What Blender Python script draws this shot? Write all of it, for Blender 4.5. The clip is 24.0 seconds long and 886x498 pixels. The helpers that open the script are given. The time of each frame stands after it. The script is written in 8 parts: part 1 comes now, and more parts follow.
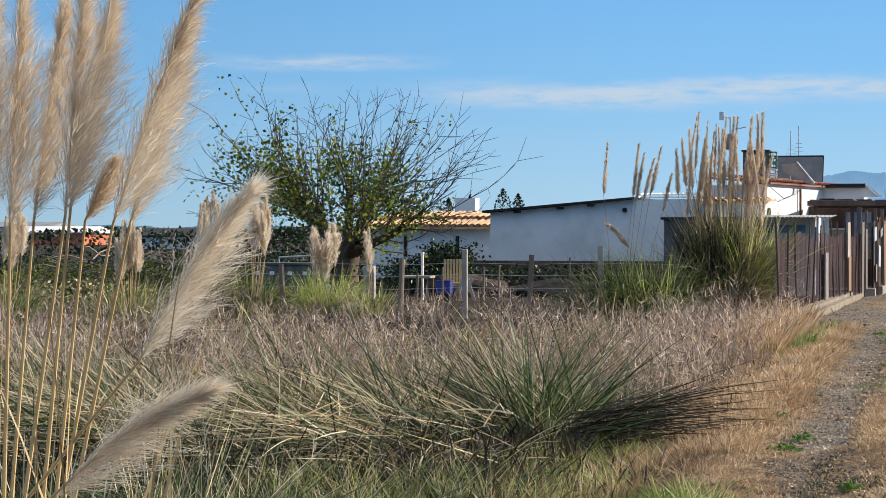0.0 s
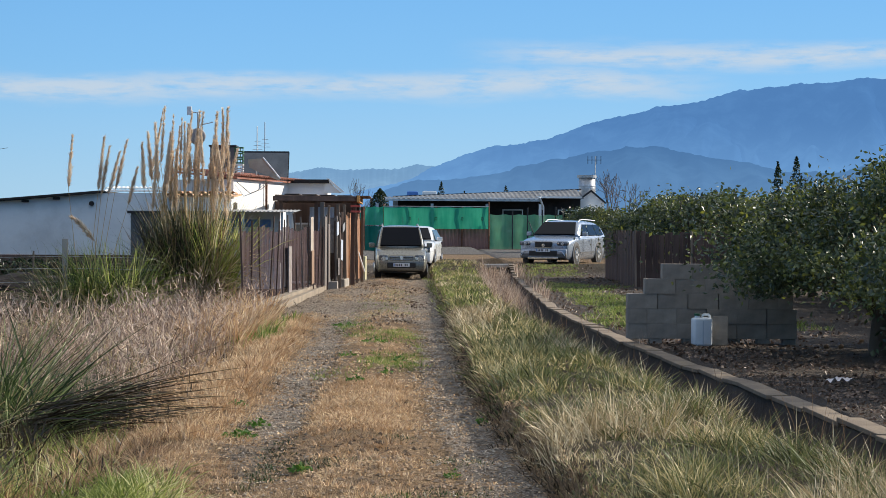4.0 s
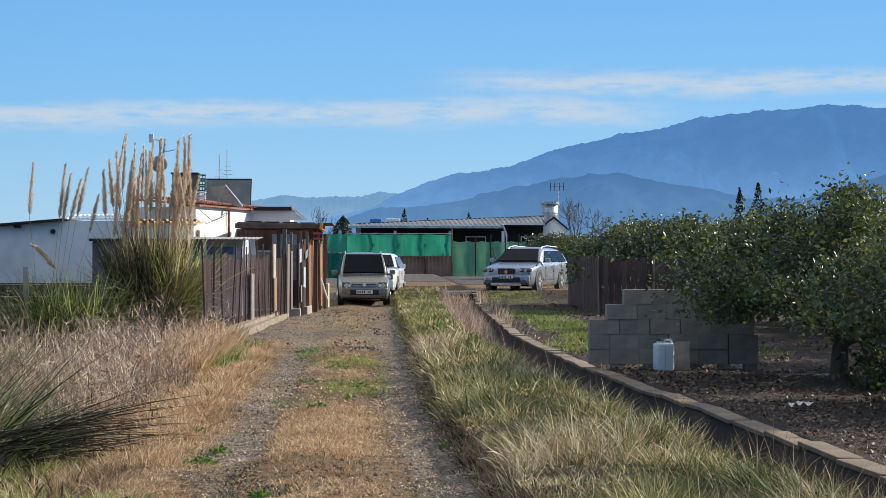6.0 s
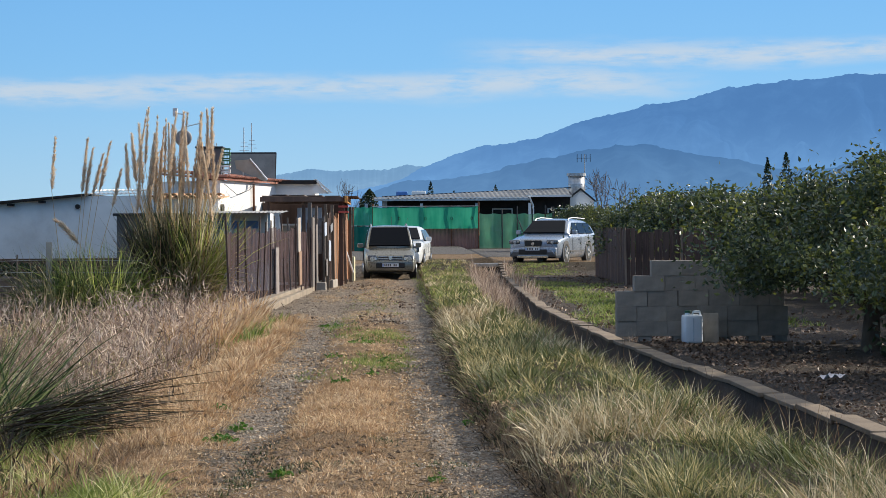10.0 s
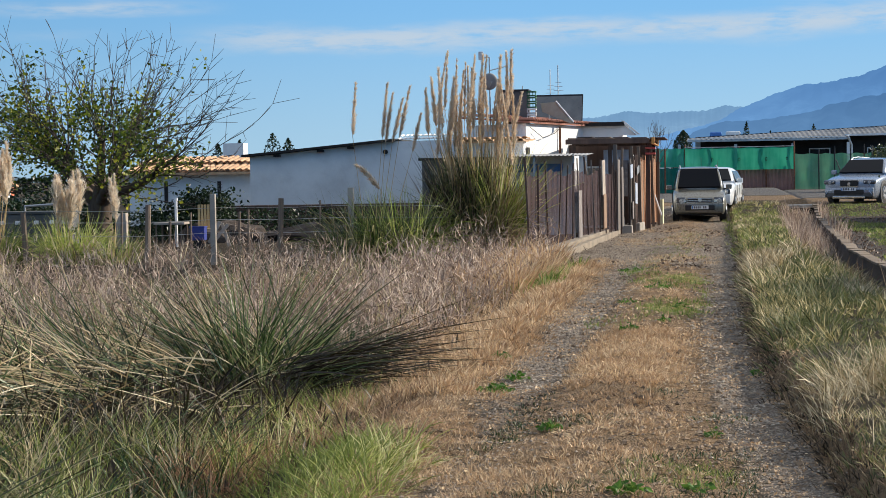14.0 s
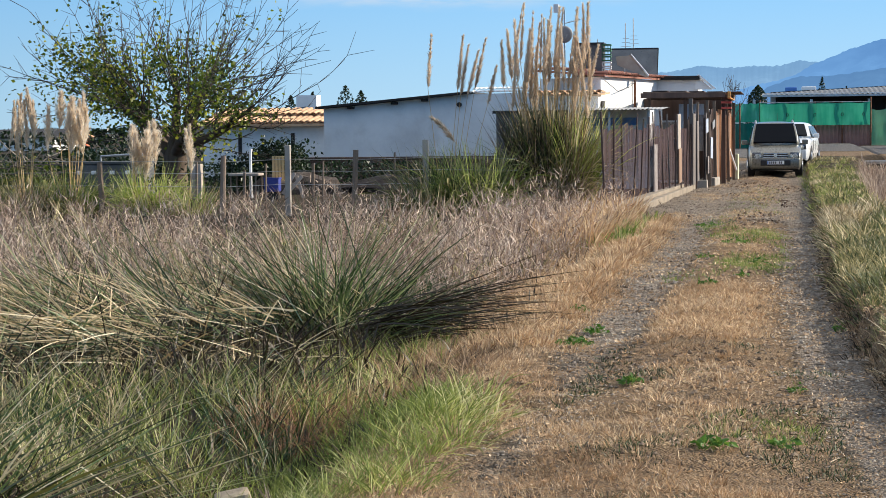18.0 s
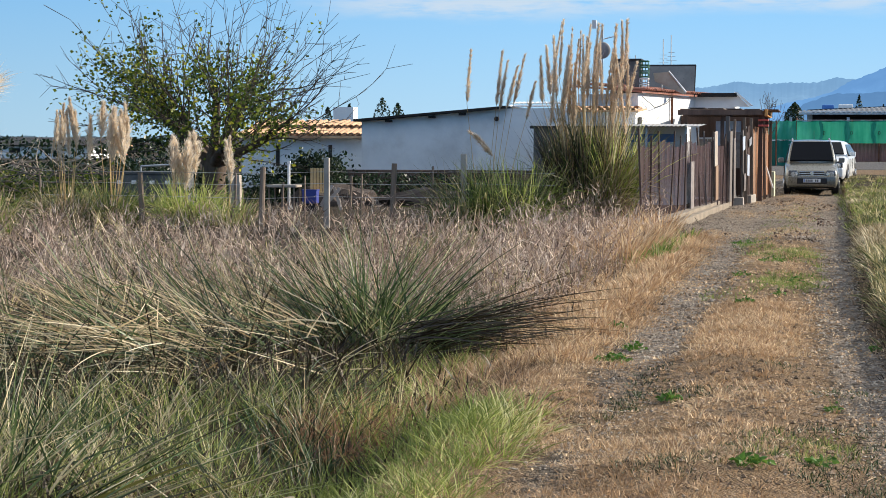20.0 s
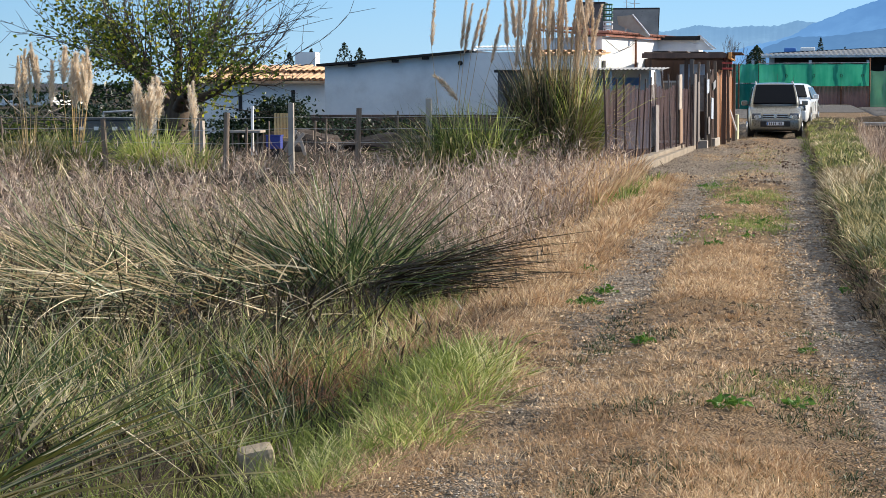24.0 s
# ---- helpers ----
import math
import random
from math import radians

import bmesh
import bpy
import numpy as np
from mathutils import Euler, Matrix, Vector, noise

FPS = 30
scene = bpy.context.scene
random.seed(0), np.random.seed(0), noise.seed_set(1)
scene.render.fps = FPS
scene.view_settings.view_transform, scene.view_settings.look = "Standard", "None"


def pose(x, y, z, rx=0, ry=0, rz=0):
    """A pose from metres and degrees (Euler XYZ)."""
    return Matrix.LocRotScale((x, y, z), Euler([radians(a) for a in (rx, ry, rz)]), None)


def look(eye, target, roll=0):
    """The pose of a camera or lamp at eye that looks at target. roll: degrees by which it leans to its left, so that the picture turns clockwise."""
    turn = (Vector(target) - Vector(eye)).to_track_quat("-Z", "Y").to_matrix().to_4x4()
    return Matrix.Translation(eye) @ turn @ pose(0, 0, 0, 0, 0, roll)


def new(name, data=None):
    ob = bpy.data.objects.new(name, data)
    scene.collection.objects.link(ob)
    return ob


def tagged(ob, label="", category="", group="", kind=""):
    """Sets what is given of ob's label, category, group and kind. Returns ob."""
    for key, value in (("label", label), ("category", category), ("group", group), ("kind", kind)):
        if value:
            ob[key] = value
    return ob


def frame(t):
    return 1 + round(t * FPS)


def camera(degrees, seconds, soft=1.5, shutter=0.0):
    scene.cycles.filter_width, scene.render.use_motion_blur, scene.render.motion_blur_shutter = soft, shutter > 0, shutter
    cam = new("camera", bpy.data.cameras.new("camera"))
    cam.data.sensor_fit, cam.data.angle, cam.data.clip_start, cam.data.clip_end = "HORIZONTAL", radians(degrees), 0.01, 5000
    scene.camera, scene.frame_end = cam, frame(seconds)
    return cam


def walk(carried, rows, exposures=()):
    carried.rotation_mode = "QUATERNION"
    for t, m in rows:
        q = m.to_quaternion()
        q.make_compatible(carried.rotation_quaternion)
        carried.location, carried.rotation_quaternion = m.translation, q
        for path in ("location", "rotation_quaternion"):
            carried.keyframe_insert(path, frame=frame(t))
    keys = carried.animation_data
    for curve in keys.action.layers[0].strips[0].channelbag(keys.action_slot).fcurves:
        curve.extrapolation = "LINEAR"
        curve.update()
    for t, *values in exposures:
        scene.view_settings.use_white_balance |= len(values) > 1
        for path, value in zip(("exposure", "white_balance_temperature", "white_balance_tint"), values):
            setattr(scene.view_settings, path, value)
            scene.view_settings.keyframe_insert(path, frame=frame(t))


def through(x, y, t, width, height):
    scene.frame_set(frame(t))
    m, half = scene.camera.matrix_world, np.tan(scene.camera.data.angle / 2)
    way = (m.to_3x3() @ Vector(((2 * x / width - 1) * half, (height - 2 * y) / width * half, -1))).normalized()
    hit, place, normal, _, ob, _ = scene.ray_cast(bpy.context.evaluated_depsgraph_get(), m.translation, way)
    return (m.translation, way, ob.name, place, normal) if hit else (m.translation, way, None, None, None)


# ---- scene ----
cam = camera(26.0, 24.0, 0.5)
PATH = [
    (0, (-0.117, 0.160, 1.638), (-5.075, 19.535, 1.458), 0.06),
    (0.5, (-0.048, 0.177, 1.643), (-3.821, 19.817, 1.461), 0.51),
    (1, (0.101, 0.090, 1.650), (-2.129, 19.964, 1.490), 0.69),
    (1.5, (0.170, -0.024, 1.652), (-0.772, 19.953, 1.455), 0.62),
    (2, (0.093, 0.148, 1.640), (0.169, 20.147, 1.389), 0.44),
    (2.5, (0.099, 0.127, 1.636), (0.549, 20.120, 1.346), 0.45),
    (4.5, (-0.003, -0.131, 1.606), (0.492, 19.862, 1.403), 0.22),
    (5, (-0.004, -0.098, 1.602), (0.581, 19.892, 1.366), 0.20),
    (5.5, (0.007, -0.112, 1.604), (0.573, 19.878, 1.318), 0.11),
    (6, (0.033, -0.096, 1.601), (0.883, 19.886, 1.670), 0.11),
    (6.5, (0.066, -0.120, 1.600), (2.198, 19.765, 1.822), 0.18),
    (7, (0.084, -0.127, 1.601), (3.683, 19.545, 1.796), 0.15),
    (7.5, (0.114, -0.124, 1.611), (4.016, 19.492, 1.713), -0.01),
    (8, (0.103, -0.123, 1.599), (2.546, 19.727, 1.525), 0.17),
    (8.5, (0.135, -0.017, 1.591), (1.776, 19.912, 1.204), 0.18),
    (9, (0.092, 0.012, 1.598), (1.124, 19.985, 1.481), 0.02),
    (9.5, (0.042, 0.104, 1.598), (0.970, 20.083, 1.519), -0.13),
    (10, (0.079, 0.220, 1.595), (0.645, 20.211, 1.380), -0.31),
    (10.5, (0.130, 0.162, 1.600), (0.189, 20.161, 1.411), -0.07),
    (12.5, (0.203, 0.501, 1.589), (-0.338, 20.490, 1.178), -0.65),
    (13, (0.186, 0.675, 1.572), (-1.317, 20.611, 1.031), -1.05),
    (13.5, (0.277, 0.783, 1.572), (-2.041, 20.641, 1.025), -1.06),
    (14, (0.358, 0.825, 1.584), (-2.377, 20.622, 0.812), -0.99),
    (14.5, (0.373, 0.862, 1.572), (-3.042, 20.534, 0.412), -1.18),
    (15, (0.332, 0.809, 1.578), (-3.959, 20.304, 0.337), -1.38),
    (15.5, (0.318, 0.855, 1.574), (-3.789, 20.385, 0.267), -1.34),
    (16, (0.306, 0.853, 1.567), (-3.602, 20.409, 0.054), -1.01),
    (16.5, (0.293, 0.868, 1.561), (-3.621, 20.418, -0.010), -0.94),
    (17, (0.289, 0.883, 1.563), (-3.521, 20.464, 0.136), -0.79),
    (17.5, (0.282, 0.884, 1.565), (-3.369, 20.504, 0.262), -0.64),
    (18, (0.280, 0.883, 1.567), (-3.184, 20.541, 0.323), -0.60),
    (18.5, (0.275, 0.885, 1.566), (-3.210, 20.542, 0.357), -0.45),
    (20.5, (0.253, 0.623, 1.611), (-3.597, 20.219, 0.542), 0.19),
    (21, (0.259, 0.654, 1.610), (-2.045, 20.493, 0.558), 0.25),
    (21.5, (0.282, 0.618, 1.620), (-0.343, 20.581, 0.584), 0.27),
    (22, (0.240, 0.666, 1.609), (-0.566, 20.618, 0.481), 0.13),
    (22.5, (0.204, 0.669, 1.602), (-0.862, 20.596, 0.261), 0.02),
    (23, (0.170, 0.764, 1.579), (-1.045, 20.668, 0.053), 0.08),
    (23.5, (0.149, 0.817, 1.562), (-1.734, 20.654, -0.147), 0.00),
    (24, (0.179, 0.720, 1.589), (-3.234, 20.355, -0.093), -0.15),
]
# the clip's own exposure drifts a little as the camera turns
EXPOSURE = [(0, 0.42), (11, 0.42), (13, 0.37), (14, 0.36), (15, 0.38), (16, 0.44), (17, 0.57), (18, 0.58), (21, 0.57), (22, 0.52), (23, 0.56), (24, 0.61)]
walk(cam, [(t, look(eye, target, roll)) for t, eye, target, roll in PATH], EXPOSURE)

# ---------------------------------------------------------------- light
SUN_AZ, SUN_EL = 65.0, 24.0          # degrees clockwise from +y, degrees above the plain


def nd(tree, kind, **inputs):
    n = tree.nodes.new(kind)
    for k, v in inputs.items():
        key = int(k[1:]) if k[0] == "i" and k[1:].isdigit() else k.replace("_", " ")
        if isinstance(v, bpy.types.NodeSocket):
            tree.links.new(v, n.inputs[key])
        else:
            n.inputs[key].default_value = v
    return n


def mth(tree, op, a, b=0.0, c=0.0, clamp=False):
    n = nd(tree, "ShaderNodeMath", i0=a, i1=b, i2=c)
    n.operation, n.use_clamp = op, clamp
    return n.outputs[0]


def mixc(tree, fac, a, b, mode="MIX"):
    n = tree.nodes.new("ShaderNodeMix")
    n.data_type, n.blend_type = "RGBA", mode
    for i, v in ((0, fac), (6, a), (7, b)):
        if isinstance(v, bpy.types.NodeSocket):
            tree.links.new(v, n.inputs[i])
        else:
            n.inputs[i].default_value = v
    return n.outputs[2]


def srange(tree, v, a, b, lo=0.0, hi=1.0):
    n = nd(tree, "ShaderNodeMapRange", i0=v, i1=a, i2=b, i3=lo, i4=hi)
    n.interpolation_type = "SMOOTHSTEP"
    return n.outputs[0]


world = bpy.data.worlds.new("sky")
scene.world = world
world.use_nodes = True
wt = world.node_tree
wt.nodes.clear()
sky = wt.nodes.new("ShaderNodeTexSky")
sky.sky_type, sky.sun_disc = "NISHITA", False
sky.sun_elevation, sky.sun_rotation = radians(SUN_EL), radians(SUN_AZ)
sky.air_density, sky.dust_density, sky.ozone_density, sky.altitude = 1.0, 0.15, 2.5, 20.0
way = nd(wt, "ShaderNodeTexCoord").outputs["Generated"]
xyz = nd(wt, "ShaderNodeSeparateXYZ", i0=way)
azim = mth(wt, "MULTIPLY", mth(wt, "ARCTAN2", xyz.outputs[0], xyz.outputs[1]), 57.2958)
elev = mth(wt, "MULTIPLY", mth(wt, "ARCSINE", xyz.outputs[2]), 57.2958)
flat = nd(wt, "ShaderNodeCombineXYZ", i0=azim, i1=mth(wt, "MULTIPLY", elev, 5.0), i2=0.0).outputs[0]
wisp = nd(wt, "ShaderNodeTexNoise", Vector=flat, Scale=0.16, Detail=6.0, Roughness=0.55).outputs[0]
fine = nd(wt, "ShaderNodeTexNoise", Vector=flat, Scale=0.7, Detail=5.0, Roughness=0.6).outputs[0]
bend = mth(wt, "MULTIPLY", mth(wt, "SUBTRACT", wisp, 0.5), 1.1)
cover = None
# long thin streaks: azimuth from, to, height, thickness, strength
for a0, a1, e0, slope, thick, power in ((-15.5, 9.5, 4.05, 0.012, 0.62, 0.72), (2.2, 20.5, 5.15, -0.004, 0.60, 0.75),
                                        (-21.5, -14.5, 4.95, 0.01, 0.3, 0.62), (-20.5, -18.0, 4.2, 0.0, 0.25, 0.5),
                                        (14.0, 34.0, 4.1, 0.02, 0.3, 0.5), (-60.0, -24.0, 5.6, 0.0, 0.5, 0.6)):
    line = mth(wt, "ADD", mth(wt, "MULTIPLY", mth(wt, "SUBTRACT", azim, a0), slope), e0)
    off = mth(wt, "ABSOLUTE", mth(wt, "ADD", mth(wt, "SUBTRACT", elev, line), bend))
    band = srange(wt, off, thick, thick * 0.05)
    ends = mth(wt, "MULTIPLY", srange(wt, azim, a0 - 1.0, a0 + 3.5), srange(wt, azim, a1 + 1.0, a1 - 3.5))
    one = mth(wt, "MULTIPLY", mth(wt, "MULTIPLY", band, ends), power)
    cover = one if cover is None else mth(wt, "MAXIMUM", cover, one)
cover = mth(wt, "MULTIPLY", cover, srange(wt, fine, 0.22, 0.62))
tint = mixc(wt, 1.0, sky.outputs[0], (0.80, 1.0, 1.12, 1), "MULTIPLY")
blue = nd(wt, "ShaderNodeValToRGB", Fac=mth(wt, "DIVIDE", elev, 60.0, clamp=True))
for e, (p, c) in zip([blue.color_ramp.elements[0], blue.color_ramp.elements[1], blue.color_ramp.elements.new(0.08), blue.color_ramp.elements.new(0.22)],
                     ((0.0, (0.43, 0.68, 0.90, 1)), (1.0, (0.03, 0.12, 0.42, 1)), (0.08, (0.23, 0.54, 0.93, 1)), (0.22, (0.09, 0.36, 0.85, 1)))):
    e.position, e.color = p, c
far_from_sun = srange(wt, azim, -30.0, -4.0, 8.4, 10.0)      # the sky deepens away from the sun
deep = mixc(wt, 1.0, blue.outputs[0], nd(wt, "ShaderNodeCombineColor", i0=far_from_sun, i1=far_from_sun, i2=far_from_sun).outputs[0], "MULTIPLY")
dome = mixc(wt, cover, mixc(wt, 0.86, tint, deep), (6.3, 6.9, 7.5, 1))
nd(wt, "ShaderNodeOutputWorld", Surface=nd(wt, "ShaderNodeBackground", Color=dome, Strength=0.075).outputs[0])

sun = new("sun", bpy.data.lights.new("sun", "SUN"))
sun.data.energy, sun.data.angle, sun.data.color = 5.0, radians(0.55), (1.0, 0.90, 0.76)
_a, _e = radians(SUN_AZ), radians(SUN_EL)
sun.matrix_world = look((math.sin(_a) * math.cos(_e) * 60, math.cos(_a) * math.cos(_e) * 60, math.sin(_e) * 60), (0, 0, 0))

# ---------------------------------------------------------------- materials
def rgb(r, g, b):
    """Linear colour from 8-bit screen values."""
    return tuple((c / 12.92 if c <= 0.04045 else ((c + 0.055) / 1.055) ** 2.4) for c in (r / 255, g / 255, b / 255)) + (1.0,)


def base_mat(name):
    m = bpy.data.materials.new(name)
    m.use_nodes = True
    t = m.node_tree
    t.nodes.clear()
    return m, t


def finish(t, shader):
    nd(t, "ShaderNodeOutputMaterial", Surface=shader)


def ramp(t, fac, *stops):
    n = nd(t, "ShaderNodeValToRGB", Fac=fac)
    el = n.color_ramp.elements
    while len(el) < len(stops):
        el.new(0.5)
    for i, (p, c) in enumerate(stops):
        el[i].position, el[i].color = p, c
    return n.outputs[0]


def noise_tex(t, scale, detail=4.0, rough=0.55, coord="Object", stretch=(1, 1, 1)):
    v = nd(t, "ShaderNodeTexCoord").outputs[coord]
    if stretch != (1, 1, 1):
        v = nd(t, "ShaderNodeMapping", Vector=v, Scale=stretch).outputs[0]
    return nd(t, "ShaderNodeTexNoise", Vector=v, Scale=scale, Detail=detail, Roughness=rough).outputs[0]


def foliage(name, cols, trans=0.35, rough=0.55, patch=0.6, spec=0.3, through=None):
    """Leaf or blade: colour varies from piece to piece and in soft patches; light comes through it."""
    m, t = base_mat(name)
    isl = nd(t, "ShaderNodeNewGeometry").outputs["Random Per Island"]
    pat = noise_tex(t, patch, 3.0)
    f = mth(t, "ADD", mth(t, "MULTIPLY", isl, 0.62), mth(t, "MULTIPLY", srange(t, pat, 0.32, 0.68), 0.38))
    n = len(cols)
    col = ramp(t, f, *[(0.06 + 0.88 * i / (n - 1), c) for i, c in enumerate(cols)])
    b = nd(t, "ShaderNodeBsdfPrincipled", Base_Color=col, Roughness=rough)
    b.inputs["Specular IOR Level"].default_value = spec
    tr = nd(t, "ShaderNodeBsdfTranslucent", Color=mixc(t, 1.0, col, through, "MULTIPLY") if through else col)
    finish(t, nd(t, "ShaderNodeMixShader", i0=trans, i1=b.outputs[0], i2=tr.outputs[0]).outputs[0])
    return m


def surface(name, c1, c2, scale=3.0, rough=0.8, metal=0.0, bump=0.3, bump_scale=None, stretch=(1, 1, 1), vary=0.0, spec=0.5, dirt=None, coat=0.0):
    """Painted, stone or wooden surface: two tones, fine grain, relief, optional dirt patches and piece-to-piece change."""
    m, t = base_mat(name)
    big = noise_tex(t, scale, 5.0, 0.6, stretch=stretch)
    grain = noise_tex(t, scale * 9, 4.0, 0.65, stretch=stretch)
    f = mth(t, "ADD", mth(t, "MULTIPLY", srange(t, big, 0.3, 0.7), 0.7), mth(t, "MULTIPLY", grain, 0.3))
    col = ramp(t, f, (0.1, c1), (0.9, c2))
    if vary:
        rnd = nd(t, "ShaderNodeObjectInfo").outputs["Random"]
        k = srange(t, rnd, 0.0, 1.0, 1.0 - vary, 1.0 + vary)
        col = mixc(t, 1.0, col, nd(t, "ShaderNodeCombineColor", i0=k, i1=k, i2=k).outputs[0], "MULTIPLY")
    if dirt:
        d = srange(t, noise_tex(t, scale * 0.45, 6.0, 0.7), 0.5, 0.75)
        col = mixc(t, mth(t, "MULTIPLY", d, 0.7), col, dirt)
    b = nd(t, "ShaderNodeBsdfPrincipled", Base_Color=col, Metallic=metal,
           Roughness=srange(t, grain, 0.2, 0.8, max(0.02, rough - 0.12), min(1.0, rough + 0.1)))
    b.inputs["Specular IOR Level"].default_value = spec
    b.inputs["Coat Weight"].default_value = coat
    if bump:
        b.inputs["Normal"].default_value = (0, 0, 0)
        bp = nd(t, "ShaderNodeBump", Height=noise_tex(t, bump_scale or scale * 12, 5.0, 0.65, stretch=stretch), Strength=bump, Distance=0.02)
        t.links.new(bp.outputs[0], b.inputs["Normal"])
    finish(t, b.outputs[0])
    return m


def glass_mat(name, tintc=(0.004, 0.005, 0.006, 1), rough=0.03):
    m, t = base_mat(name)
    b = nd(t, "ShaderNodeBsdfPrincipled", Base_Color=tintc, Roughness=rough)
    b.inputs["Specular IOR Level"].default_value = 0.06
    finish(t, b.outputs[0])
    return m


M_MAUVE = foliage("dry_grass_grey", [rgb(58, 46, 40), rgb(182, 156, 136), rgb(96, 78, 68), rgb(232, 210, 188), rgb(150, 126, 110)], 0.3)
M_PAMPAS = foliage("pampas_leaf", [rgb(84, 100, 44), rgb(140, 158, 74), rgb(190, 196, 112), rgb(214, 204, 150)], 0.5)
M_TREELEAF = foliage("garden_leaf", [rgb(32, 44, 22), rgb(58, 74, 34), rgb(98, 110, 48), rgb(172, 166, 78)], 0.45, 0.4, through=(1.7, 1.7, 0.8, 1))
M_STEM = foliage("bleached_stem", [rgb(123, 107, 72), rgb(201, 183, 138), rgb(243, 228, 191), rgb(168, 150, 103)], 0.15, 0.45)
# Dead blades, painted extra dark to stand for shaded gaps between plants.
M_UNDER = foliage("shade_dark_thatch", [rgb(34, 28, 22), rgb(58, 48, 36), rgb(84, 70, 52), rgb(46, 44, 30)], 0.05)
M_TAN = foliage("dry_grass_tan", [rgb(112, 84, 58), rgb(208, 172, 130), rgb(144, 114, 84), rgb(240, 214, 174), rgb(188, 154, 116)], 0.32)
M_DRYRED = foliage("dead_grass_brown", [rgb(74, 56, 42), rgb(156, 126, 96), rgb(100, 78, 60), rgb(208, 178, 140), rgb(130, 102, 78)], 0.3)
M_RUSTGRASS = foliage("rust_grass", [rgb(84, 60, 48), rgb(150, 112, 86), rgb(196, 156, 122)], 0.4)
M_STRAW = foliage("straw_grass", [rgb(78, 68, 46), rgb(190, 168, 129), rgb(116, 105, 73), rgb(248, 231, 194), rgb(162, 146, 105)], 0.28)
M_RUSH = foliage("rush_green", [rgb(26, 40, 24), rgb(58, 78, 44), rgb(110, 128, 78), rgb(186, 188, 136)], 0.34, 0.38, spec=0.35)
M_RUSHOLIVE = foliage("rush_olive", [rgb(36, 42, 20), rgb(74, 78, 38), rgb(120, 114, 62), rgb(206, 186, 130)], 0.25, 0.36, spec=0.45)
M_RUSHDRY = foliage("rush_straw", [rgb(112, 94, 66), rgb(196, 174, 132), rgb(238, 220, 182), rgb(250, 238, 210)], 0.4, 0.45, spec=0.3)
# Brown-black stems; backlit silhouettes and shaded gaps are painted with this colour.
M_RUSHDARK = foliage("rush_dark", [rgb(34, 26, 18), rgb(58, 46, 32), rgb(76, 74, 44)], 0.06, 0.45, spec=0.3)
M_GREEN = foliage("grass_green", [rgb(58, 80, 34), rgb(100, 122, 54), rgb(146, 156, 84), rgb(190, 182, 120)], 0.42)
M_FRESH = foliage("grass_fresh", [rgb(56, 70, 32), rgb(132, 144, 70), rgb(92, 108, 48), rgb(188, 192, 114), rgb(230, 220, 174)], 0.46)
M_DARKGRASS = foliage("grass_dark_green", [rgb(18, 34, 16), rgb(38, 60, 30), rgb(60, 84, 42), rgb(112, 116, 72)], 0.1, 0.45)
M_STRIP = foliage("grass_verge", [rgb(34, 44, 22), rgb(124, 130, 80), rgb(60, 70, 40), rgb(182, 168, 114), rgb(242, 224, 174)], 0.26, patch=0.7)
M_PLUME = foliage("pampas_plume", [rgb(206, 184, 156), rgb(238, 226, 206), rgb(250, 244, 232)], 0.55, 0.7)
M_PLUMETAN = foliage("pampas_plume_tan", [rgb(204, 182, 156), rgb(232, 214, 190), rgb(248, 238, 220)], 0.45, 0.7)
M_STALK = foliage("reed_stalk", [rgb(168, 136, 90), rgb(206, 176, 124), rgb(222, 196, 148)], 0.1, 0.45)
M_CITRUS = foliage("citrus_leaf", [rgb(42, 54, 50), rgb(60, 74, 62), rgb(82, 94, 70), rgb(122, 128, 76)], 0.2, 0.42, spec=0.36, through=(2.6, 2.3, 0.7, 1))
M_OLIVE = foliage("shrub_leaf", [rgb(50, 62, 28), rgb(84, 98, 44), rgb(132, 134, 60), rgb(170, 158, 78)], 0.42, 0.4)
M_DARKLEAF = foliage("dark_leaf", [rgb(20, 32, 20), rgb(34, 50, 28), rgb(52, 70, 36)], 0.2, 0.4)
M_WEED = foliage("weed_leaf", [rgb(46, 78, 26), rgb(80, 118, 42), rgb(112, 146, 62)], 0.35)
M_LITTER = foliage("leaf_litter", [rgb(52, 40, 34), rgb(92, 72, 58), rgb(134, 112, 94), rgb(72, 56, 48)], 0.1, 0.5)
M_BARK = surface("bark", rgb(70, 58, 48), rgb(104, 88, 72), 6.0, 0.9, bump=0.6, stretch=(1, 1, 0.25))
M_TWIG = surface("twig_bark", rgb(58, 48, 42), rgb(84, 72, 62), 8.0, 0.85, bump=0.2)
M_CONC = surface("concrete", rgb(140, 134, 126), rgb(174, 166, 154), 1.6, 0.9, bump=0.35, dirt=rgb(96, 88, 78), vary=0.1)
M_BLOCK = surface("cinder_block", rgb(122, 116, 110), rgb(158, 150, 140), 3.0, 0.95, bump=0.6, bump_scale=90.0, vary=0.07)
M_CAPSTONE = surface("capstone", rgb(106, 92, 78), rgb(144, 128, 106), 2.0, 0.9, bump=0.5, dirt=rgb(92, 78, 66), vary=0.12)
M_WHITE = surface("white_render", rgb(222, 222, 220), rgb(238, 238, 235), 0.8, 0.85, bump=0.15, dirt=rgb(196, 194, 190))
M_OLDBRICK = surface("old_brown_masonry", rgb(84, 66, 58), rgb(122, 100, 88), 2.0, 0.95, bump=0.6, vary=0.25)
M_WOOD = surface("weathered_wood", rgb(92, 78, 68), rgb(136, 120, 104), 3.0, 0.85, bump=0.4, stretch=(1, 1, 0.1), vary=0.2)
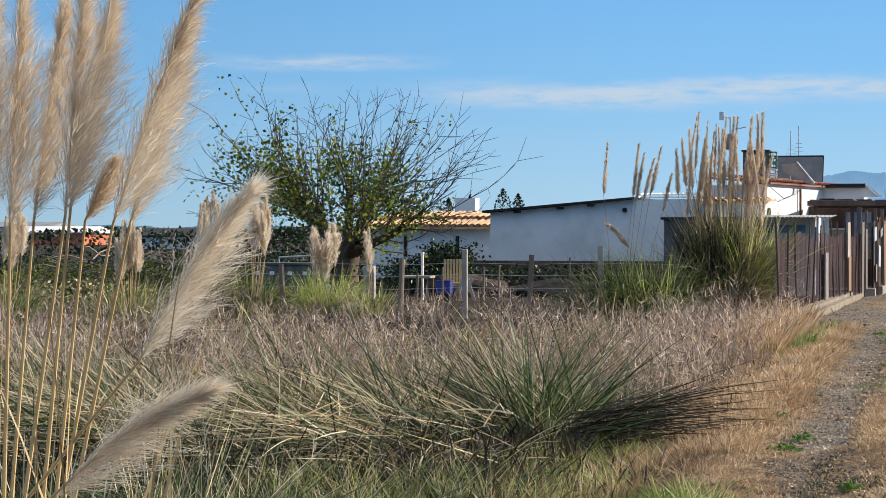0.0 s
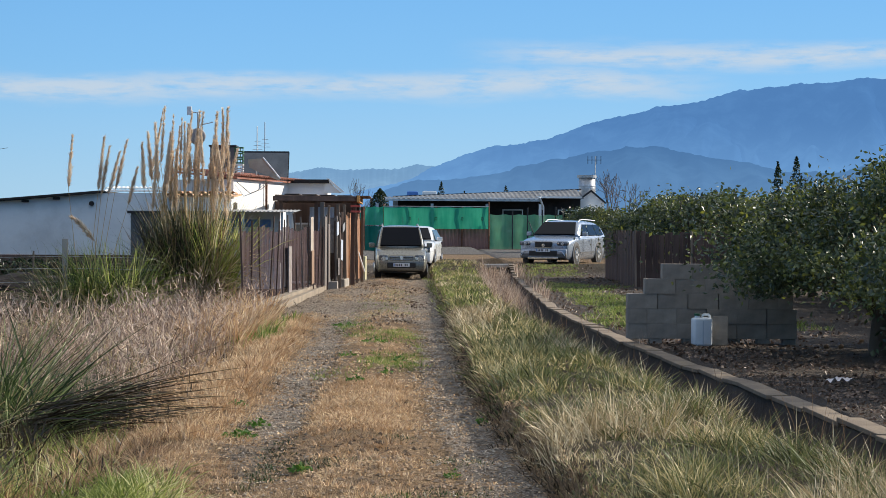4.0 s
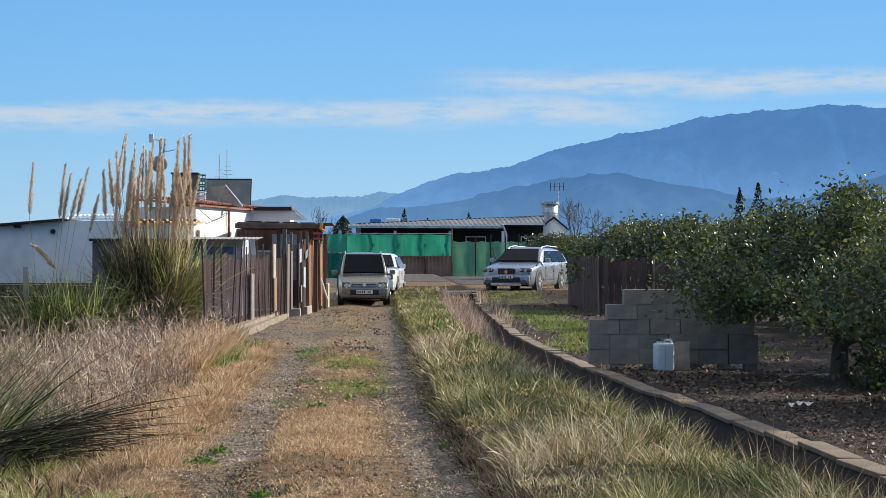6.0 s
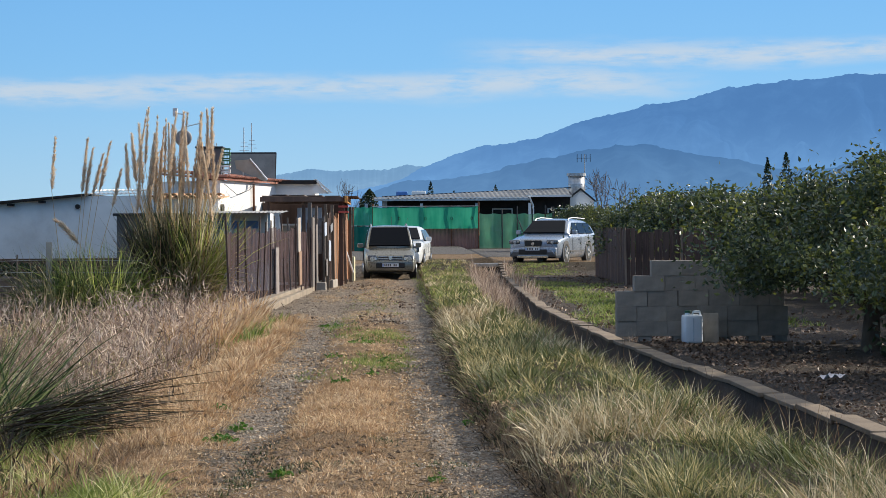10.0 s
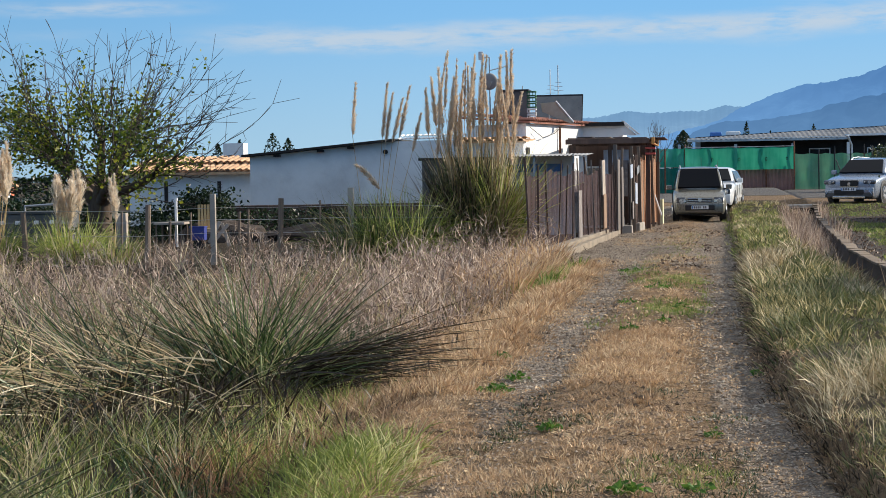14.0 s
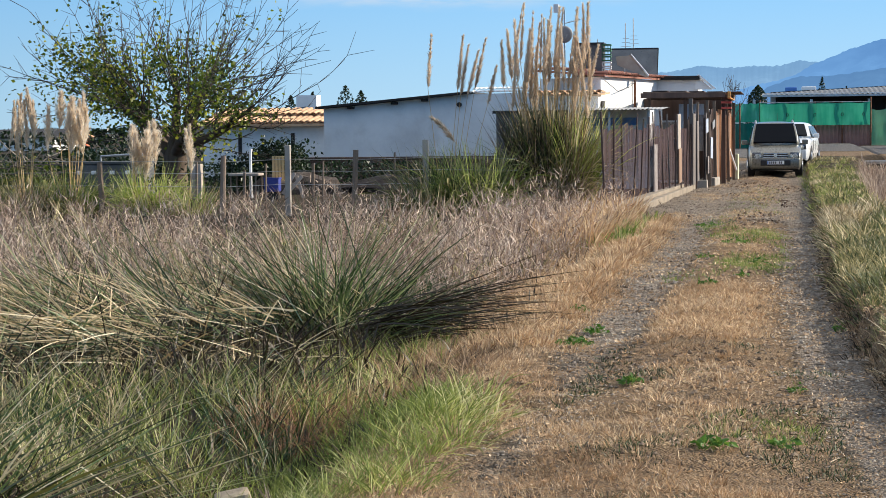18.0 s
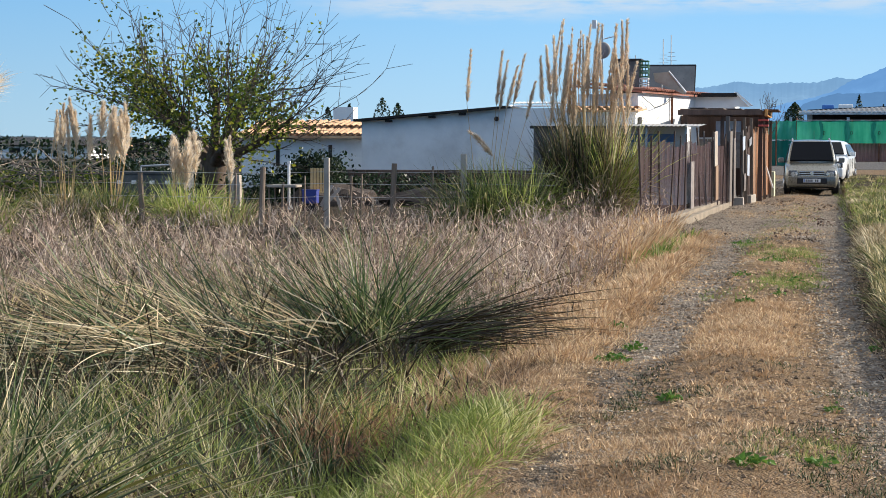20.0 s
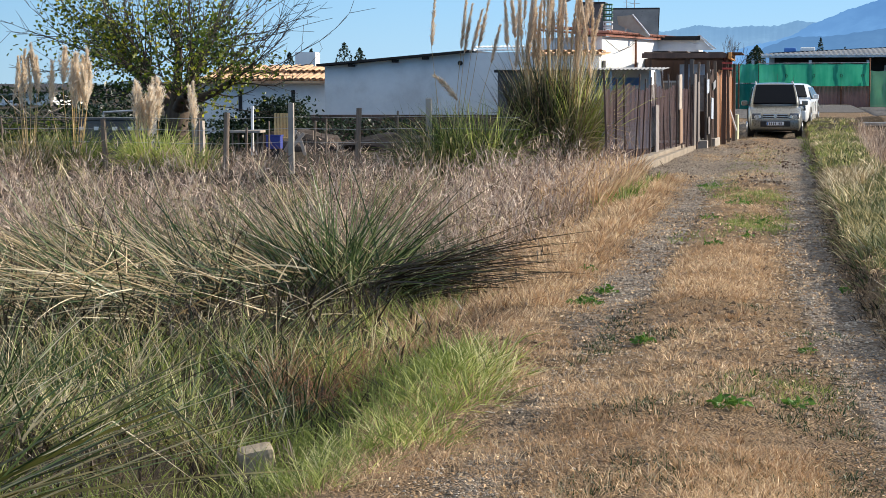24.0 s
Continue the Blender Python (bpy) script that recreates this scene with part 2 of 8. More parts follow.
M_WOODRED = surface("red_brown_wood", rgb(112, 86, 68), rgb(150, 122, 98), 3.0, 0.8, bump=0.3, stretch=(1, 1, 0.12), vary=0.2)
M_REED = surface("brown_screen", rgb(62, 48, 44), rgb(96, 76, 68), 4.0, 0.95, bump=0.5, stretch=(6, 6, 0.4), vary=0.18)
M_STEEL = surface("galvanised_steel", rgb(150, 152, 154), rgb(190, 192, 194), 5.0, 0.45, metal=0.7, bump=0.05, vary=0.1)
M_RUST = surface("rusty_iron", rgb(92, 58, 42), rgb(140, 92, 64), 7.0, 0.85, metal=0.2, bump=0.3, vary=0.2)
M_TILE = surface("clay_tile", rgb(176, 132, 98), rgb(210, 174, 136), 2.5, 0.85, bump=0.25, dirt=rgb(140, 110, 88), vary=0.18)
M_TILERED = surface("red_clay_tile", rgb(138, 88, 72), rgb(172, 118, 100), 2.5, 0.85, bump=0.25, dirt=rgb(140, 100, 88), vary=0.18)
# Near-black for dark roofs and pipes; also paints shade inside openings.
M_DARK = surface("dark_parts_and_shade", rgb(30, 28, 28), rgb(48, 44, 42), 2.0, 0.9, bump=0.1)
M_BLACK = surface("black_plastic", rgb(24, 24, 26), rgb(36, 36, 38), 6.0, 0.5, bump=0.05)
M_RUBBER = surface("tyre_rubber", rgb(26, 26, 26), rgb(42, 41, 40), 8.0, 0.9, bump=0.2)
M_GLASS = glass_mat("car_glass", (0.014, 0.016, 0.020, 1))
M_CORRBROWN = surface("brown_corrugated_sheet", rgb(120, 84, 74), rgb(146, 106, 92), 1.2, 0.6, bump=0.05, dirt=rgb(100, 74, 66))
M_ROOFGREY = surface("fibre_cement_roof", rgb(116, 118, 120), rgb(150, 150, 150), 1.0, 0.9, bump=0.2, dirt=rgb(120, 118, 116))
M_PEBBLE = foliage("pebble", [rgb(96, 86, 76), rgb(146, 133, 118), rgb(188, 176, 158)], 0.0, 0.85)
M_CLOD = foliage("clod", [rgb(88, 74, 60), rgb(134, 114, 92), rgb(176, 154, 128)], 0.0, 0.95)

# ---------------------------------------------------------------- building tools
RNG = np.random.default_rng(7)


def thing(name, label, category, at=(0, 0, 0), turn=0.0, group="", kind=""):
    e = new(name)
    e.empty_display_size = 0.2
    e.matrix_basis = pose(*at, 0, 0, turn)
    return tagged(e, label, category, group, kind)


def part(name, bm, material, parent=None, label="", smooth=False):
    me = bpy.data.meshes.new(name)
    bm.to_mesh(me)
    bm.free()
    me.materials.append(material)
    if smooth:
        me.polygons.foreach_set("use_smooth", [True] * len(me.polygons))
    ob = new(name, me)
    ob.parent = parent
    return tagged(ob, label)


def box(bm, lo, hi, bevel=0.0, m=None):
    r = bmesh.ops.create_cube(bm, size=1.0)
    size = [hi[i] - lo[i] for i in range(3)]
    mid = [(hi[i] + lo[i]) / 2 for i in range(3)]
    tr = Matrix.Translation(mid) @ Matrix.Diagonal((*size, 1))
    bmesh.ops.transform(bm, matrix=(m @ tr) if m else tr, verts=r["verts"])
    if bevel:
        edges = list({e for v in r["verts"] for e in v.link_edges})
        bmesh.ops.bevel(bm, geom=edges, offset=bevel, segments=2, profile=0.6, affect="EDGES")
    return bm


def boxes(*items, bevel=0.0):
    bm = bmesh.new()
    for lo, hi in items:
        box(bm, lo, hi, bevel)
    return bm


def rod(bm, a, b, r0, r1=None, n=8):
    """A tapered round bar from a to b."""
    a, b = Vector(a), Vector(b)
    r1 = r0 if r1 is None else r1
    q = (b - a).to_track_quat("Z", "Y").to_matrix()
    rings = []
    for p, r in ((a, r0), (b, r1)):
        rings.append([bm.verts.new(p + q @ Vector((r * math.cos(6.28318 * i / n), r * math.sin(6.28318 * i / n), 0))) for i in range(n)])
    for i in range(n):
        bm.faces.new((rings[0][i], rings[0][(i + 1) % n], rings[1][(i + 1) % n], rings[1][i]))
    bm.faces.new(rings[0][::-1])
    bm.faces.new(rings[1])
    return bm


def rods(*items, n=8):
    bm = bmesh.new()
    for a, b, r in items:
        rod(bm, a, b, r, n=n)
    return bm


def disc_wheel(bm, mid, axis, r, w, bevel=0.02, n=24):
    """A short fat cylinder with rounded rims, for tyres and drums."""
    axis = Vector(axis).normalized()
    q = axis.to_track_quat("Z", "Y").to_matrix()
    prof = [(-w / 2, r * 0.6), (-w / 2, r - bevel), (-w / 2 + bevel, r), (w / 2 - bevel, r), (w / 2, r - bevel), (w / 2, r * 0.6)]
    rings = [[bm.verts.new(Vector(mid) + q @ Vector((rr * math.cos(6.28318 * i / n), rr * math.sin(6.28318 * i / n), z))) for i in range(n)] for z, rr in prof]
    for a, b in zip(rings, rings[1:]):
        for i in range(n):
            bm.faces.new((a[i], a[(i + 1) % n], b[(i + 1) % n], b[i]))
    bm.faces.new(rings[0][::-1])
    bm.faces.new(rings[-1])
    return bm


def prism(bm, outline, axis, lo, hi):
    """A flat outline of 2D points drawn out along an axis (0 x, 1 y, 2 z)."""
    def at(p, d):
        v = [p[0], p[1]]
        v.insert(axis, d)
        return bm.verts.new(v)
    a, b = [at(p, lo) for p in outline], [at(p, hi) for p in outline]
    n = len(outline)
    fs = [bm.faces.new(a[::-1]), bm.faces.new(b)]
    for i in range(n):
        fs.append(bm.faces.new((a[i], a[(i + 1) % n], b[(i + 1) % n], b[i])))
    bmesh.ops.recalc_face_normals(bm, faces=fs)
    return bm


def sheet(name, verts, faces, material, parent=None, smooth=False):
    me = bpy.data.meshes.new(name)
    me.from_pydata(verts, [], faces)
    me.materials.append(material)
    if smooth:
        me.polygons.foreach_set("use_smooth", [True] * len(me.polygons))
    ob = new(name, me)
    ob.parent = parent
    return ob


def corrugated(name, x0, x1, z0, z1, material, parent, pitch=0.18, amp=0.025, y=0.0, thick=0.006):
    """A wavy sheet standing in the xz plane."""
    n = max(8, int((x1 - x0) / pitch * 6))
    vs, fs = [], []
    for s in (0, 1):
        for i in range(n + 1):
            x = x0 + (x1 - x0) * i / n
            dy = y + amp * math.sin(2 * math.pi * (x - x0) / pitch) + s * thick
            vs += [(x, dy, z0), (x, dy, z1)]
    k = 2 * (n + 1)
    for i in range(n):
        a = 2 * i
        fs.append((a, a + 2, a + 3, a + 1))
        fs.append((k + a, k + a + 1, k + a + 3, k + a + 2))
        fs.append((a + 1, a + 3, k + a + 3, k + a + 1))
    return sheet(name, vs, fs, material, parent, True)


def hash_noise(x, y, seed=0):
    """Smooth value noise in 0..1 for arrays."""
    x, y = np.asarray(x, float), np.asarray(y, float)
    xi, yi = np.floor(x).astype(np.int64), np.floor(y).astype(np.int64)
    fx, fy = x - xi, y - yi
    fx, fy = fx * fx * (3 - 2 * fx), fy * fy * (3 - 2 * fy)

    def h(i, j):
        n = (i * 374761393 + j * 668265263 + seed * 974634777) & 0x7FFFFFFF
        n = ((n ^ (n >> 13)) * 1274126177) & 0x7FFFFFFF
        return ((n ^ (n >> 16)) & 0xFFFF) / 65535.0
    return (h(xi, yi) * (1 - fx) + h(xi + 1, yi) * fx) * (1 - fy) + (h(xi, yi + 1) * (1 - fx) + h(xi + 1, yi + 1) * fx) * fy


def smooth01(v, a, b):
    t = np.clip((np.asarray(v, float) - a) / (b - a), 0, 1)
    return t * t * (3 - 2 * t)


def fill_mesh(name, verts, loops, starts, totals, materials, mat_index=None, smooth=False):
    me = bpy.data.meshes.new(name)
    me.vertices.add(len(verts))
    me.vertices.foreach_set("co", np.ascontiguousarray(verts, np.float32).ravel())
    me.loops.add(len(loops))
    me.loops.foreach_set("vertex_index", np.ascontiguousarray(loops, np.int32))
    me.polygons.add(len(starts))
    me.polygons.foreach_set("loop_start", np.ascontiguousarray(starts, np.int32))
    me.polygons.foreach_set("loop_total", np.ascontiguousarray(totals, np.int32))
    for m in materials:
        me.materials.append(m)
    if mat_index is not None:
        me.polygons.foreach_set("material_index", np.ascontiguousarray(mat_index, np.int32))
    me.polygons.foreach_set("use_smooth", np.full(len(starts), smooth))
    me.update(calc_edges=True)
    return me


def blade_mesh(name, base, h, w, az, lean, bend, material, seg=3, twist=None, kink=None):
    """Tapered curved blades: base points, lengths, widths, the way each leans, its angle from the upright and how far it bows over."""
    base = np.asarray(base, float)
    n = len(base)
    h, w, az, lean, bend = (np.broadcast_to(np.asarray(v, float), (n,)) for v in (h, w, az, lean, bend))
    twist = RNG.uniform(-1.2, 1.2, n) if twist is None else np.broadcast_to(twist, (n,))
    d = np.stack([np.sin(az), np.cos(az), np.zeros(n)], 1)
    side0 = np.stack([np.cos(az), -np.sin(az), np.zeros(n)], 1)
    p = base.copy()
    rows = []
    for k in range(seg + 1):
        s = k / seg
        th = lean + bend * s
        if kink is not None:
            th = th + kink * (s > 0.55)
        fw = d * np.sin(th)[:, None]
        fw[:, 2] = np.cos(th)
        up = d * np.cos(th)[:, None]
        up[:, 2] = -np.sin(th)
        side = side0 * np.cos(twist)[:, None] + up * np.sin(twist)[:, None]
        half = side * (w * 0.5 * (1 - s) ** 0.6)[:, None]
        rows.append(p.copy() if k == seg else (p - half, p + half))
        p = p + fw * (h / seg)[:, None]
    per = 2 * seg + 1
    verts = np.empty((n, per, 3))
    for k in range(seg):
        verts[:, 2 * k], verts[:, 2 * k + 1] = rows[k]
    verts[:, 2 * seg] = rows[seg]
    pat, tot = [], []
    for k in range(seg - 1):
        pat += [2 * k, 2 * k + 1, 2 * k + 3, 2 * k + 2]
        tot.append(4)
    pat += [2 * seg - 2, 2 * seg - 1, 2 * seg]
    tot.append(3)
    loops = (np.arange(n)[:, None] * per + np.array(pat)[None]).ravel()
    totals = np.tile(tot, n)
    starts = np.concatenate([[0], np.cumsum(totals)[:-1]])
    return fill_mesh(name, verts.reshape(-1, 3), loops, starts, totals, [material])


def leaf_mesh(name, at, size, material, flat=0.0, narrow=0.5, up=None):
    """Folded leaves of four corners and a midrib at random turns; flat: how far they lie level."""
    n = len(at)
    size = np.broadcast_to(size, (n,))[:, None]
    a = RNG.normal(size=(n, 3))
    a[:, 2] *= 1 - flat
    a /= np.linalg.norm(a, axis=1, keepdims=True) + 1e-9
    b = RNG.normal(size=(n, 3))
    b[:, 2] *= 1 - flat
    b -= a * (a * b).sum(1, keepdims=True)
    b /= np.linalg.norm(b, axis=1, keepdims=True) + 1e-9
    c = np.cross(a, b)
    at = np.asarray(at, float)
    v = np.stack([at - a * size * 0.5, at + b * size * narrow * 0.5 + c * size * 0.08 - a * size * 0.05, at + a * size * 0.5, at - b * size * narrow * 0.5 + c * size * 0.08 - a * size * 0.05], 1)
    loops = (np.arange(n)[:, None] * 4 + np.array([0, 1, 2, 0, 2, 3])[None]).ravel()
    return fill_mesh(name, v.reshape(-1, 3), loops, np.arange(2 * n) * 3, np.full(2 * n, 3), [material])


def tubes_mesh(name, segs, material, n=5):
    """Branches as tapered tubes: rows of (ax, ay, az, bx, by, bz, r0, r1)."""
    s = np.asarray(segs, float)
    a, b, r0, r1 = s[:, :3], s[:, 3:6], s[:, 6], s[:, 7]
    d = b - a
    d /= np.linalg.norm(d, axis=1, keepdims=True) + 1e-9
    ref = np.where(np.abs(d[:, 2:3]) > 0.9, np.array([[1.0, 0, 0]]), np.array([[0, 0, 1.0]]))
    u = np.cross(d, ref)
    u /= np.linalg.norm(u, axis=1, keepdims=True) + 1e-9
    v = np.cross(d, u)
    ang = np.arange(n) * 2 * np.pi / n
    ring = u[:, None] * np.cos(ang)[None, :, None] + v[:, None] * np.sin(ang)[None, :, None]
    verts = np.concatenate([a[:, None] + ring * r0[:, None, None], b[:, None] + ring * r1[:, None, None]], 1)
    pat = []
    for i in range(n):
        j = (i + 1) % n
        pat += [i, j, n + j, n + i]
    m = len(s)
    loops = (np.arange(m)[:, None] * 2 * n + np.array(pat)[None]).ravel()
    return fill_mesh(name, verts.reshape(-1, 3), loops, np.arange(m * n) * 4, np.full(m * n, 4), [material], smooth=True)


def put(name, me, parent=None, label="", category="", group="", kind=""):
    ob = new(name, me)
    ob.parent = parent
    return tagged(ob, label, category, group, kind)

# ---------------------------------------------------------------- ground
def wall_x(y):
    """The line of the low retaining wall beside the ditch."""
    return np.interp(y, [-20, 12, 25.6, 37, 55, 68, 70], [4.6, 3.70, 3.06, 2.94, 3.5, 3.95, 3.95])


def verge_x(y):
    """The cut edge of the grass verge beside the wheel track."""
    return np.interp(y, [8, 9, 10, 11.2, 13, 15.3, 17.5, 20, 26, 44, 66], [1.16, 1.14, 1.09, 1.04, 0.96, 0.88, 0.83, 0.82, 0.84, 1.0, 1.1])


def ground_z(x, y):
    x, y = np.asarray(x, float), np.asarray(y, float)
    rise = 0.30 * smooth01(y, 60.5, 67) + 0.17 * smooth01(y, 70, 97)
    lane = 0.025 * np.cos((x + 0.28) * 2 * np.pi / 1.55) * smooth01(np.abs(x + 0.28), 1.6, 0.9)
    field = -0.22 * smooth01(x, -1.5, -2.6) * smooth01(y, 37, 32)
    swale = -0.18 * np.exp(-((x + 2.35) / 0.6) ** 2) * smooth01(y, 15, 11)
    wx = wall_x(y)
    vx = x - verge_x(y) + 0.12 * (hash_noise(x * 3, y * 2.5, 14) - 0.5)
    verge = (0.16 * smooth01(vx, -0.03, 0.09) + 0.05 * smooth01(vx, 0.1, 0.6)) * smooth01(wx - x, 0.02, 0.3)
    ditch = -0.42 * smooth01(x - wx, -1.3, -0.4) * smooth01(x - wx, 0.10, 0.06) * smooth01(y, 68.5, 67.5)
    orch = 0.085 * smooth01(x - wx, 0.08, 0.18)
    bump = (hash_noise(x * 1.7, y * 1.7, 3) - 0.5) * 0.05 + (hash_noise(x * 5, y * 5, 4) - 0.5) * 0.02
    mat = 0.035 * (hash_noise(x * 2.6, y * 3.4, 23) - 0.5) * smooth01(np.abs(x + 0.2), 1.9, 1.2) * smooth01(y, 30, 22)
    calm = smooth01(np.abs(x), 60, 30) * smooth01(y, 90, 60)
    return rise + lane + mat + field + swale + verge + ditch + orch + bump * (0.25 + 0.75 * calm) * (np.abs(x) < 80)


def spaced(*runs):
    out = [runs[0][0]]
    for a, b, s in runs:
        out += list(np.linspace(a, b, max(2, int(round((b - a) / s)) + 1))[1:])
    return np.array(out)


def ground_material():
    m, t = base_mat("ground_soil")
    col_at = nd(t, "ShaderNodeAttribute")
    col_at.attribute_name = "zones"
    z = nd(t, "ShaderNodeSeparateColor", i0=col_at.outputs["Color"])
    extra = nd(t, "ShaderNodeAttribute")
    extra.attribute_name = "asphalt"
    n1 = noise_tex(t, 1.1, 6.0, 0.65)
    n2 = noise_tex(t, 9.0, 5.0, 0.7)
    n3 = noise_tex(t, 55.0, 3.0, 0.7)
    peb = nd(t, "ShaderNodeTexVoronoi", Vector=nd(t, "ShaderNodeTexCoord").outputs["Object"], Scale=64.0)
    soil = ramp(t, mth(t, "ADD", mth(t, "MULTIPLY", n1, 0.5), mth(t, "MULTIPLY", n2, 0.5)), (0.3, rgb(50, 44, 34)), (0.7, rgb(86, 74, 56)))
    gravel = ramp(t, peb.outputs["Color"], (0.1, rgb(84, 75, 66)), (0.5, rgb(138, 125, 110)), (0.95, rgb(200, 186, 166)))
    gravel = mixc(t, srange(t, n2, 0.45, 0.7), gravel, rgb(150, 130, 108))
    dry = ramp(t, mth(t, "ADD", mth(t, "MULTIPLY", n2, 0.5), mth(t, "MULTIPLY", n3, 0.5)), (0.3, rgb(94, 76, 56)), (0.5, rgb(140, 116, 88)), (0.7, rgb(184, 158, 124)))
    orch = ramp(t, mth(t, "ADD", mth(t, "MULTIPLY", n1, 0.45), mth(t, "MULTIPLY", n3, 0.55)), (0.3, rgb(54, 49, 46)), (0.55, rgb(92, 83, 75)), (0.75, rgb(142, 131, 112)))
    tar = ramp(t, n3, (0.3, rgb(96, 94, 92)), (0.7, rgb(126, 122, 118)))
    edge = mth(t, "MULTIPLY", mth(t, "SUBTRACT", n2, 0.5), 0.9)
    col = mixc(t, srange(t, mth(t, "ADD", z.outputs[0], edge), 0.35, 0.65), soil, gravel)
    col = mixc(t, srange(t, mth(t, "ADD", z.outputs[1], edge), 0.35, 0.65), col, dry)
    col = mixc(t, srange(t, mth(t, "ADD", z.outputs[2], edge), 0.35, 0.65), col, orch)
    col = mixc(t, srange(t, mth(t, "ADD", extra.outputs["Fac"], mth(t, "MULTIPLY", edge, 0.4)), 0.35, 0.65), col, tar)
    b = nd(t, "ShaderNodeBsdfPrincipled", Base_Color=col, Roughness=0.95)
    b.inputs["Specular IOR Level"].default_value = 0.2
    hgt = mth(t, "ADD", mth(t, "MULTIPLY", n3, 0.6), mth(t, "MULTIPLY", peb.outputs["Distance"], -0.8))
    t.links.new(nd(t, "ShaderNodeBump", Height=hgt, Strength=1.0, Distance=0.05).outputs[0], b.inputs["Normal"])
    finish(t, b.outputs[0])
    return m


gx = spaced((-4200, -400, 475), (-400, -60, 34), (-60, -24, 3), (-24, -4, 0.5), (-4, -2, 0.1), (-2, 1.6, 0.05), (1.6, 4.2, 0.1), (4.2, 12, 0.4), (12, 40, 2), (40, 400, 36), (400, 4200, 475))
gy = spaced((-400, -20, 38), (-20, 4, 3), (4, 18, 0.1), (18, 32, 0.2), (32, 72, 0.5), (72, 130, 2), (130, 500, 37), (500, 4700, 350))
GX, GY = np.meshgrid(gx, gy, indexing="ij")
GZ = ground_z(GX, GY)
nx, ny = GX.shape
idx = np.arange(nx * ny).reshape(nx, ny)
quads = np.stack([idx[:-1, :-1], idx[1:, :-1], idx[1:, 1:], idx[:-1, 1:]], -1).reshape(-1, 4)
me = fill_mesh("ground", np.stack([GX, GY, GZ], -1).reshape(-1, 3), quads.ravel(), np.arange(len(quads)) * 4, np.full(len(quads), 4), [ground_material()], smooth=True)
rut = np.maximum(np.exp(-((GX + 1.02) / 0.34) ** 2) * (0.55 + 0.45 * smooth01(GY, 11, 16)), np.exp(-((GX - verge_x(GY) + 0.32) / 0.28) ** 2))
rut = np.maximum(rut * (0.55 + 0.6 * hash_noise(GX * 2, GY * 0.7, 9)), smooth01(GY, 26, 36) * smooth01(np.abs(GX + 0.5), 2.2, 1.6) * (0.5 + 0.6 * hash_noise(GX * 1.5, GY * 0.4, 19)))
gravel = np.clip(rut, 0, 1) * smooth01(GX + 0.5 * smooth01(GY, 32, 38), -2.2, -1.6) * smooth01(GX - verge_x(GY), 0.05, -0.05) * smooth01(GY, 76, 70)
dryz = np.maximum(smooth01(GX + 0.6 * smooth01(GY, 32, 38), -2.1, -1.5) * smooth01(GX - verge_x(GY), 0.25, 0.0), smooth01(GY, 66, 69) * smooth01(np.abs(GX - 20), 45, 40)) * smooth01(GY, 80, 76) * (1 - gravel) * 0.9
orchz = smooth01(GX - wall_x(GY), 0.0, 0.1) * smooth01(GY, 66, 60)
asph = smooth01(GY, 77, 80) * smooth01(GY, 97, 95.5) * smooth01(np.abs(GX - 30), 42, 40)
asph = np.maximum(asph, 0.0)
zc = me.color_attributes.new("zones", "FLOAT_COLOR", "POINT")
zc.data.foreach_set("color", np.stack([gravel, dryz, orchz, np.ones_like(dryz)], -1).astype(np.float32).ravel())
za = me.attributes.new("asphalt", "FLOAT", "POINT")
za.data.foreach_set("value", asph.astype(np.float32).ravel())
put("ground", me, label="dry earth and gravel ground with worn wheel tracks", category="ground", kind="structure")


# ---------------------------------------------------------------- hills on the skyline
# Distance haze is painted in: bluish tones, paler low down, with emission added.
def hill_mat(name, c_low, c_high, haze_glow, top):
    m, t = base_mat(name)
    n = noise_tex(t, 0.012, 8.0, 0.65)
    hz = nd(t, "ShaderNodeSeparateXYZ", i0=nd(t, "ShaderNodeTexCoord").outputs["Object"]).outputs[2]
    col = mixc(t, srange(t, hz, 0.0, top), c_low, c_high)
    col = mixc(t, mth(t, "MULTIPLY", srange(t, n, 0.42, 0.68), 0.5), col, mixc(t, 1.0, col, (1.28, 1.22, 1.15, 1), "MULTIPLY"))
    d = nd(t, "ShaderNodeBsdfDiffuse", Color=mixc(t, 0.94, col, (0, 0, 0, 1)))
    e = nd(t, "ShaderNodeEmission", Color=col, Strength=haze_glow)
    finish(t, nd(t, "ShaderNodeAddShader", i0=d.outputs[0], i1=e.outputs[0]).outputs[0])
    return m


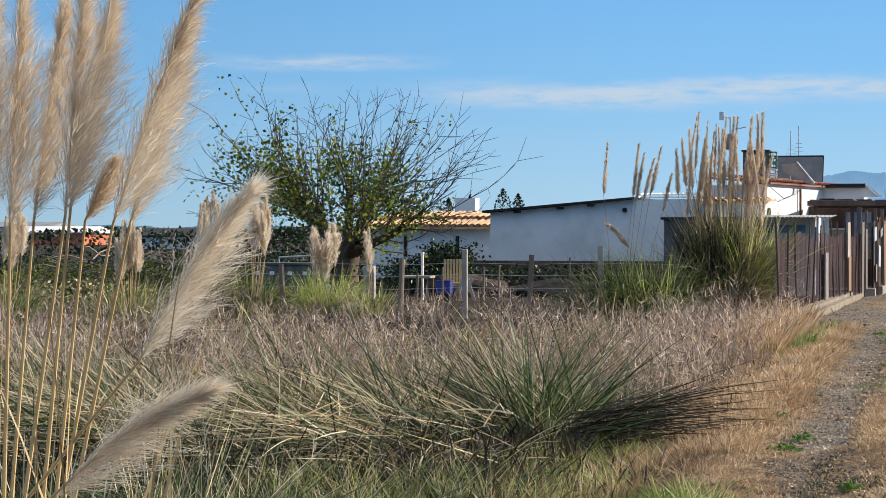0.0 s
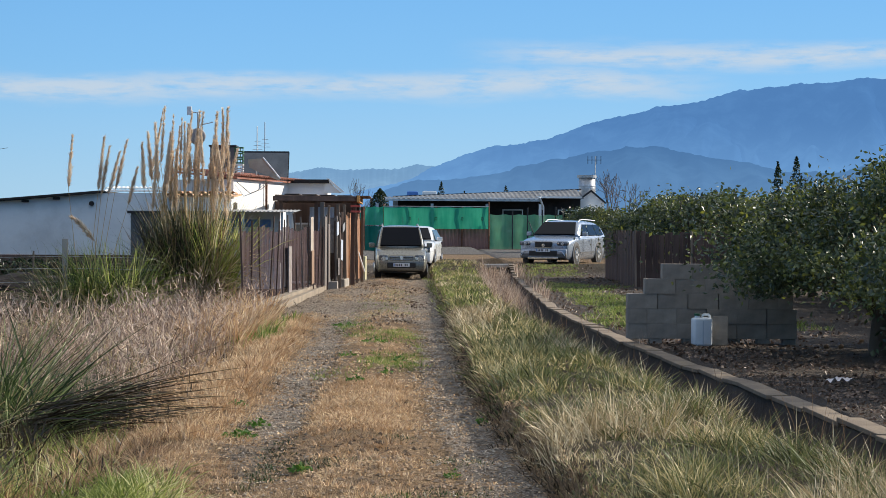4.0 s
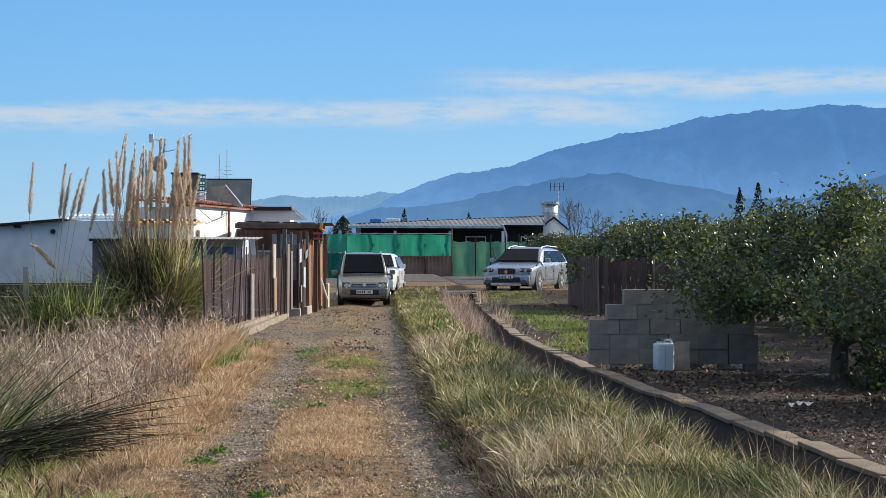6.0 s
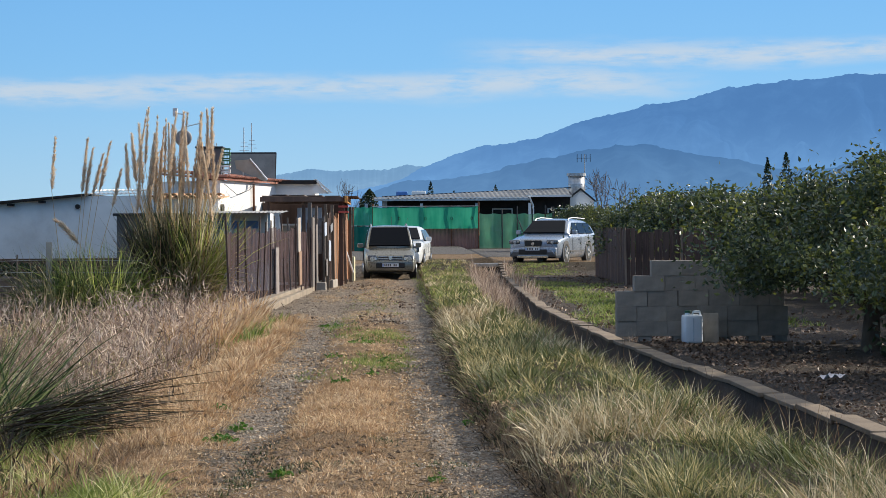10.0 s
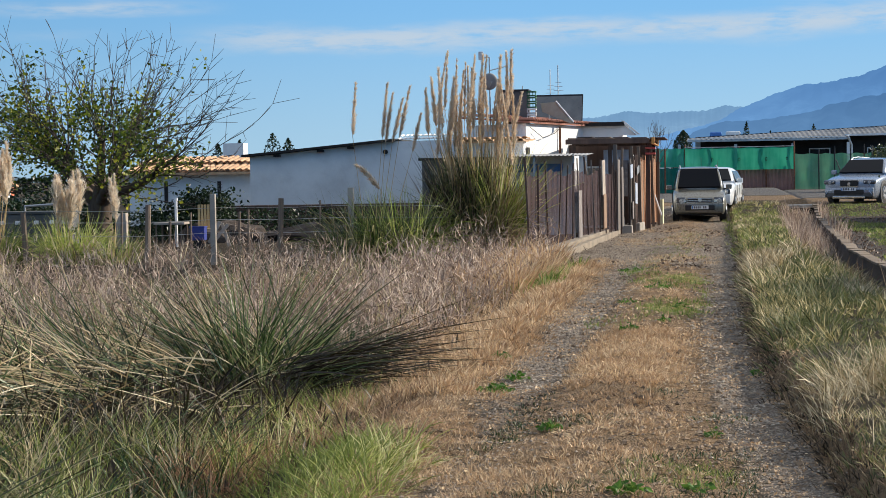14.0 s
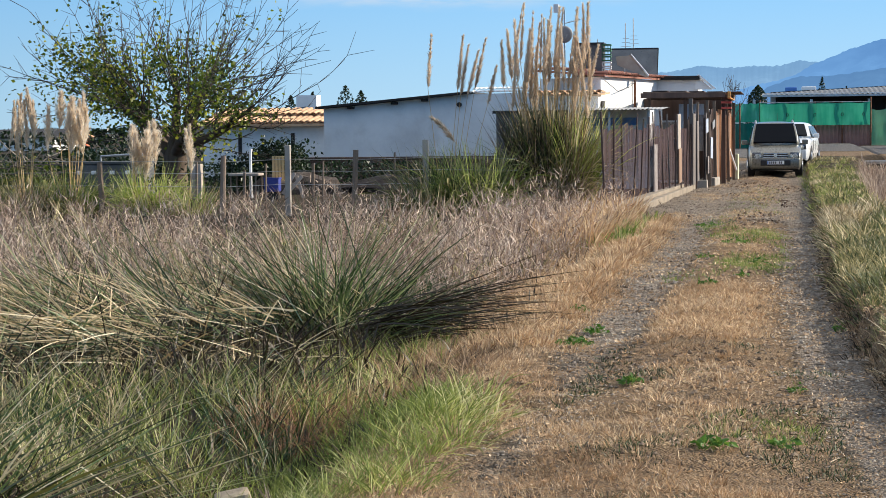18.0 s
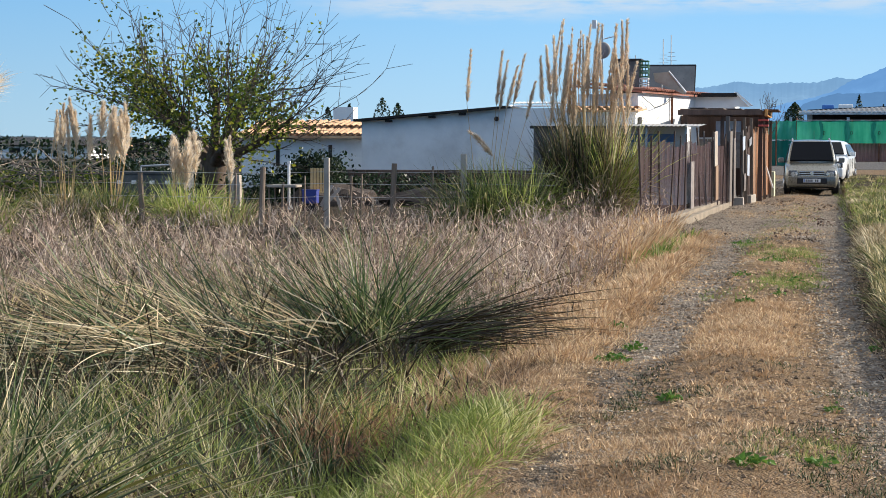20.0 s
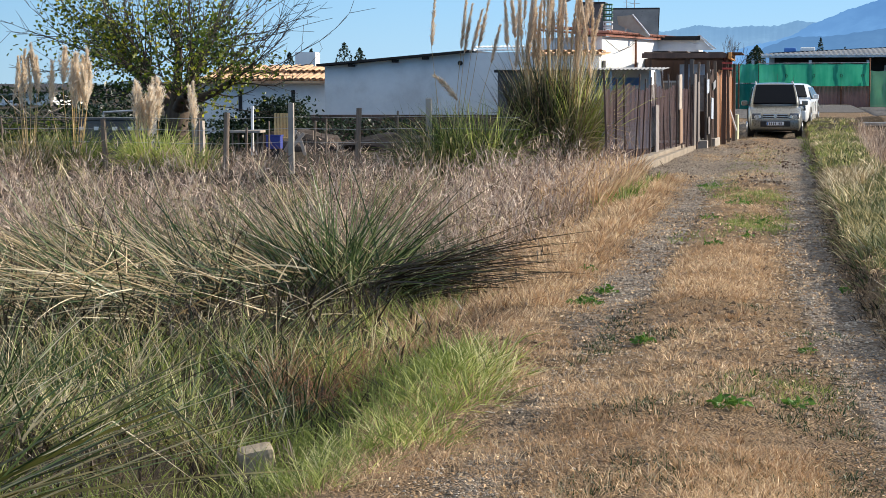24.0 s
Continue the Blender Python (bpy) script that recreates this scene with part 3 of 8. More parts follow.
def hills(name, dist, depth, azs, els, material, label, seed, rough=1.0):
    a = np.linspace(azs[0], azs[-1], 420)
    el = np.interp(a, azs, els)
    k = np.ones(9) / 9
    el = np.convolve(np.pad(el, 4, mode="edge"), k, "valid")
    el = el + rough * ((hash_noise(a * 2.2, a * 0, seed) - 0.5) * 0.10 + (hash_noise(a * 9, a * 0, seed + 1) - 0.5) * 0.035 + (hash_noise(a * 26, a * 0, seed + 2) - 0.5) * 0.03)
    rows = 16
    vs = np.empty((rows + 1, len(a), 3))
    for r in range(rows + 1):
        s = r / rows
        d = dist + depth * s
        crest = np.tan(np.radians(np.maximum(el, 0.05))) * (dist + depth)
        rid = (hash_noise(a * 1.1 + s * 1.5, s * 3 + a * 0, seed + 5) - 0.5) * 0.35 + (hash_noise(a * 3.1 - s * 2, s * 7 + a * 0, seed + 6) - 0.5) * 0.16
        z = crest * np.clip(s ** 1.15 + rid * math.sin(math.pi * s), 0, 1.0)
        vs[r] = np.stack([np.sin(np.radians(a)) * d, np.cos(np.radians(a)) * d, z - (4 if r == 0 else 0)], 1)
    i = np.arange((rows + 1) * len(a)).reshape(rows + 1, len(a))
    q = np.stack([i[:-1, :-1], i[:-1, 1:], i[1:, 1:], i[1:, :-1]], -1).reshape(-1, 4)
    put(name, fill_mesh(name, vs.reshape(-1, 3), q.ravel(), np.arange(len(q)) * 4, np.full(len(q), 4), [material], smooth=True), label=label, category="mountain", kind="structure")


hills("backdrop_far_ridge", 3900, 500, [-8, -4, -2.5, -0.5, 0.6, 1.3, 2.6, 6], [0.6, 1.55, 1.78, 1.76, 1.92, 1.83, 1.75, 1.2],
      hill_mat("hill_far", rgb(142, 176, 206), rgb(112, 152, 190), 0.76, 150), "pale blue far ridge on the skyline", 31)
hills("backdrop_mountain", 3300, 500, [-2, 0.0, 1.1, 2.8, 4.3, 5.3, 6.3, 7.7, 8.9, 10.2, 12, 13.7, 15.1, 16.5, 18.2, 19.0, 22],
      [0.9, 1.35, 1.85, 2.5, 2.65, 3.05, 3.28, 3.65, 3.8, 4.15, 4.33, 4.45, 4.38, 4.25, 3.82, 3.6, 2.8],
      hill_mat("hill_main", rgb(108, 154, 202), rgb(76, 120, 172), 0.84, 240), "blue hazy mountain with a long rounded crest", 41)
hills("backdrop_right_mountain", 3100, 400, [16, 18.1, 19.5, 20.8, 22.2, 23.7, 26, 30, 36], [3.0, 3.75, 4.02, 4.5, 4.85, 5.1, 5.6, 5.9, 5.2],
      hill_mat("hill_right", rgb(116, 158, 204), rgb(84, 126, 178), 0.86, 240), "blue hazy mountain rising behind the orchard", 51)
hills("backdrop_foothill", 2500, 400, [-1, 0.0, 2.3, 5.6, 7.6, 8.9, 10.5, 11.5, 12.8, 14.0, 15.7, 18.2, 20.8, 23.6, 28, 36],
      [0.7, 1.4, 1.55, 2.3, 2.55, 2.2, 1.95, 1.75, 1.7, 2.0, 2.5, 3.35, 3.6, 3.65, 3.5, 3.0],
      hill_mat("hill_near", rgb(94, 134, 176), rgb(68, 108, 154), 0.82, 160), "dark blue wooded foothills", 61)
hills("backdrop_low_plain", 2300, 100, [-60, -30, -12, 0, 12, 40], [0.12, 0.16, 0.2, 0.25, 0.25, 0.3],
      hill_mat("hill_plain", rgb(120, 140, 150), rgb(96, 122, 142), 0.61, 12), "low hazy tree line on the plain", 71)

# ---------------------------------------------------------------- ditch wall, kerb
def ditch_wall():
    w = thing("ditch_wall", "low concrete retaining wall with stone capping beside a ditch", "wall", kind="structure")
    ys = np.concatenate([np.arange(6, 40, 1.0), np.arange(40, 69, 2.0)])
    vs, fs = [], []
    for y in ys:
        x = float(wall_x(y))
        vs += [(x, y, -0.7), (x, y, 0.06 + 0.30 * float(smooth01(y, 60.5, 67))), (x + 0.16, y, 0.06 + 0.30 * float(smooth01(y, 60.5, 67))), (x + 0.16, y, -0.7)]
    for i in range(len(ys) - 1):
        a, b = 4 * i, 4 * i + 4
        fs += [(a, a + 1, b + 1, b), (a + 1, a + 2, b + 2, b + 1), (a + 2, a + 3, b + 3, b + 2)]
    sheet("wall_body", vs, fs, M_OLDCONC, w)
    rr = random.Random(3)
    y = 6.0
    while y < 66:
        ln = rr.uniform(0.7, 1.3)
        x0, x1 = float(wall_x(y)), float(wall_x(y + ln))
        dz = rr.uniform(-0.012, 0.012) + 0.30 * float(smooth01(y, 60.5, 67))
        bm = box(bmesh.new(), (-0.105, -ln / 2 + 0.006, 0.0), (0.105, ln / 2 - 0.006, 0.04), 0.008)
        ob = part("capstone", bm, M_CAPSTONE, w)
        ob.matrix_basis = pose((x0 + x1) / 2 + 0.07 + rr.uniform(-0.02, 0.02), y + ln / 2, 0.062 + dz, rr.uniform(-1.5, 1.5), rr.uniform(-2, 2), -math.degrees(math.atan2(x1 - x0, ln)) + rr.uniform(-1, 1))
        y += ln


M_OLDCONC = surface("old_dark_concrete", rgb(66, 56, 48), rgb(94, 80, 68), 1.2, 0.95, bump=0.6, dirt=rgb(58, 48, 42))
ditch_wall()

M_KERB = surface("dirty_kerb_concrete", rgb(118, 106, 92), rgb(150, 138, 120), 1.6, 0.9, bump=0.4, dirt=rgb(84, 74, 64))
# kerb of cast concrete along the yard fence
kerb = thing("fence_kerb", "low pale concrete kerb under the yard fence", "kerb", kind="structure")
for y0, y1, x0, x1, zt in ((35.5, 47.6, -2.58, -2.10, 0.2), (36.5, 49.5, -2.36, -1.93, 0.13)):
    ln = math.hypot(x1 - x0, y1 - y0)
    bm = box(bmesh.new(), (-0.11, 0, -0.3), (0.11, ln, zt), 0.015)
    part("kerb_beam", bm, M_KERB, kerb).matrix_basis = pose(x0, y0, 0, 0, 0, -math.degrees(math.atan2(x1 - x0, y1 - y0)))


# ---------------------------------------------------------------- stacked block wall
def block_stack():
    g = thing("block_wall", "dry-stacked grey cinder block wall with stepped end, on bare soil", "block wall", (3.09, 25.5, 0.09))
    rr = random.Random(5)
    bw, bh, bd = 0.4, 0.2, 0.2

    def block_mesh(ln):
        bm = bmesh.new()
        box(bm, (0.001, 0, 0.001), (ln - 0.001, bd, bh), 0.0025)
        me = bpy.data.meshes.new("block")
        bm.to_mesh(me)
        bm.free()
        me.materials.append(M_BLOCK)
        return me
    full, half, head = block_mesh(bw), block_mesh(0.2), block_mesh(0.26)
    rows = ((0.0, "H" + "f" * 5), (0.0, "H" + "f" * 5), (0.0, "f" * 5 + "h"), (0.23, "f" * 4), (0.46, "f" * 3 + "h"))
    for r, (x, run) in enumerate(rows):
        for c in run:
            me, ln = {"f": (full, bw), "h": (half, 0.2), "H": (head, 0.26)}[c]
            ob = put("block", me, g)
            ob.matrix_basis = pose(x + rr.uniform(0, 0.006), rr.uniform(-0.012, 0.012), r * (bh + 0.0005) + 0.06, 0, 0, rr.uniform(-0.8, 0.8))
            x += ln + (rr.uniform(0.004, 0.008) if rr.random() < 0.2 else 0.001)
    for x in (0.3, 0.75, 1.35, 1.75, 2.1):
        part("footing_block", box(bmesh.new(), (x, 0.02, -0.03), (x + 0.17, 0.2, 0.06), 0.01), M_BLOCK, g)


block_stack()

can = thing("jerrycan", "white plastic jerrycan with dark green cap on the soil", "jerrycan", (4.0, 24.95, 0.09), 6)
bm = box(bmesh.new(), (-0.125, -0.1, 0), (0.125, 0.1, 0.37), 0.035)
part("body", bm, surface("white_plastic", rgb(204, 212, 220), rgb(222, 228, 234), 4.0, 0.45, bump=0.05), can, smooth=True)
bm = box(bmesh.new(), (-0.012, -0.104, 0.03), (0.0, -0.098, 0.33), 0.0)
part("seam", bm, surface("plastic_seam", rgb(168, 182, 196), rgb(180, 192, 204), 4.0, 0.5, bump=0.0), can)
part("neck", rods(((-0.06, 0, 0.36), (-0.06, 0, 0.4), 0.035), n=14), surface("white_plastic_neck", rgb(206, 216, 224), rgb(222, 230, 236), 4.0, 0.45, bump=0.0), can)
part("cap", rods(((-0.06, 0, 0.395), (-0.06, 0, 0.425), 0.04), n=14), surface("green_cap", rgb(24, 70, 52), rgb(34, 90, 66), 4.0, 0.5, bump=0.0), can, "dark green screw cap")
bm = rods(((0.0, 0, 0.36), (0.02, 0, 0.41), 0.014), ((0.02, 0, 0.41), (0.1, 0, 0.41), 0.014), ((0.1, 0, 0.41), (0.115, 0, 0.35), 0.014))
part("handle", bm, surface("white_plastic_handle", rgb(206, 216, 224), rgb(222, 230, 236), 4.0, 0.45, bump=0.0), can)
lean = tagged(part("leaning_block", box(bmesh.new(), (0, 0, 0), (0.2, 0.1, 0.4), 0.008), M_BLOCK), "grey cinder block standing on end against the wall", "block")
lean.matrix_basis = pose(4.18, 25.08, 0.08, -14, 0, 0)

# ---------------------------------------------------------------- left: long white outbuilding
def outbuilding():
    g = thing("white_outbuilding", "long low white rendered building with a shallow mono-pitch roof", "building")
    bm = prism(bmesh.new(), [(-12.95, 0.0), (-5.0, 0.0), (-5.0, 2.62), (-8.7, 2.58), (-12.95, 2.2)], 1, 56.0, 61.0)
    part("wall", bm, M_WHITE, g)
    bm = prism(bmesh.new(), [(-13.15, 2.2), (-8.6, 2.59), (-8.6, 2.66), (-13.15, 2.27)], 1, 55.75, 61.2)
    part("roof", bm, M_DARK, g, "thin dark roof edge")
    part("vent_pipe", rods(((-8.9, 55.9, 2.28), (-8.9, 56.1, 2.28), 0.07), n=12), M_DARK, g)
    for x in (-12.2, -10.9, -10.0):
        part("rafter_end", boxes(((x, 55.8, 2.12 + (x + 13) * 0.088), (x + 0.18, 56.0, 2.19 + (x + 13) * 0.088))), M_DARK, g)


outbuilding()

# ---------------------------------------------------------------- grass and plants
PXM = 1 / 3396.0


def scatter(n, x0, x1, y0, y1):
    """Random ground points within the stretch of land that is overlooked, thicker towards the near end."""
    y = y0 * (y1 / y0) ** RNG.random(n)
    lo, hi = np.maximum(x0, -0.56 * y - 0.8), np.minimum(x1, 0.50 * y + 0.8)
    ok = hi > lo
    x = lo + (hi - lo) * RNG.random(n)
    return x[ok], y[ok]


def keep(x, y, prob):
    k = RNG.random(len(x)) < prob
    return x[k], y[k]


def grass(name, x, y, hmin, hmax, fat, material, label, lean=0.35, bend=0.7, sink=0.02, seg=3, height=None, lying=0.0):
    """Single blades. fat: blade width over its distance from the lane's near end, so that far grass stands for coarser tufts."""
    n = len(x)
    base = np.stack([x, y, ground_z(x, y) - sink], 1)
    h = hmin + (hmax - hmin) * RNG.random(n) ** 1.3
    if height is not None:
        h = h * height
    w = np.minimum(1.6 * fat * PXM * np.clip(y, 7, 60), 0.10 * h + 0.002) * RNG.uniform(0.6, 1.35, n)
    me = blade_mesh(name, base, h, w, RNG.uniform(0, 2 * np.pi, n), lying + np.abs(RNG.normal(0, lean, n)) * (0.15 if lying else 1), RNG.uniform(0.1, bend, n), material, seg)
    return put(name, me, label=label, category="grass", kind="stuff")


def tufts(name, cx, cy, per, hmin, hmax, fat, material, label, spread=0.7, bend=0.9, rad=0.05, seg=3, height=None, wind=(0.0, 0.0), sink=0.02):
    """Blades in tufts that fan out from their own centre."""
    m = len(cx)
    k = np.repeat(np.arange(m), per)
    n = len(k)
    rho, a = np.sqrt(RNG.random(n)), RNG.uniform(0, 2 * np.pi, n)
    rr = rad * RNG.uniform(0.6, 1.5, m)[k]
    x, y = cx[k] + rho * rr * np.sin(a), cy[k] + rho * rr * np.cos(a)
    size = RNG.uniform(0.7, 1.25, m)[k]
    if height is not None:
        size = size * height[k]
    h = (hmin + (hmax - hmin) * RNG.random(n)) * size
    base = np.stack([x, y, ground_z(x, y) - sink], 1)
    vx = np.sin(a) * (0.2 + rho) * spread * RNG.uniform(0.3, 1.1, n) + wind[0] + RNG.normal(0, 0.12, n)
    vy = np.cos(a) * (0.2 + rho) * spread * RNG.uniform(0.3, 1.1, n) + wind[1] + RNG.normal(0, 0.12, n)
    w = np.minimum(1.6 * fat * PXM * np.clip(y, 7, 60), 0.10 * h + 0.002) * RNG.uniform(0.6, 1.35, n)
    me = blade_mesh(name, base, h, w, np.arctan2(vx, vy), np.clip(np.hypot(vx, vy), 0, 1.35), RNG.uniform(0.15, bend, n), material, seg)
    return put(name, me, label=label, category="grass", kind="stuff")


def shrublets(name, cx, cy, per, radius, tall, fat, material, label, twig=(0.08, 0.22)):
    """Small rounded twiggy bushes: short twigs that point outwards all over a dome, with gaps between the bushes."""
    m = len(cx)
    k = np.repeat(np.arange(m), per)
    n = len(k)
    v = RNG.normal(size=(n, 3))
    v[:, 2] = np.abs(v[:, 2]) * 1.1 + 0.05
    v /= np.linalg.norm(v, axis=1, keepdims=True)
    size = RNG.uniform(0.55, 1.35, m)[k]
    q = RNG.random(n) ** 0.55
    at = v * (q * size)[:, None] * np.array([radius, radius, tall])
    x, y = cx[k] + at[:, 0], cy[k] + at[:, 1]
    base = np.stack([x, y, ground_z(x, y) + at[:, 2] - 0.04], 1)
    d = v + RNG.normal(0, 0.55, (n, 3))
    w = 1.6 * fat * PXM * np.clip(y, 7, 60) * RNG.uniform(0.6, 1.4, n)
    me = blade_mesh(name, base, RNG.uniform(twig[0], twig[1], n), w, np.arctan2(d[:, 0], d[:, 1]), np.arctan2(np.hypot(d[:, 0], d[:, 1]), d[:, 2]), RNG.uniform(-0.3, 0.5, n), material, 2)
    return put(name, me, label=label, category="brush", kind="stuff")


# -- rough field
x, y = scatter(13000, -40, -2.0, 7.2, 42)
# These dark blades paint the shaded gaps at the foot of the grass.
grass("field_thatch", x, y, 0.08, 0.26, 3.6, M_UNDER, "tangled dead growth under the field grass, coloured dark for shade", 0.8, 1.2)
x, y = scatter(520, -40, -2.5, 18.5, 37)
shrublets("field_brush", x, y, 52, 0.42, 0.68, 1.15, M_MAUVE, "low twiggy grey-pink brush covering the field")
x, y = scatter(150, -4.6, -2.3, 18.0, 36)
shrublets("lane_side_brush", x, y, 75, 0.4, 0.82, 1.05, M_MAUVE, "pale twiggy dry brush beside the lane", (0.08, 0.2))
x, y = scatter(130, -6.0, -2.2, 16.5, 35)
shrublets("brown_brush", x, y, 45, 0.35, 0.45, 1.1, M_DRYRED, "low brown twiggy brush beside the lane")
x, y = scatter(330, -40, -2.35, 19.5, 37)
x, y = keep(x, y, 0.35 + 0.65 * smooth01(hash_noise(x * 0.5, y * 0.5, 12), 0.3, 0.6))
tufts("field_grass", x, y, 12, 0.3, 0.85, 1.2, M_MAUVE, "tall dry grey-pink field grass", 0.7, 0.6, 0.2)
x, y = scatter(130, -30, -2.6, 20, 36)
tufts("field_straw", x, y, 10, 0.35, 0.85, 1.2, M_STRAW, "pale straw grass among the dry field growth", 0.7, 0.6, 0.2)
x, y = scatter(420, -30, -2.6, 18, 36)
x, y = keep(x, y, smooth01(hash_noise(x * 0.4, y * 0.35, 77), 0.45, 0.62))
tufts("field_green_grass", x, y, 16, 0.3, 0.6, 1.4, M_STRIP, "scattered green grass among the dry growth", 0.8, 1.0, 0.12)
x, y = scatter(60, -3.7, -2.7, 17.6, 21.5)
tufts("clump_side_grass", x, y, 22, 0.2, 0.45, 1.4, M_DARKGRASS, "soft dark green grass behind the rushes", 0.7, 0.9, 0.14)
# tan grass beside the lane
x, y = scatter(2200, -2.55, -1.15, 14.5, 34)
edge = smooth01(x, -1.15, -1.75)
tufts("lane_edge_grass", x, y, 17, 0.06, 0.17, 1.5, M_TAN, "short fluffy tan dry grass along the lane", 0.8, 1.1, 0.08, 3, 0.35 + 0.9 * edge * (0.6 + 0.6 * hash_noise(x * 1.5, y * 0.7, 2)))
x, y = scatter(190, -3.1, -2.25, 27, 35)
tufts("lane_edge_tall_grass", x, y, 20, 0.3, 0.65, 1.7, M_TAN, "tall tan dry grass beside the kerb", 0.6, 0.9, 0.12)
x, y = scatter(60, -2.5, -1.8, 27, 33)
tufts("lane_edge_green", x, y, 16, 0.15, 0.35, 2.0, M_GREEN, "small patch of fresh green grass by the lane", 0.6, 0.8, 0.08)
# dry mat at the near left edge
x, y = scatter(3000, -1.8, -0.6, 8.0, 15)
x, y = keep(x, y, smooth01(hash_noise(x * 1.6, y * 1.1, 71) + 0.5 * smooth01(x, -0.9, -1.5), 0.35, 0.75))
tufts("near_edge_grass", x, y, 13, 0.02, 0.08, 0.9, M_TAN, "brown dead grass at the lane's edge", 1.0, 1.0, 0.06, 2)
# crown of the lane
x, y = scatter(11000, -1.0, 0.42, 7.5, 33)
nz = hash_noise(x * 1.1, y * 0.33, 5)
crown = np.exp(-((x + 0.27) / 0.40) ** 4) * np.maximum(smooth01(y, 14.5, 15.5) * smooth01(y, 20.5, 19.5), 0.22 * smooth01(nz, 0.3, 0.6))
near = smooth01(x + 0.5 * (hash_noise(x * 2, y, 6) - 0.5), -0.4, 0.1) * smooth01(y, 9.3, 8.6)
x, y = keep(x, y, np.clip(np.maximum(crown, near), 0.0, 1))
tufts("lane_grass", x, y, 14, 0.03, 0.07, 1.2, M_TAN, "short dead tan grass on the crown of the lane", 1.2, 1.0, 0.06, 2, sink=0.004)
x, y = scatter(5200, -1.7, 0.75, 33, 62)
x, y = keep(x, y, smooth01(hash_noise(x * 1.2, y * 0.4, 52), 0.35, 0.7) * (0.35 + 0.65 * np.maximum(smooth01(x, -0.95, -1.35), smooth01(np.abs(x + 0.3), 0.5, 0.2))))
tufts("far_lane_grass", x, y, 7, 0.02, 0.07, 1.2, M_TAN, "thin dead tan grass on the far stretch of the lane", 1.1, 0.9, 0.1, 2, sink=0.004)
x, y = scatter(7000, -1.45, 1.05, 7.5, 30)
grass("lane_straw", x, y, 0.04, 0.13, 0.9, M_DRYRED, "scattered straw and dead stalks on the gravel", 0.8, 0.25, 0.0, 2, None, 1.35)
x, y = scatter(2600, -0.9, 0.35, 20, 50)
gp = smooth01(hash_noise(x * 1.3, y * 0.35, 8), 0.42, 0.65) * (0.12 + smooth01(y, 20, 22) * smooth01(y, 33, 29))
x, y = keep(x, y, gp)
tufts("lane_green_grass", x, y, 10, 0.03, 0.08, 2.0, M_GREEN, "thin green grass on the crown of the lane", 0.9, 0.8, 0.08, 2, sink=0.005)
x, y = scatter(2600, -0.95, 0.6, 8, 14.5)
x, y = keep(x, y, smooth01(hash_noise(x * 2.2, y * 1.3, 28), 0.55, 0.7) * 0.6)
tufts("lane_dull_grass", x, y, 11, 0.015, 0.05, 1.1, M_DARKGRASS, "dull green and grey grass on the gravel", 1.0, 0.8, 0.07, 2, sink=0.005)
# verge between lane and ditch
x, y = scatter(8200, 0.74, 4.0, 7.5, 66)
d = wall_x(y) - x
ok = (d > 0.4 - 0.22 * smooth01(y, 18, 36) + 0.12 * hash_noise(x * 3, y * 1.5, 66)) & (x > verge_x(y) + 0.02)
x, y, d = x[ok], y[ok], d[ok]
lump = smooth01(hash_noise(x * 2.3, y * 1.3, 15), 0.25, 0.75)
hk = (0.45 + 1.1 * lump + 0.1 * smooth01(d, 1.0, 0.5)) * (0.72 + 0.28 * smooth01(x - verge_x(y), 0.0, 0.4)) * (1 - 0.4 * smooth01(y, 30, 45))
straw = hash_noise(x * 0.9, y * 0.45, 22) + 0.22 * smooth01(d, 1.6, 0.6) + RNG.normal(0, 0.1, len(x)) > 0.78
tufts("verge_grass", x[~straw], y[~straw], 15, 0.07, 0.22, 1.4, M_STRIP, "green and straw-coloured grass on the verge", 0.95, 1.0, 0.09, 3, hk[~straw], (-0.12, -0.08))
tufts("verge_straw", x[straw], y[straw], 14, 0.08, 0.25, 1.25, M_STRAW, "dry straw grass along the ditch", 0.9, 0.9, 0.09, 3, hk[straw], (-0.12, 0))
y = 8 * (45 / 8) ** RNG.random(900)
x = verge_x(y) + RNG.normal(0.03, 0.06, len(y))
half = RNG.random(len(y)) < 0.5
tufts("verge_edge_grass", x[half], y[half], 10, 0.03, 0.11, 1.2, M_DRYRED, "grey-brown dead grass at the edge of the verge", 1.0, 0.8, 0.07, 2)
# Part dead grass, part shadow strip: the bank's shade is in this colour.
tufts("verge_edge_thatch", x[~half] - 0.04, y[~half], 14, 0.03, 0.10, 1.6, M_UNDER, "dead thatch along the cut edge of the verge, darkened for its shadow", 1.1, 0.8, 0.07, 2)
x, y = scatter(520, 0.9, 2.6, 34, 64)
x, y = keep(x, y, (x < wall_x(y) - 0.35) * 0.8)
tufts("verge_far_green", x, y, 14, 0.07, 0.17, 1.5, M_FRESH, "fresh green grass on the far end of the verge", 0.9, 0.9, 0.12)
x, y = scatter(60, 1.9, 3.6, 9, 30)
x, y = keep(x, y, (wall_x(y) - x < 0.8) & (wall_x(y) - x > 0.05))
tufts("ditch_stalks", x, y, 4, 0.4, 0.8, 0.8, M_DRYRED, "thin dry seed stalks along the ditch", 0.3, 0.5, 0.12, 4)
x, y = scatter(2600, 1.6, 4.2, 24, 65)
d = wall_x(y) - x
ok = (d > -0.15) & (d < 0.9) & (RNG.random(len(y)) < 0.15 + 0.85 * smooth01(y, 36, 44))
x, y = x[ok], y[ok]
tufts("ditch_weeds", x, y, 10, 0.2, 0.5, 0.7, M_MAUVE, "dry grey-brown weed stalks standing in the ditch", 0.35, 0.6, 0.2, 3, 0.5 + 0.5 * smooth01(y, 34, 46))
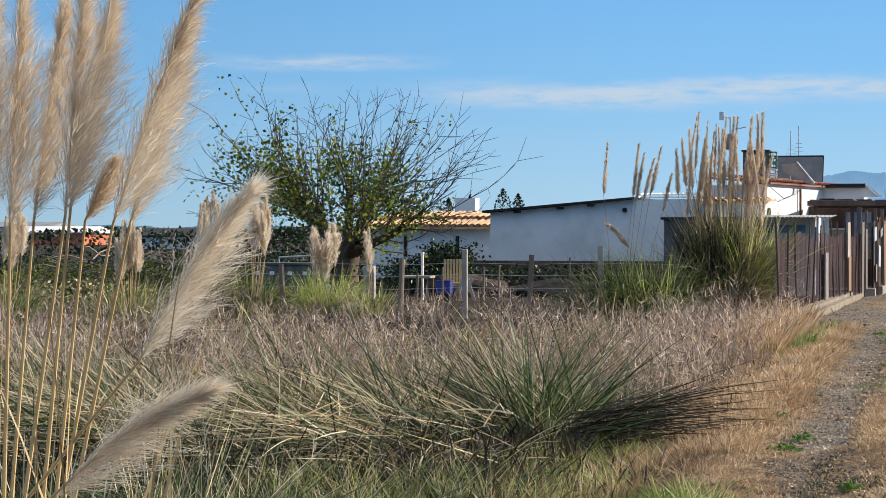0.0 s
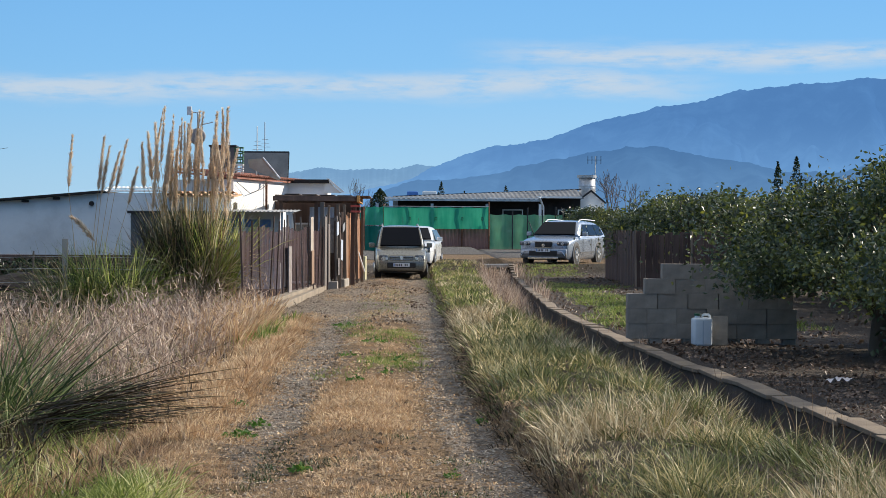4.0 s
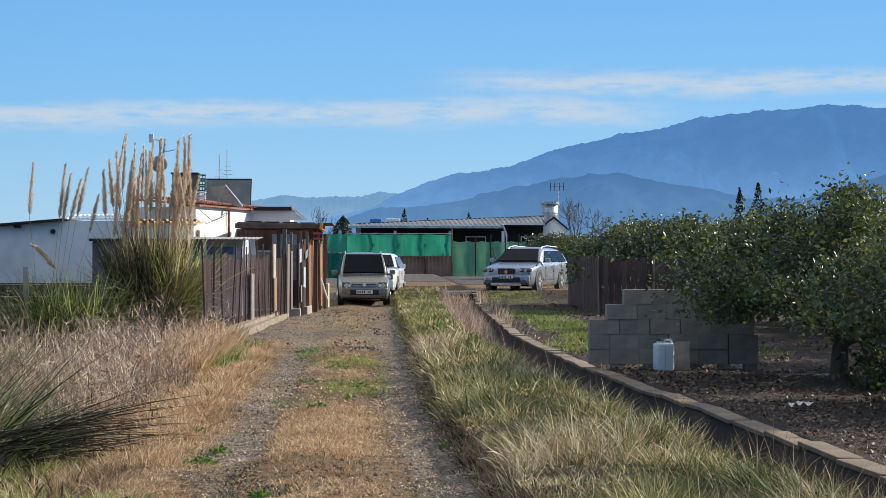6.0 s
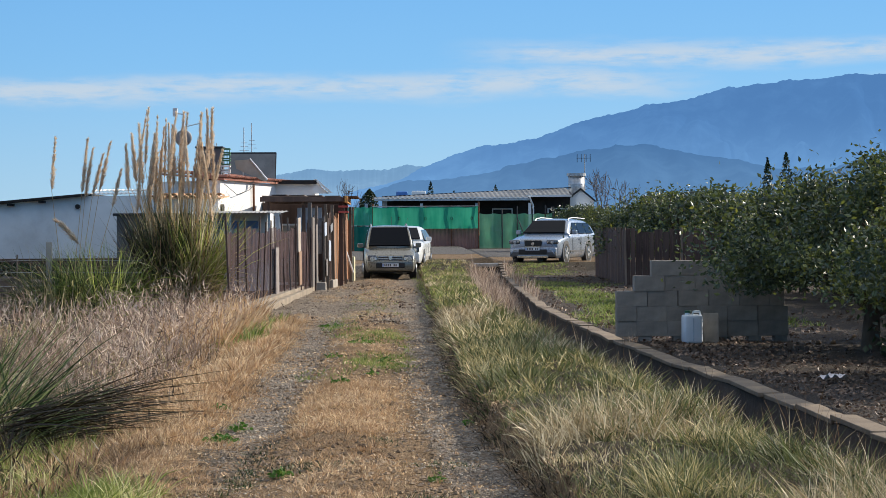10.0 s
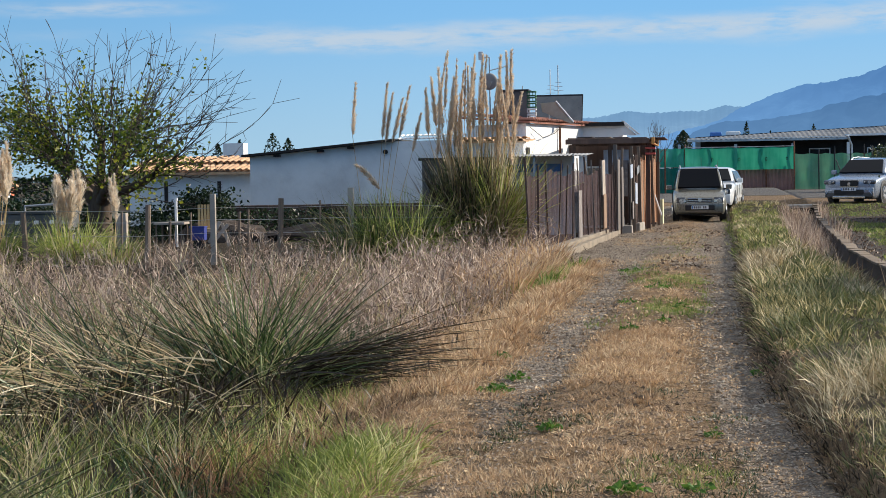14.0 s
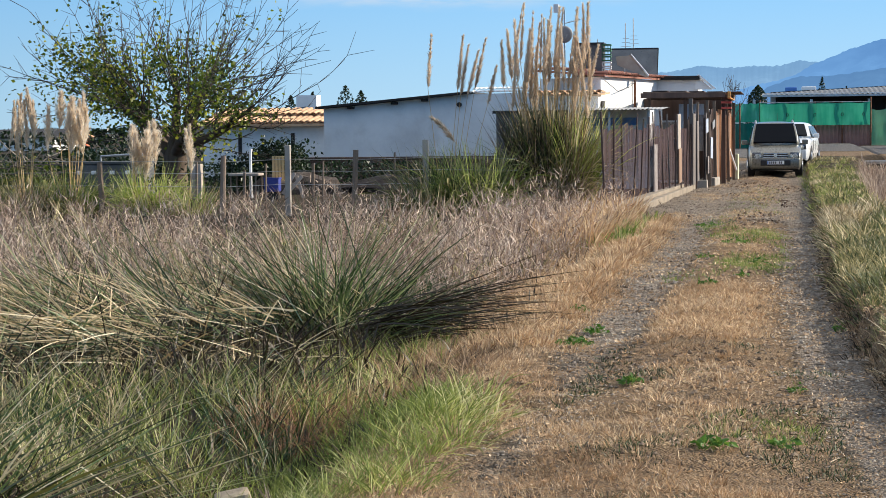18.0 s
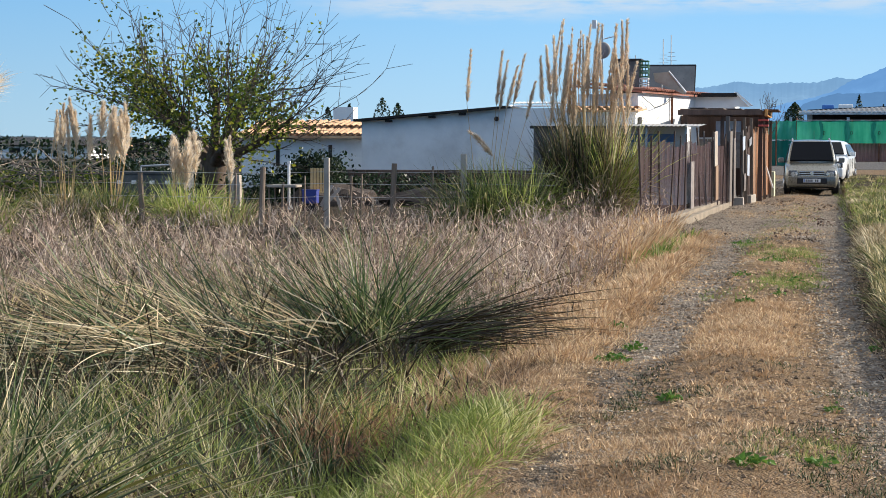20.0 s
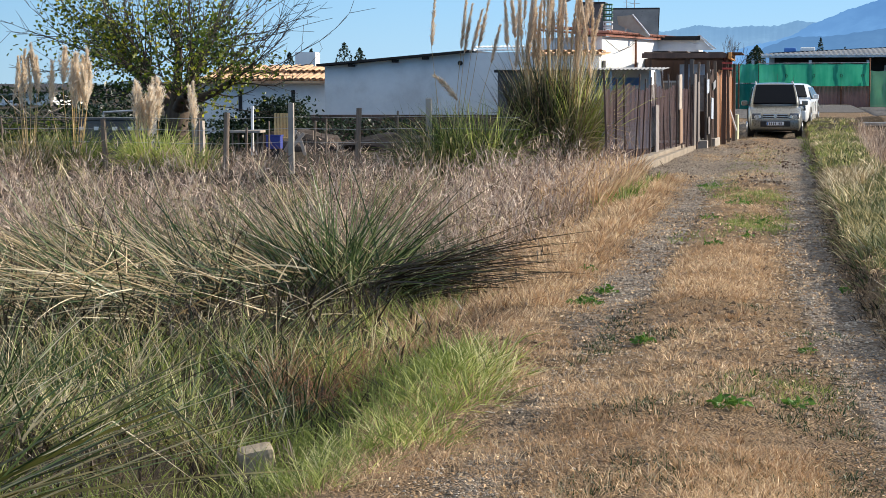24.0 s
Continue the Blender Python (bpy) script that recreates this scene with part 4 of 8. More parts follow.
# side track and orchard floor
x, y = scatter(4600, 3.2, 6.6, 29, 66)
x, y = keep(x, y, (x > wall_x(y) + 0.3) * smooth01(hash_noise(x * 0.9, y * 0.22, 33), 0.3, 0.55))
tufts("track_grass", x, y, 12, 0.04, 0.13, 1.6, M_GREEN, "mown green grass on the side track", 0.9, 0.9, 0.12, 2)
x, y = scatter(2600, 3.2, 6.6, 27, 66)
x, y = keep(x, y, x > wall_x(y) + 0.25)
pts = np.stack([x, y, ground_z(x, y) + RNG.uniform(0.004, 0.03, len(x))], 1)
put("track_litter", leaf_mesh("track_litter", pts, RNG.uniform(0.05, 0.11, len(x)), M_LITTER, 0.5, 0.5), label="brown dead leaves on the side track", category="leaves", kind="stuff")
x, y = scatter(1200, 3.6, 14, 12, 26)
x, y = keep(x, y, (x > wall_x(y) + 0.6) * smooth01(hash_noise(x * 0.5, y * 0.4, 44), 0.55, 0.75) * 0.5)
tufts("orchard_moss", x, y, 9, 0.012, 0.03, 1.8, M_GREEN, "thin green moss and seedlings on the orchard soil", 1.1, 0.5, 0.09, 2, sink=0.003)
x, y = scatter(26000, 3.3, 22, 10, 34)
x, y = keep(x, y, (x > wall_x(y) + 0.25) * np.clip(0.12 + smooth01(x - wall_x(y), 2.6, 0.5) + 0.6 * smooth01(hash_noise(x * 0.8, y * 0.6, 40), 0.55, 0.8), 0, 1))
pts = np.stack([x, y, ground_z(x, y) + RNG.uniform(0.005, 0.03, len(x))], 1)
put("leaf_litter", leaf_mesh("leaf_litter", pts, RNG.uniform(0.025, 0.055, len(x)) * np.clip(y / 15, 0.9, 2), M_LITTER, 0.55, 0.6), label="brown fallen leaves scattered on the orchard soil", category="leaves", kind="stuff")


def stones(name, x, y, size, mat, label):
    """Small eight-sided stones half sunk in the ground."""
    n = len(x)
    s = size * RNG.uniform(0.5, 1.5, (n, 1)) * RNG.uniform(0.7, 1.3, (n, 3)) * np.array([1, 1, 0.7])
    c = np.stack([x, y, ground_z(x, y) + s[:, 2] * 0.25], 1)
    o = np.array([(1, 0, 0), (0, 1, 0), (-1, 0, 0), (0, -1, 0), (0, 0, 1), (0, 0, -1)], float)
    t = RNG.uniform(0, 6.28, n)
    px = o[None, :, 0] * np.cos(t)[:, None] - o[None, :, 1] * np.sin(t)[:, None]
    py = o[None, :, 0] * np.sin(t)[:, None] + o[None, :, 1] * np.cos(t)[:, None]
    v = np.stack([px, py, np.broadcast_to(o[None, :, 2], px.shape)], -1) * s[:, None] + c[:, None]
    f = np.array([0, 1, 4, 1, 2, 4, 2, 3, 4, 3, 0, 4, 1, 0, 5, 2, 1, 5, 3, 2, 5, 0, 3, 5])
    loops = (np.arange(n)[:, None] * 6 + f[None]).ravel()
    return put(name, fill_mesh(name, v.reshape(-1, 3), loops, np.arange(8 * n) * 3, np.full(8 * n, 3), [mat]), label=label, category="stones", kind="stuff")


x, y = scatter(24000, -1.5, 1.1, 7.5, 34)
r = np.maximum(np.exp(-((x + 0.98) / 0.3) ** 2), np.exp(-((x - verge_x(y) + 0.32) / 0.28) ** 2))
x, y = keep(x, y, np.clip(r * 1.1, 0.06, 1))
stones("gravel", x, y, 0.0085 * np.clip(y / 12, 0.8, 1.7)[:, None], M_PEBBLE, "loose grey gravel in the wheel tracks")
x, y = scatter(7000, -2.3, 1.0, 32, 66)
stones("far_gravel", x, y, 0.017, M_PEBBLE, "loose gravel on the far stretch of the lane")
x, y = scatter(2600, -2.3, 1.0, 31, 66)
x, y = keep(x, y, smooth01(hash_noise(x * 1.4, y * 0.35, 83), 0.4, 0.7))
pts = np.stack([x, y, ground_z(x, y) + RNG.uniform(0.004, 0.03, len(x))], 1)
put("far_lane_litter", leaf_mesh("far_lane_litter", pts, RNG.uniform(0.05, 0.10, len(x)), M_LITTER, 0.5, 0.5), label="dark plant scraps on the far stretch of the lane", category="leaves", kind="stuff")
x, y = scatter(5200, -1.7, 0.85, 7.8, 30)
x, y = keep(x, y, np.clip(0.1 + smooth01(hash_noise(x * 1.3, y * 0.8, 61), 0.45, 0.7) * (0.35 + 0.65 * smooth01(y, 15.5, 13)), 0, 1))
stones("lane_clods", x, y, 0.016 * np.clip(y / 12, 0.8, 1.4)[:, None], M_CLOD, "brown clods and matted debris on the lane")
x, y = scatter(11000, -1.7, 1.1, 7.8, 30)
x, y = keep(x, y, np.clip(0.15 + smooth01(hash_noise(x * 1.1, y * 0.7, 62), 0.4, 0.7), 0, 1))
pts = np.stack([x, y, ground_z(x, y) + RNG.uniform(0.004, 0.03, len(x))], 1)
put("lane_litter", leaf_mesh("lane_litter", pts, RNG.uniform(0.016, 0.036, len(x)) * np.clip(y / 14, 0.8, 1.4), M_TAN, 0.4, 0.5), label="brown dead leaves and plant scraps on the lane", category="leaves", kind="stuff")
x, y = scatter(1100, 3.4, 20, 11, 30)
x, y = keep(x, y, x > wall_x(y) + 0.3)
stones("orchard_clods", x, y, 0.024, M_LITTER, "brown clods and stones on the orchard soil")


RIGHT, LEFT = 1.72, -1.55


def rushes(name, at, label, batches):
    """A rush tussock. Batches: count, foot spread across and along, length from and to, material, lean and its scatter, bow, width, heading and its scatter, lift of the foot, share of snapped stems."""
    g = thing(name, label, "plant", (at[0], at[1], float(ground_z(*at))))
    for n, sx, sy, h0, h1, mat, lean, lean_sd, bow, width, aim, aim_sd, lift, snapped in batches:
        r, a = np.sqrt(RNG.random(n)), RNG.uniform(0, 2 * np.pi, n)
        base = np.stack([r * np.sin(a) * sx, r * np.cos(a) * sy, -0.06 + lift * RNG.random(n)], 1)
        if aim is None:
            az, tilt = a + RNG.normal(0, aim_sd, n), lean * (0.15 + 0.85 * r) + RNG.normal(0, lean_sd, n)
        else:
            az, tilt = aim + RNG.normal(0, aim_sd, n), RNG.normal(lean, lean_sd, n)
        kink = np.where(RNG.random(n) < snapped, RNG.uniform(0.5, 1.4, n), 0.0)
        put("foliage", blade_mesh("foliage", base, RNG.uniform(h0, h1, n), width * RNG.uniform(0.7, 1.3, n), az, np.clip(tilt, 0.02, 1.52), bow * RNG.uniform(0.1, 1.2, n), mat, 6, kink=kink), g, kind="stuff")
    return g


rushes("rush_clump", (-3.55, 16.9), "large dark green rush tussock with fanning stems", [
    (190, 0.42, 0.3, 0.7, 1.4, M_RUSH, 0.75, 0.2, 0.4, 0.014, None, 0.35, 0.1, 0.04),
    (80, 0.3, 0.25, 1.0, 1.5, M_RUSH, 0.72, 0.2, 0.3, 0.013, RIGHT, 0.45, 0.1, 0.03),
    (46, 0.25, 0.25, 0.55, 0.95, M_RUSHDRY, 0.85, 0.2, 0.6, 0.017, RIGHT, 0.4, 0.1, 0.1),
    (190, 0.5, 0.4, 0.7, 1.6, M_RUSH, 0.75, 0.34, 0.45, 0.013, LEFT, 0.7, 0.15, 0.08),
    (70, 0.4, 0.35, 1.0, 1.6, M_RUSHDRY, 0.8, 0.25, 0.5, 0.013, LEFT, 0.5, 0.15, 0.1),
    (120, 0.45, 0.35, 0.25, 0.55, M_DARKGRASS, 0.8, 0.2, 0.7, 0.012, None, 0.5, 0.0, 0.0)])
rushes("rush_clump", (-3.0, 16.25), "rush tussock with a dark sheaf drooping over the lane edge", [
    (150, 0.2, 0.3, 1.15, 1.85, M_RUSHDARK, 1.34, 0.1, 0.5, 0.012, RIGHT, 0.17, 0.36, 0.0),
    (40, 0.2, 0.25, 0.9, 1.5, M_RUSH, 1.2, 0.14, 0.35, 0.011, RIGHT, 0.25, 0.3, 0.0),
    (60, 0.3, 0.2, 0.3, 0.6, M_DARKGRASS, 0.7, 0.2, 0.8, 0.010, None, 0.4, 0.0, 0.0)])
for cx, cy, n, lean, dry in ((-4.25, 16.2, 210, 1.0, 0.25), (-4.75, 15.5, 250, 1.2, 0.32), (-5.5, 15.2, 260, 1.28, 0.42), (-6.4, 15.1, 260, 1.3, 0.45), (-7.4, 15.3, 240, 1.3, 0.5), (-4.3, 14.75, 190, 1.32, 0.35), (-8.4, 15.8, 180, 1.25, 0.5)):
    rushes("rush_clump", (cx, cy), "rush tussock of green and bleached stems swept flat to one side", [
        (int(n * (1 - dry) * 0.7), 0.55, 0.4, 0.7, 1.35, M_RUSH, lean, 0.28, 0.45, 0.014, LEFT, 0.75, 0.25, 0.12),
        (int(n * dry * 0.8), 0.55, 0.4, 0.6, 1.25, M_RUSHDRY, lean + 0.05, 0.2, 0.3, 0.013, LEFT, 0.7, 0.45, 0.15),
        # dark stems: backlit silhouettes, their shade put into the colour
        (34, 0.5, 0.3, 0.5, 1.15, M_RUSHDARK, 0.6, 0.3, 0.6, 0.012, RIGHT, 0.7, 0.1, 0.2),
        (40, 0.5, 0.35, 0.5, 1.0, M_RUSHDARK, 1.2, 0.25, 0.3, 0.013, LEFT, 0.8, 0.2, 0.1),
        (70, 0.6, 0.45, 0.2, 0.45, M_DARKGRASS, 0.9, 0.2, 0.8, 0.012, None, 0.5, 0.0, 0.0)])
for cx, cy, n in ((-3.75, 14.6, 90), (-4.45, 13.95, 150), (-5.2, 13.85, 190), (-6.0, 13.8, 200), (-6.9, 14.1, 180)):
    rushes("flattened_rushes", (cx, cy), "flattened mass of bleached and green rush stems", [
        (int(n * 0.62), 0.6, 0.35, 0.5, 1.05, M_RUSHDRY, 1.34, 0.2, 0.3, 0.012, LEFT, 0.95, 0.55, 0.2),
        (int(n * 0.5), 0.6, 0.35, 0.5, 1.05, M_RUSH, 1.3, 0.22, 0.35, 0.012, LEFT, 0.95, 0.5, 0.15),
        (int(n * 0.25), 0.6, 0.35, 0.4, 0.8, M_RUSHDRY, 1.0, 0.3, 0.5, 0.012, RIGHT, 0.7, 0.25, 0.2),
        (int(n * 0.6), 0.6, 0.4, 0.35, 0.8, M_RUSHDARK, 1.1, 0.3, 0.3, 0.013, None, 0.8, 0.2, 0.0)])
for cx, cy in ((-5.0, 17.6), (-6.2, 18.0), (-7.4, 17.4), (-8.7, 18.0)):
    rushes("rush_clump", (cx, cy), "loose rush tussock with dark and bleached arching stems", [
        (75, 0.5, 0.4, 0.9, 1.5, M_RUSH, 0.8, 0.3, 0.4, 0.013, LEFT, 0.7, 0.1, 0.06),
        (60, 0.5, 0.4, 0.9, 1.45, M_RUSHDRY, 0.9, 0.25, 0.4, 0.013, LEFT, 0.6, 0.2, 0.1)])
rushes("rush_clump", (-3.3, 8.45), "near tussock of olive and straw rushes with bent stems", [
    (20, 0.16, 0.2, 1.3, 2.0, M_RUSHOLIVE, 1.16, 0.12, 0.14, 0.016, RIGHT, 0.18, 0.12, 0.08),
    (10, 0.16, 0.2, 1.2, 1.9, M_RUSH, 1.1, 0.14, 0.16, 0.015, RIGHT, 0.2, 0.1, 0.05),
    (7, 0.16, 0.2, 1.2, 1.7, M_STEM, 1.1, 0.15, 0.15, 0.012, RIGHT, 0.2, 0.1, 0.6)])
rushes("rush_clump", (-3.75, 9.9), "tussock of straw rushes leaning over the hollow", [
    (14, 0.3, 0.3, 0.8, 1.3, M_STEM, 0.95, 0.25, 0.4, 0.011, RIGHT, 0.4, 0.1, 0.3),
    (30, 0.3, 0.3, 0.7, 1.2, M_RUSH, 0.8, 0.25, 0.5, 0.013, RIGHT, 0.6, 0.1, 0.15),
    (50, 0.4, 0.35, 0.3, 0.6, M_DARKGRASS, 0.8, 0.2, 0.7, 0.011, None, 0.5, 0.0, 0.0)])
rushes("rush_clump", (-4.6, 11.2), "tussock of dark rushes with a few bleached stalks in the hollow", [
    (8, 0.4, 0.35, 0.7, 1.2, M_STEM, 0.5, 0.3, 0.5, 0.012, RIGHT, 0.9, 0.1, 0.2),
    (60, 0.4, 0.35, 0.5, 0.95, M_RUSH, 0.7, 0.25, 0.6, 0.012, None, 0.6, 0.1, 0.1)])
rushes("rush_clump", (-3.3, 13.3), "dark green rushes leaning into the hollow", [
    (110, 0.5, 0.35, 0.35, 0.75, M_RUSH, 0.9, 0.25, 0.6, 0.010, RIGHT, 0.9, 0.05, 0.1),
    (60, 0.5, 0.35, 0.35, 0.75, M_RUSHDARK, 1.0, 0.3, 0.4, 0.009, None, 0.6, 0.1, 0.1)])
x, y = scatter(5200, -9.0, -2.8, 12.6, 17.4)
# Dark blades deepen the shade under the rushes by colour.
grass("rush_thatch", x, y, 0.15, 0.42, 3.2, M_UNDER, "thatch under the rushes, coloured dark for the shade", 0.8, 0.9)
x, y = scatter(8, -5.4, -4.2, 10.4, 12.9)
tufts("hollow_straw", x, y, 9, 0.45, 1.0, 1.4, M_STEM, "upright bleached straw stalks in the hollow", 0.3, 0.4, 0.22, 4)
x, y = scatter(190, -6.8, -2.5, 10.5, 13.6)
tufts("hollow_grass", x, y, 18, 0.14, 0.42, 1.7, M_DARKGRASS, "dark green grass in the damp hollow", 0.9, 1.1, 0.14)
x, y = scatter(120, -3.5, -2.15, 12.6, 16.2)
tufts("hollow_fresh_grass", x, y, 18, 0.10, 0.3, 1.1, M_FRESH, "light green grass among dead stems in the hollow", 0.9, 0.9, 0.14)
x, y = scatter(90, -5.4, -2.5, 9.6, 13.2)
tufts("hollow_bleached_grass", x, y, 16, 0.2, 0.5, 1.1, M_STRAW, "thin bleached grass bending over the hollow", 0.8, 1.2, 0.14, 4)
x, y = scatter(90, -4.6, -2.4, 9.8, 13.4)
tufts("hollow_green_grass", x, y, 20, 0.15, 0.42, 1.3, M_FRESH, "bright green grass catching the sun in the hollow", 0.8, 1.1, 0.14, 4)
x, y = scatter(110, -4.2, -2.1, 7.6, 9.6)
tufts("hollow_pale_grass", x, y, 20, 0.12, 0.36, 1.2, M_FRESH, "pale green and bleached grass in the hollow", 0.7, 0.9, 0.14, 4)
x, y = scatter(620, -2.75, -1.25, 8.0, 13.0)
x, y = keep(x, y, smooth01(np.hypot((x + 1.85) / 0.66, (y - 10.3) / 2.6), 1.05, 0.75))
tufts("fresh_grass", x, y, 22, 0.08, 0.26, 1.45, M_FRESH, "fresh bright green grass clump at the lane's edge", 1.0, 1.3, 0.09, 4, 0.6 + 0.8 * hash_noise(x * 2.4, y * 1.8, 51), (0.2, -0.1))
x, y = scatter(110, -2.2, -1.15, 8.0, 12.4)
tufts("fresh_grass_edge", x, y, 18, 0.06, 0.16, 1.0, M_DRYRED, "rust-brown dead grass among the fresh green clump", 1.2, 0.9, 0.1)
x, y = scatter(60, -2.95, -2.2, 11.6, 13.6)
tufts("rusty_grass", x, y, 26, 0.12, 0.34, 1.0, M_RUSTGRASS, "rust-brown dead brush beside the rushes", 1.1, 1.0, 0.12)
x, y = scatter(190, -3.1, -1.7, 12.8, 16.4)
tufts("grey_thatch", x, y, 24, 0.06, 0.22, 1.2, M_DRYRED, "grey-brown matted dead grass under the rushes", 1.3, 0.9, 0.14)

M_PALEWOOD = surface("bleached_wood", rgb(132, 118, 98), rgb(172, 158, 134), 4.0, 0.9, bump=0.5, stretch=(1, 1, 0.15))
stub = tagged(part("old_stump", box(bmesh.new(), (-0.09, -0.07, -0.1), (0.09, 0.08, 0.16), 0.03), M_PALEWOOD), "weathered grey wooden stump in the hollow", "stump")
stub.matrix_basis = pose(-2.35, 9.9, float(ground_z(-2.35, 9.9)), 6, -10, 20)


def weed(x, y, r, n, label, mat=None):
    g = thing("weed", label, "plant", (x, y, float(ground_z(x, y))), group="weeds on the lane")
    a, q = RNG.uniform(0, 6.28, n), r * np.sqrt(RNG.random(n))
    pts = np.stack([q * np.sin(a), q * np.cos(a), 0.015 + 0.06 * RNG.random(n) * (1.2 - q / r)], 1)
    put("foliage", leaf_mesh("foliage", pts, RNG.uniform(0.03, 0.06, n), mat or M_WEED, 0.45, 0.55), g, kind="stuff")
    k = max(10, n // 5)
    b = np.stack([q[:k] * np.sin(a[:k]) * 0.5, q[:k] * np.cos(a[:k]) * 0.5, np.zeros(k) - 0.01], 1)
    put("stalk", blade_mesh("stalk", b, RNG.uniform(0.05, 0.13, k), 0.005, RNG.uniform(0, 6.28, k), RNG.uniform(0.2, 0.8, k), 0.5, M_GREEN, 2), g, kind="stuff")


for x, y, r, n in ((-1.22, 14.9, 0.15, 110), (-1.12, 15.6, 0.10, 50), (-1.42, 17.2, 0.10, 40), (-0.42, 19.7, 0.10, 50), (-0.1, 20.8, 0.07, 20), (-0.62, 12.65, 0.08, 40), (-0.03, 10.0, 0.10, 55), (0.3, 10.3, 0.08, 25), (0.38, 12.4, 0.06, 20),
                   (-0.8, 31.5, 0.3, 120), (-0.3, 26.5, 0.2, 70), (-0.6, 24.0, 0.16, 50), (0.05, 23.2, 0.12, 40), (0.72, 15.9, 0.06, 20), (-2.0, 29.5, 0.25, 90)):
    weed(x, y, r, n, "small leafy green weed growing on the lane")
x, y = scatter(90, -0.1, 0.45, 10.4, 11.4)
x = 0.02 + (x - 0.0) * 1.0
tufts("lane_tuft", x, y, 8, 0.03, 0.075, 1.2, M_GREEN, "fresh green grass tuft on the lane", 0.6, 0.7, 0.05)


def plume_mesh(foot, tip, sag, half, material, hair, hair_w, wind, spray, flare):
    """A feathery plume: side sprays along the axis, each with fine hairs, longest low down and blown to one side."""
    foot, tip, sag = np.array(foot), np.array(tip), np.array(sag)
    axis = tip - foot
    ln = np.linalg.norm(axis)
    ax = axis / ln
    k = max(24, hair // 7)
    s = np.sort(RNG.random(k) ** 1.15)
    c = foot[None] + np.outer(s, axis) - np.outer(4 * s * (1 - s), sag) * 0.7
    v = RNG.normal(size=(k, 3))
    v -= np.outer(v @ ax, ax)
    v /= np.linalg.norm(v, axis=1, keepdims=True) + 1e-9
    d = ax[None] + v * RNG.uniform(0.1, 0.5, (k, 1)) * flare + np.array(wind)[None] * RNG.uniform(0.2, 1.2, (k, 1))
    d /= np.linalg.norm(d, axis=1, keepdims=True)
    fat = (0.35 + 0.65 * np.sin(np.pi * np.clip(s + 0.25, 0, 1))) * (1 - 0.55 * s)
    rl = np.minimum(half * spray * fat, (1.08 - s) * ln + 0.05) * RNG.uniform(0.55, 1.2, k)
    per = max(4, hair // k)
    q = np.repeat(np.arange(k), per)
    n = len(q)
    u = RNG.random(n)
    p = c[q] + d[q] * (rl[q] * u)[:, None]
    w = RNG.normal(size=(n, 3))
    out = d[q] + w * 0.22 * min(1.0, flare + 0.2) + np.array(wind)[None] * RNG.uniform(0, 0.7, (n, 1)) + np.array([0, 0, -0.08])
    out /= np.linalg.norm(out, axis=1, keepdims=True)
    hl = half * RNG.uniform(0.4, 1.15, n)
    az, tilt = np.arctan2(out[:, 0], out[:, 1]), np.arccos(np.clip(out[:, 2], -1, 1))
    return blade_mesh("plume", p, hl, hair_w * RNG.uniform(0.6, 1.3, n), az, tilt, RNG.uniform(0.0, 0.5, n), material, 2)


def pampas(at, leaf_h, plumes, label, leafmats, plume_mat, hair=220, hair_w=0.006, leaf_w=0.02, stalk_r=0.006, wind=(0.12, 0.0, 0.0), spray=5.0, flare=1.0):
    """A pampas tussock. Leaf batches: material, count, length share, foot x, foot spread, lean, bow. Plumes: root, foot, tip, half width."""
    g = thing("pampas_grass", label, "plant", (at[0], at[1], float(ground_z(*at))))
    for mat, n, hk, ox, rad, lean, bow in leafmats:
        r, a = rad * np.sqrt(RNG.random(n)), RNG.uniform(0, 2 * np.pi, n)
        base = np.stack([ox + r * np.sin(a), r * np.cos(a), np.full(n, -0.05)], 1)
        put("foliage", blade_mesh("foliage", base, leaf_h * hk * RNG.uniform(0.5, 1.2, n), leaf_w * RNG.uniform(0.6, 1.3, n), a + RNG.normal(0, 0.7, n), np.abs(RNG.normal(0, lean, n)), bow * RNG.uniform(0.1, 1.4, n) ** 1.4, mat, 6), g, kind="stuff")
    for root, foot, tip, half in plumes:
        root, foot, tip = Vector(root), Vector(foot), Vector(tip)
        sag = Vector((0, 0, -0.12 * (tip - foot).xy.length))
        bm = bmesh.new()
        pts = [root.lerp(foot, k / 4) for k in range(5)] + [foot.lerp(tip, 0.5) - sag, tip]
        for k in range(len(pts) - 1):
            rod(bm, pts[k], pts[k + 1], stalk_r * (1 - 0.13 * k), stalk_r * (0.87 - 0.13 * k), 6)
        stalk = part("stalk", bm, M_STALK, g)
        put("plume", plume_mesh(foot, tip, sag, half, plume_mat, hair, hair_w, wind, spray, flare), stalk)
    return g


def plume_set(n, sx, sy, top0, top1, ln0, ln1, seed, tilt=0.10, half=0.04, bias=0.0):
    rr = random.Random(seed)
    out = []
    for _ in range(n):
        x, y, top, ln = rr.uniform(-sx, sx), rr.uniform(-sy, sy), rr.uniform(top0, top1), rr.uniform(ln0, ln1)
        tx, ty = rr.gauss(bias, tilt), rr.gauss(0, tilt)
        out.append(((x * 0.4, y * 0.4, 0.0), (x - tx * ln, y - ty * ln, top - ln), (x, y, top), half * rr.uniform(0.7, 1.2)))
    return out


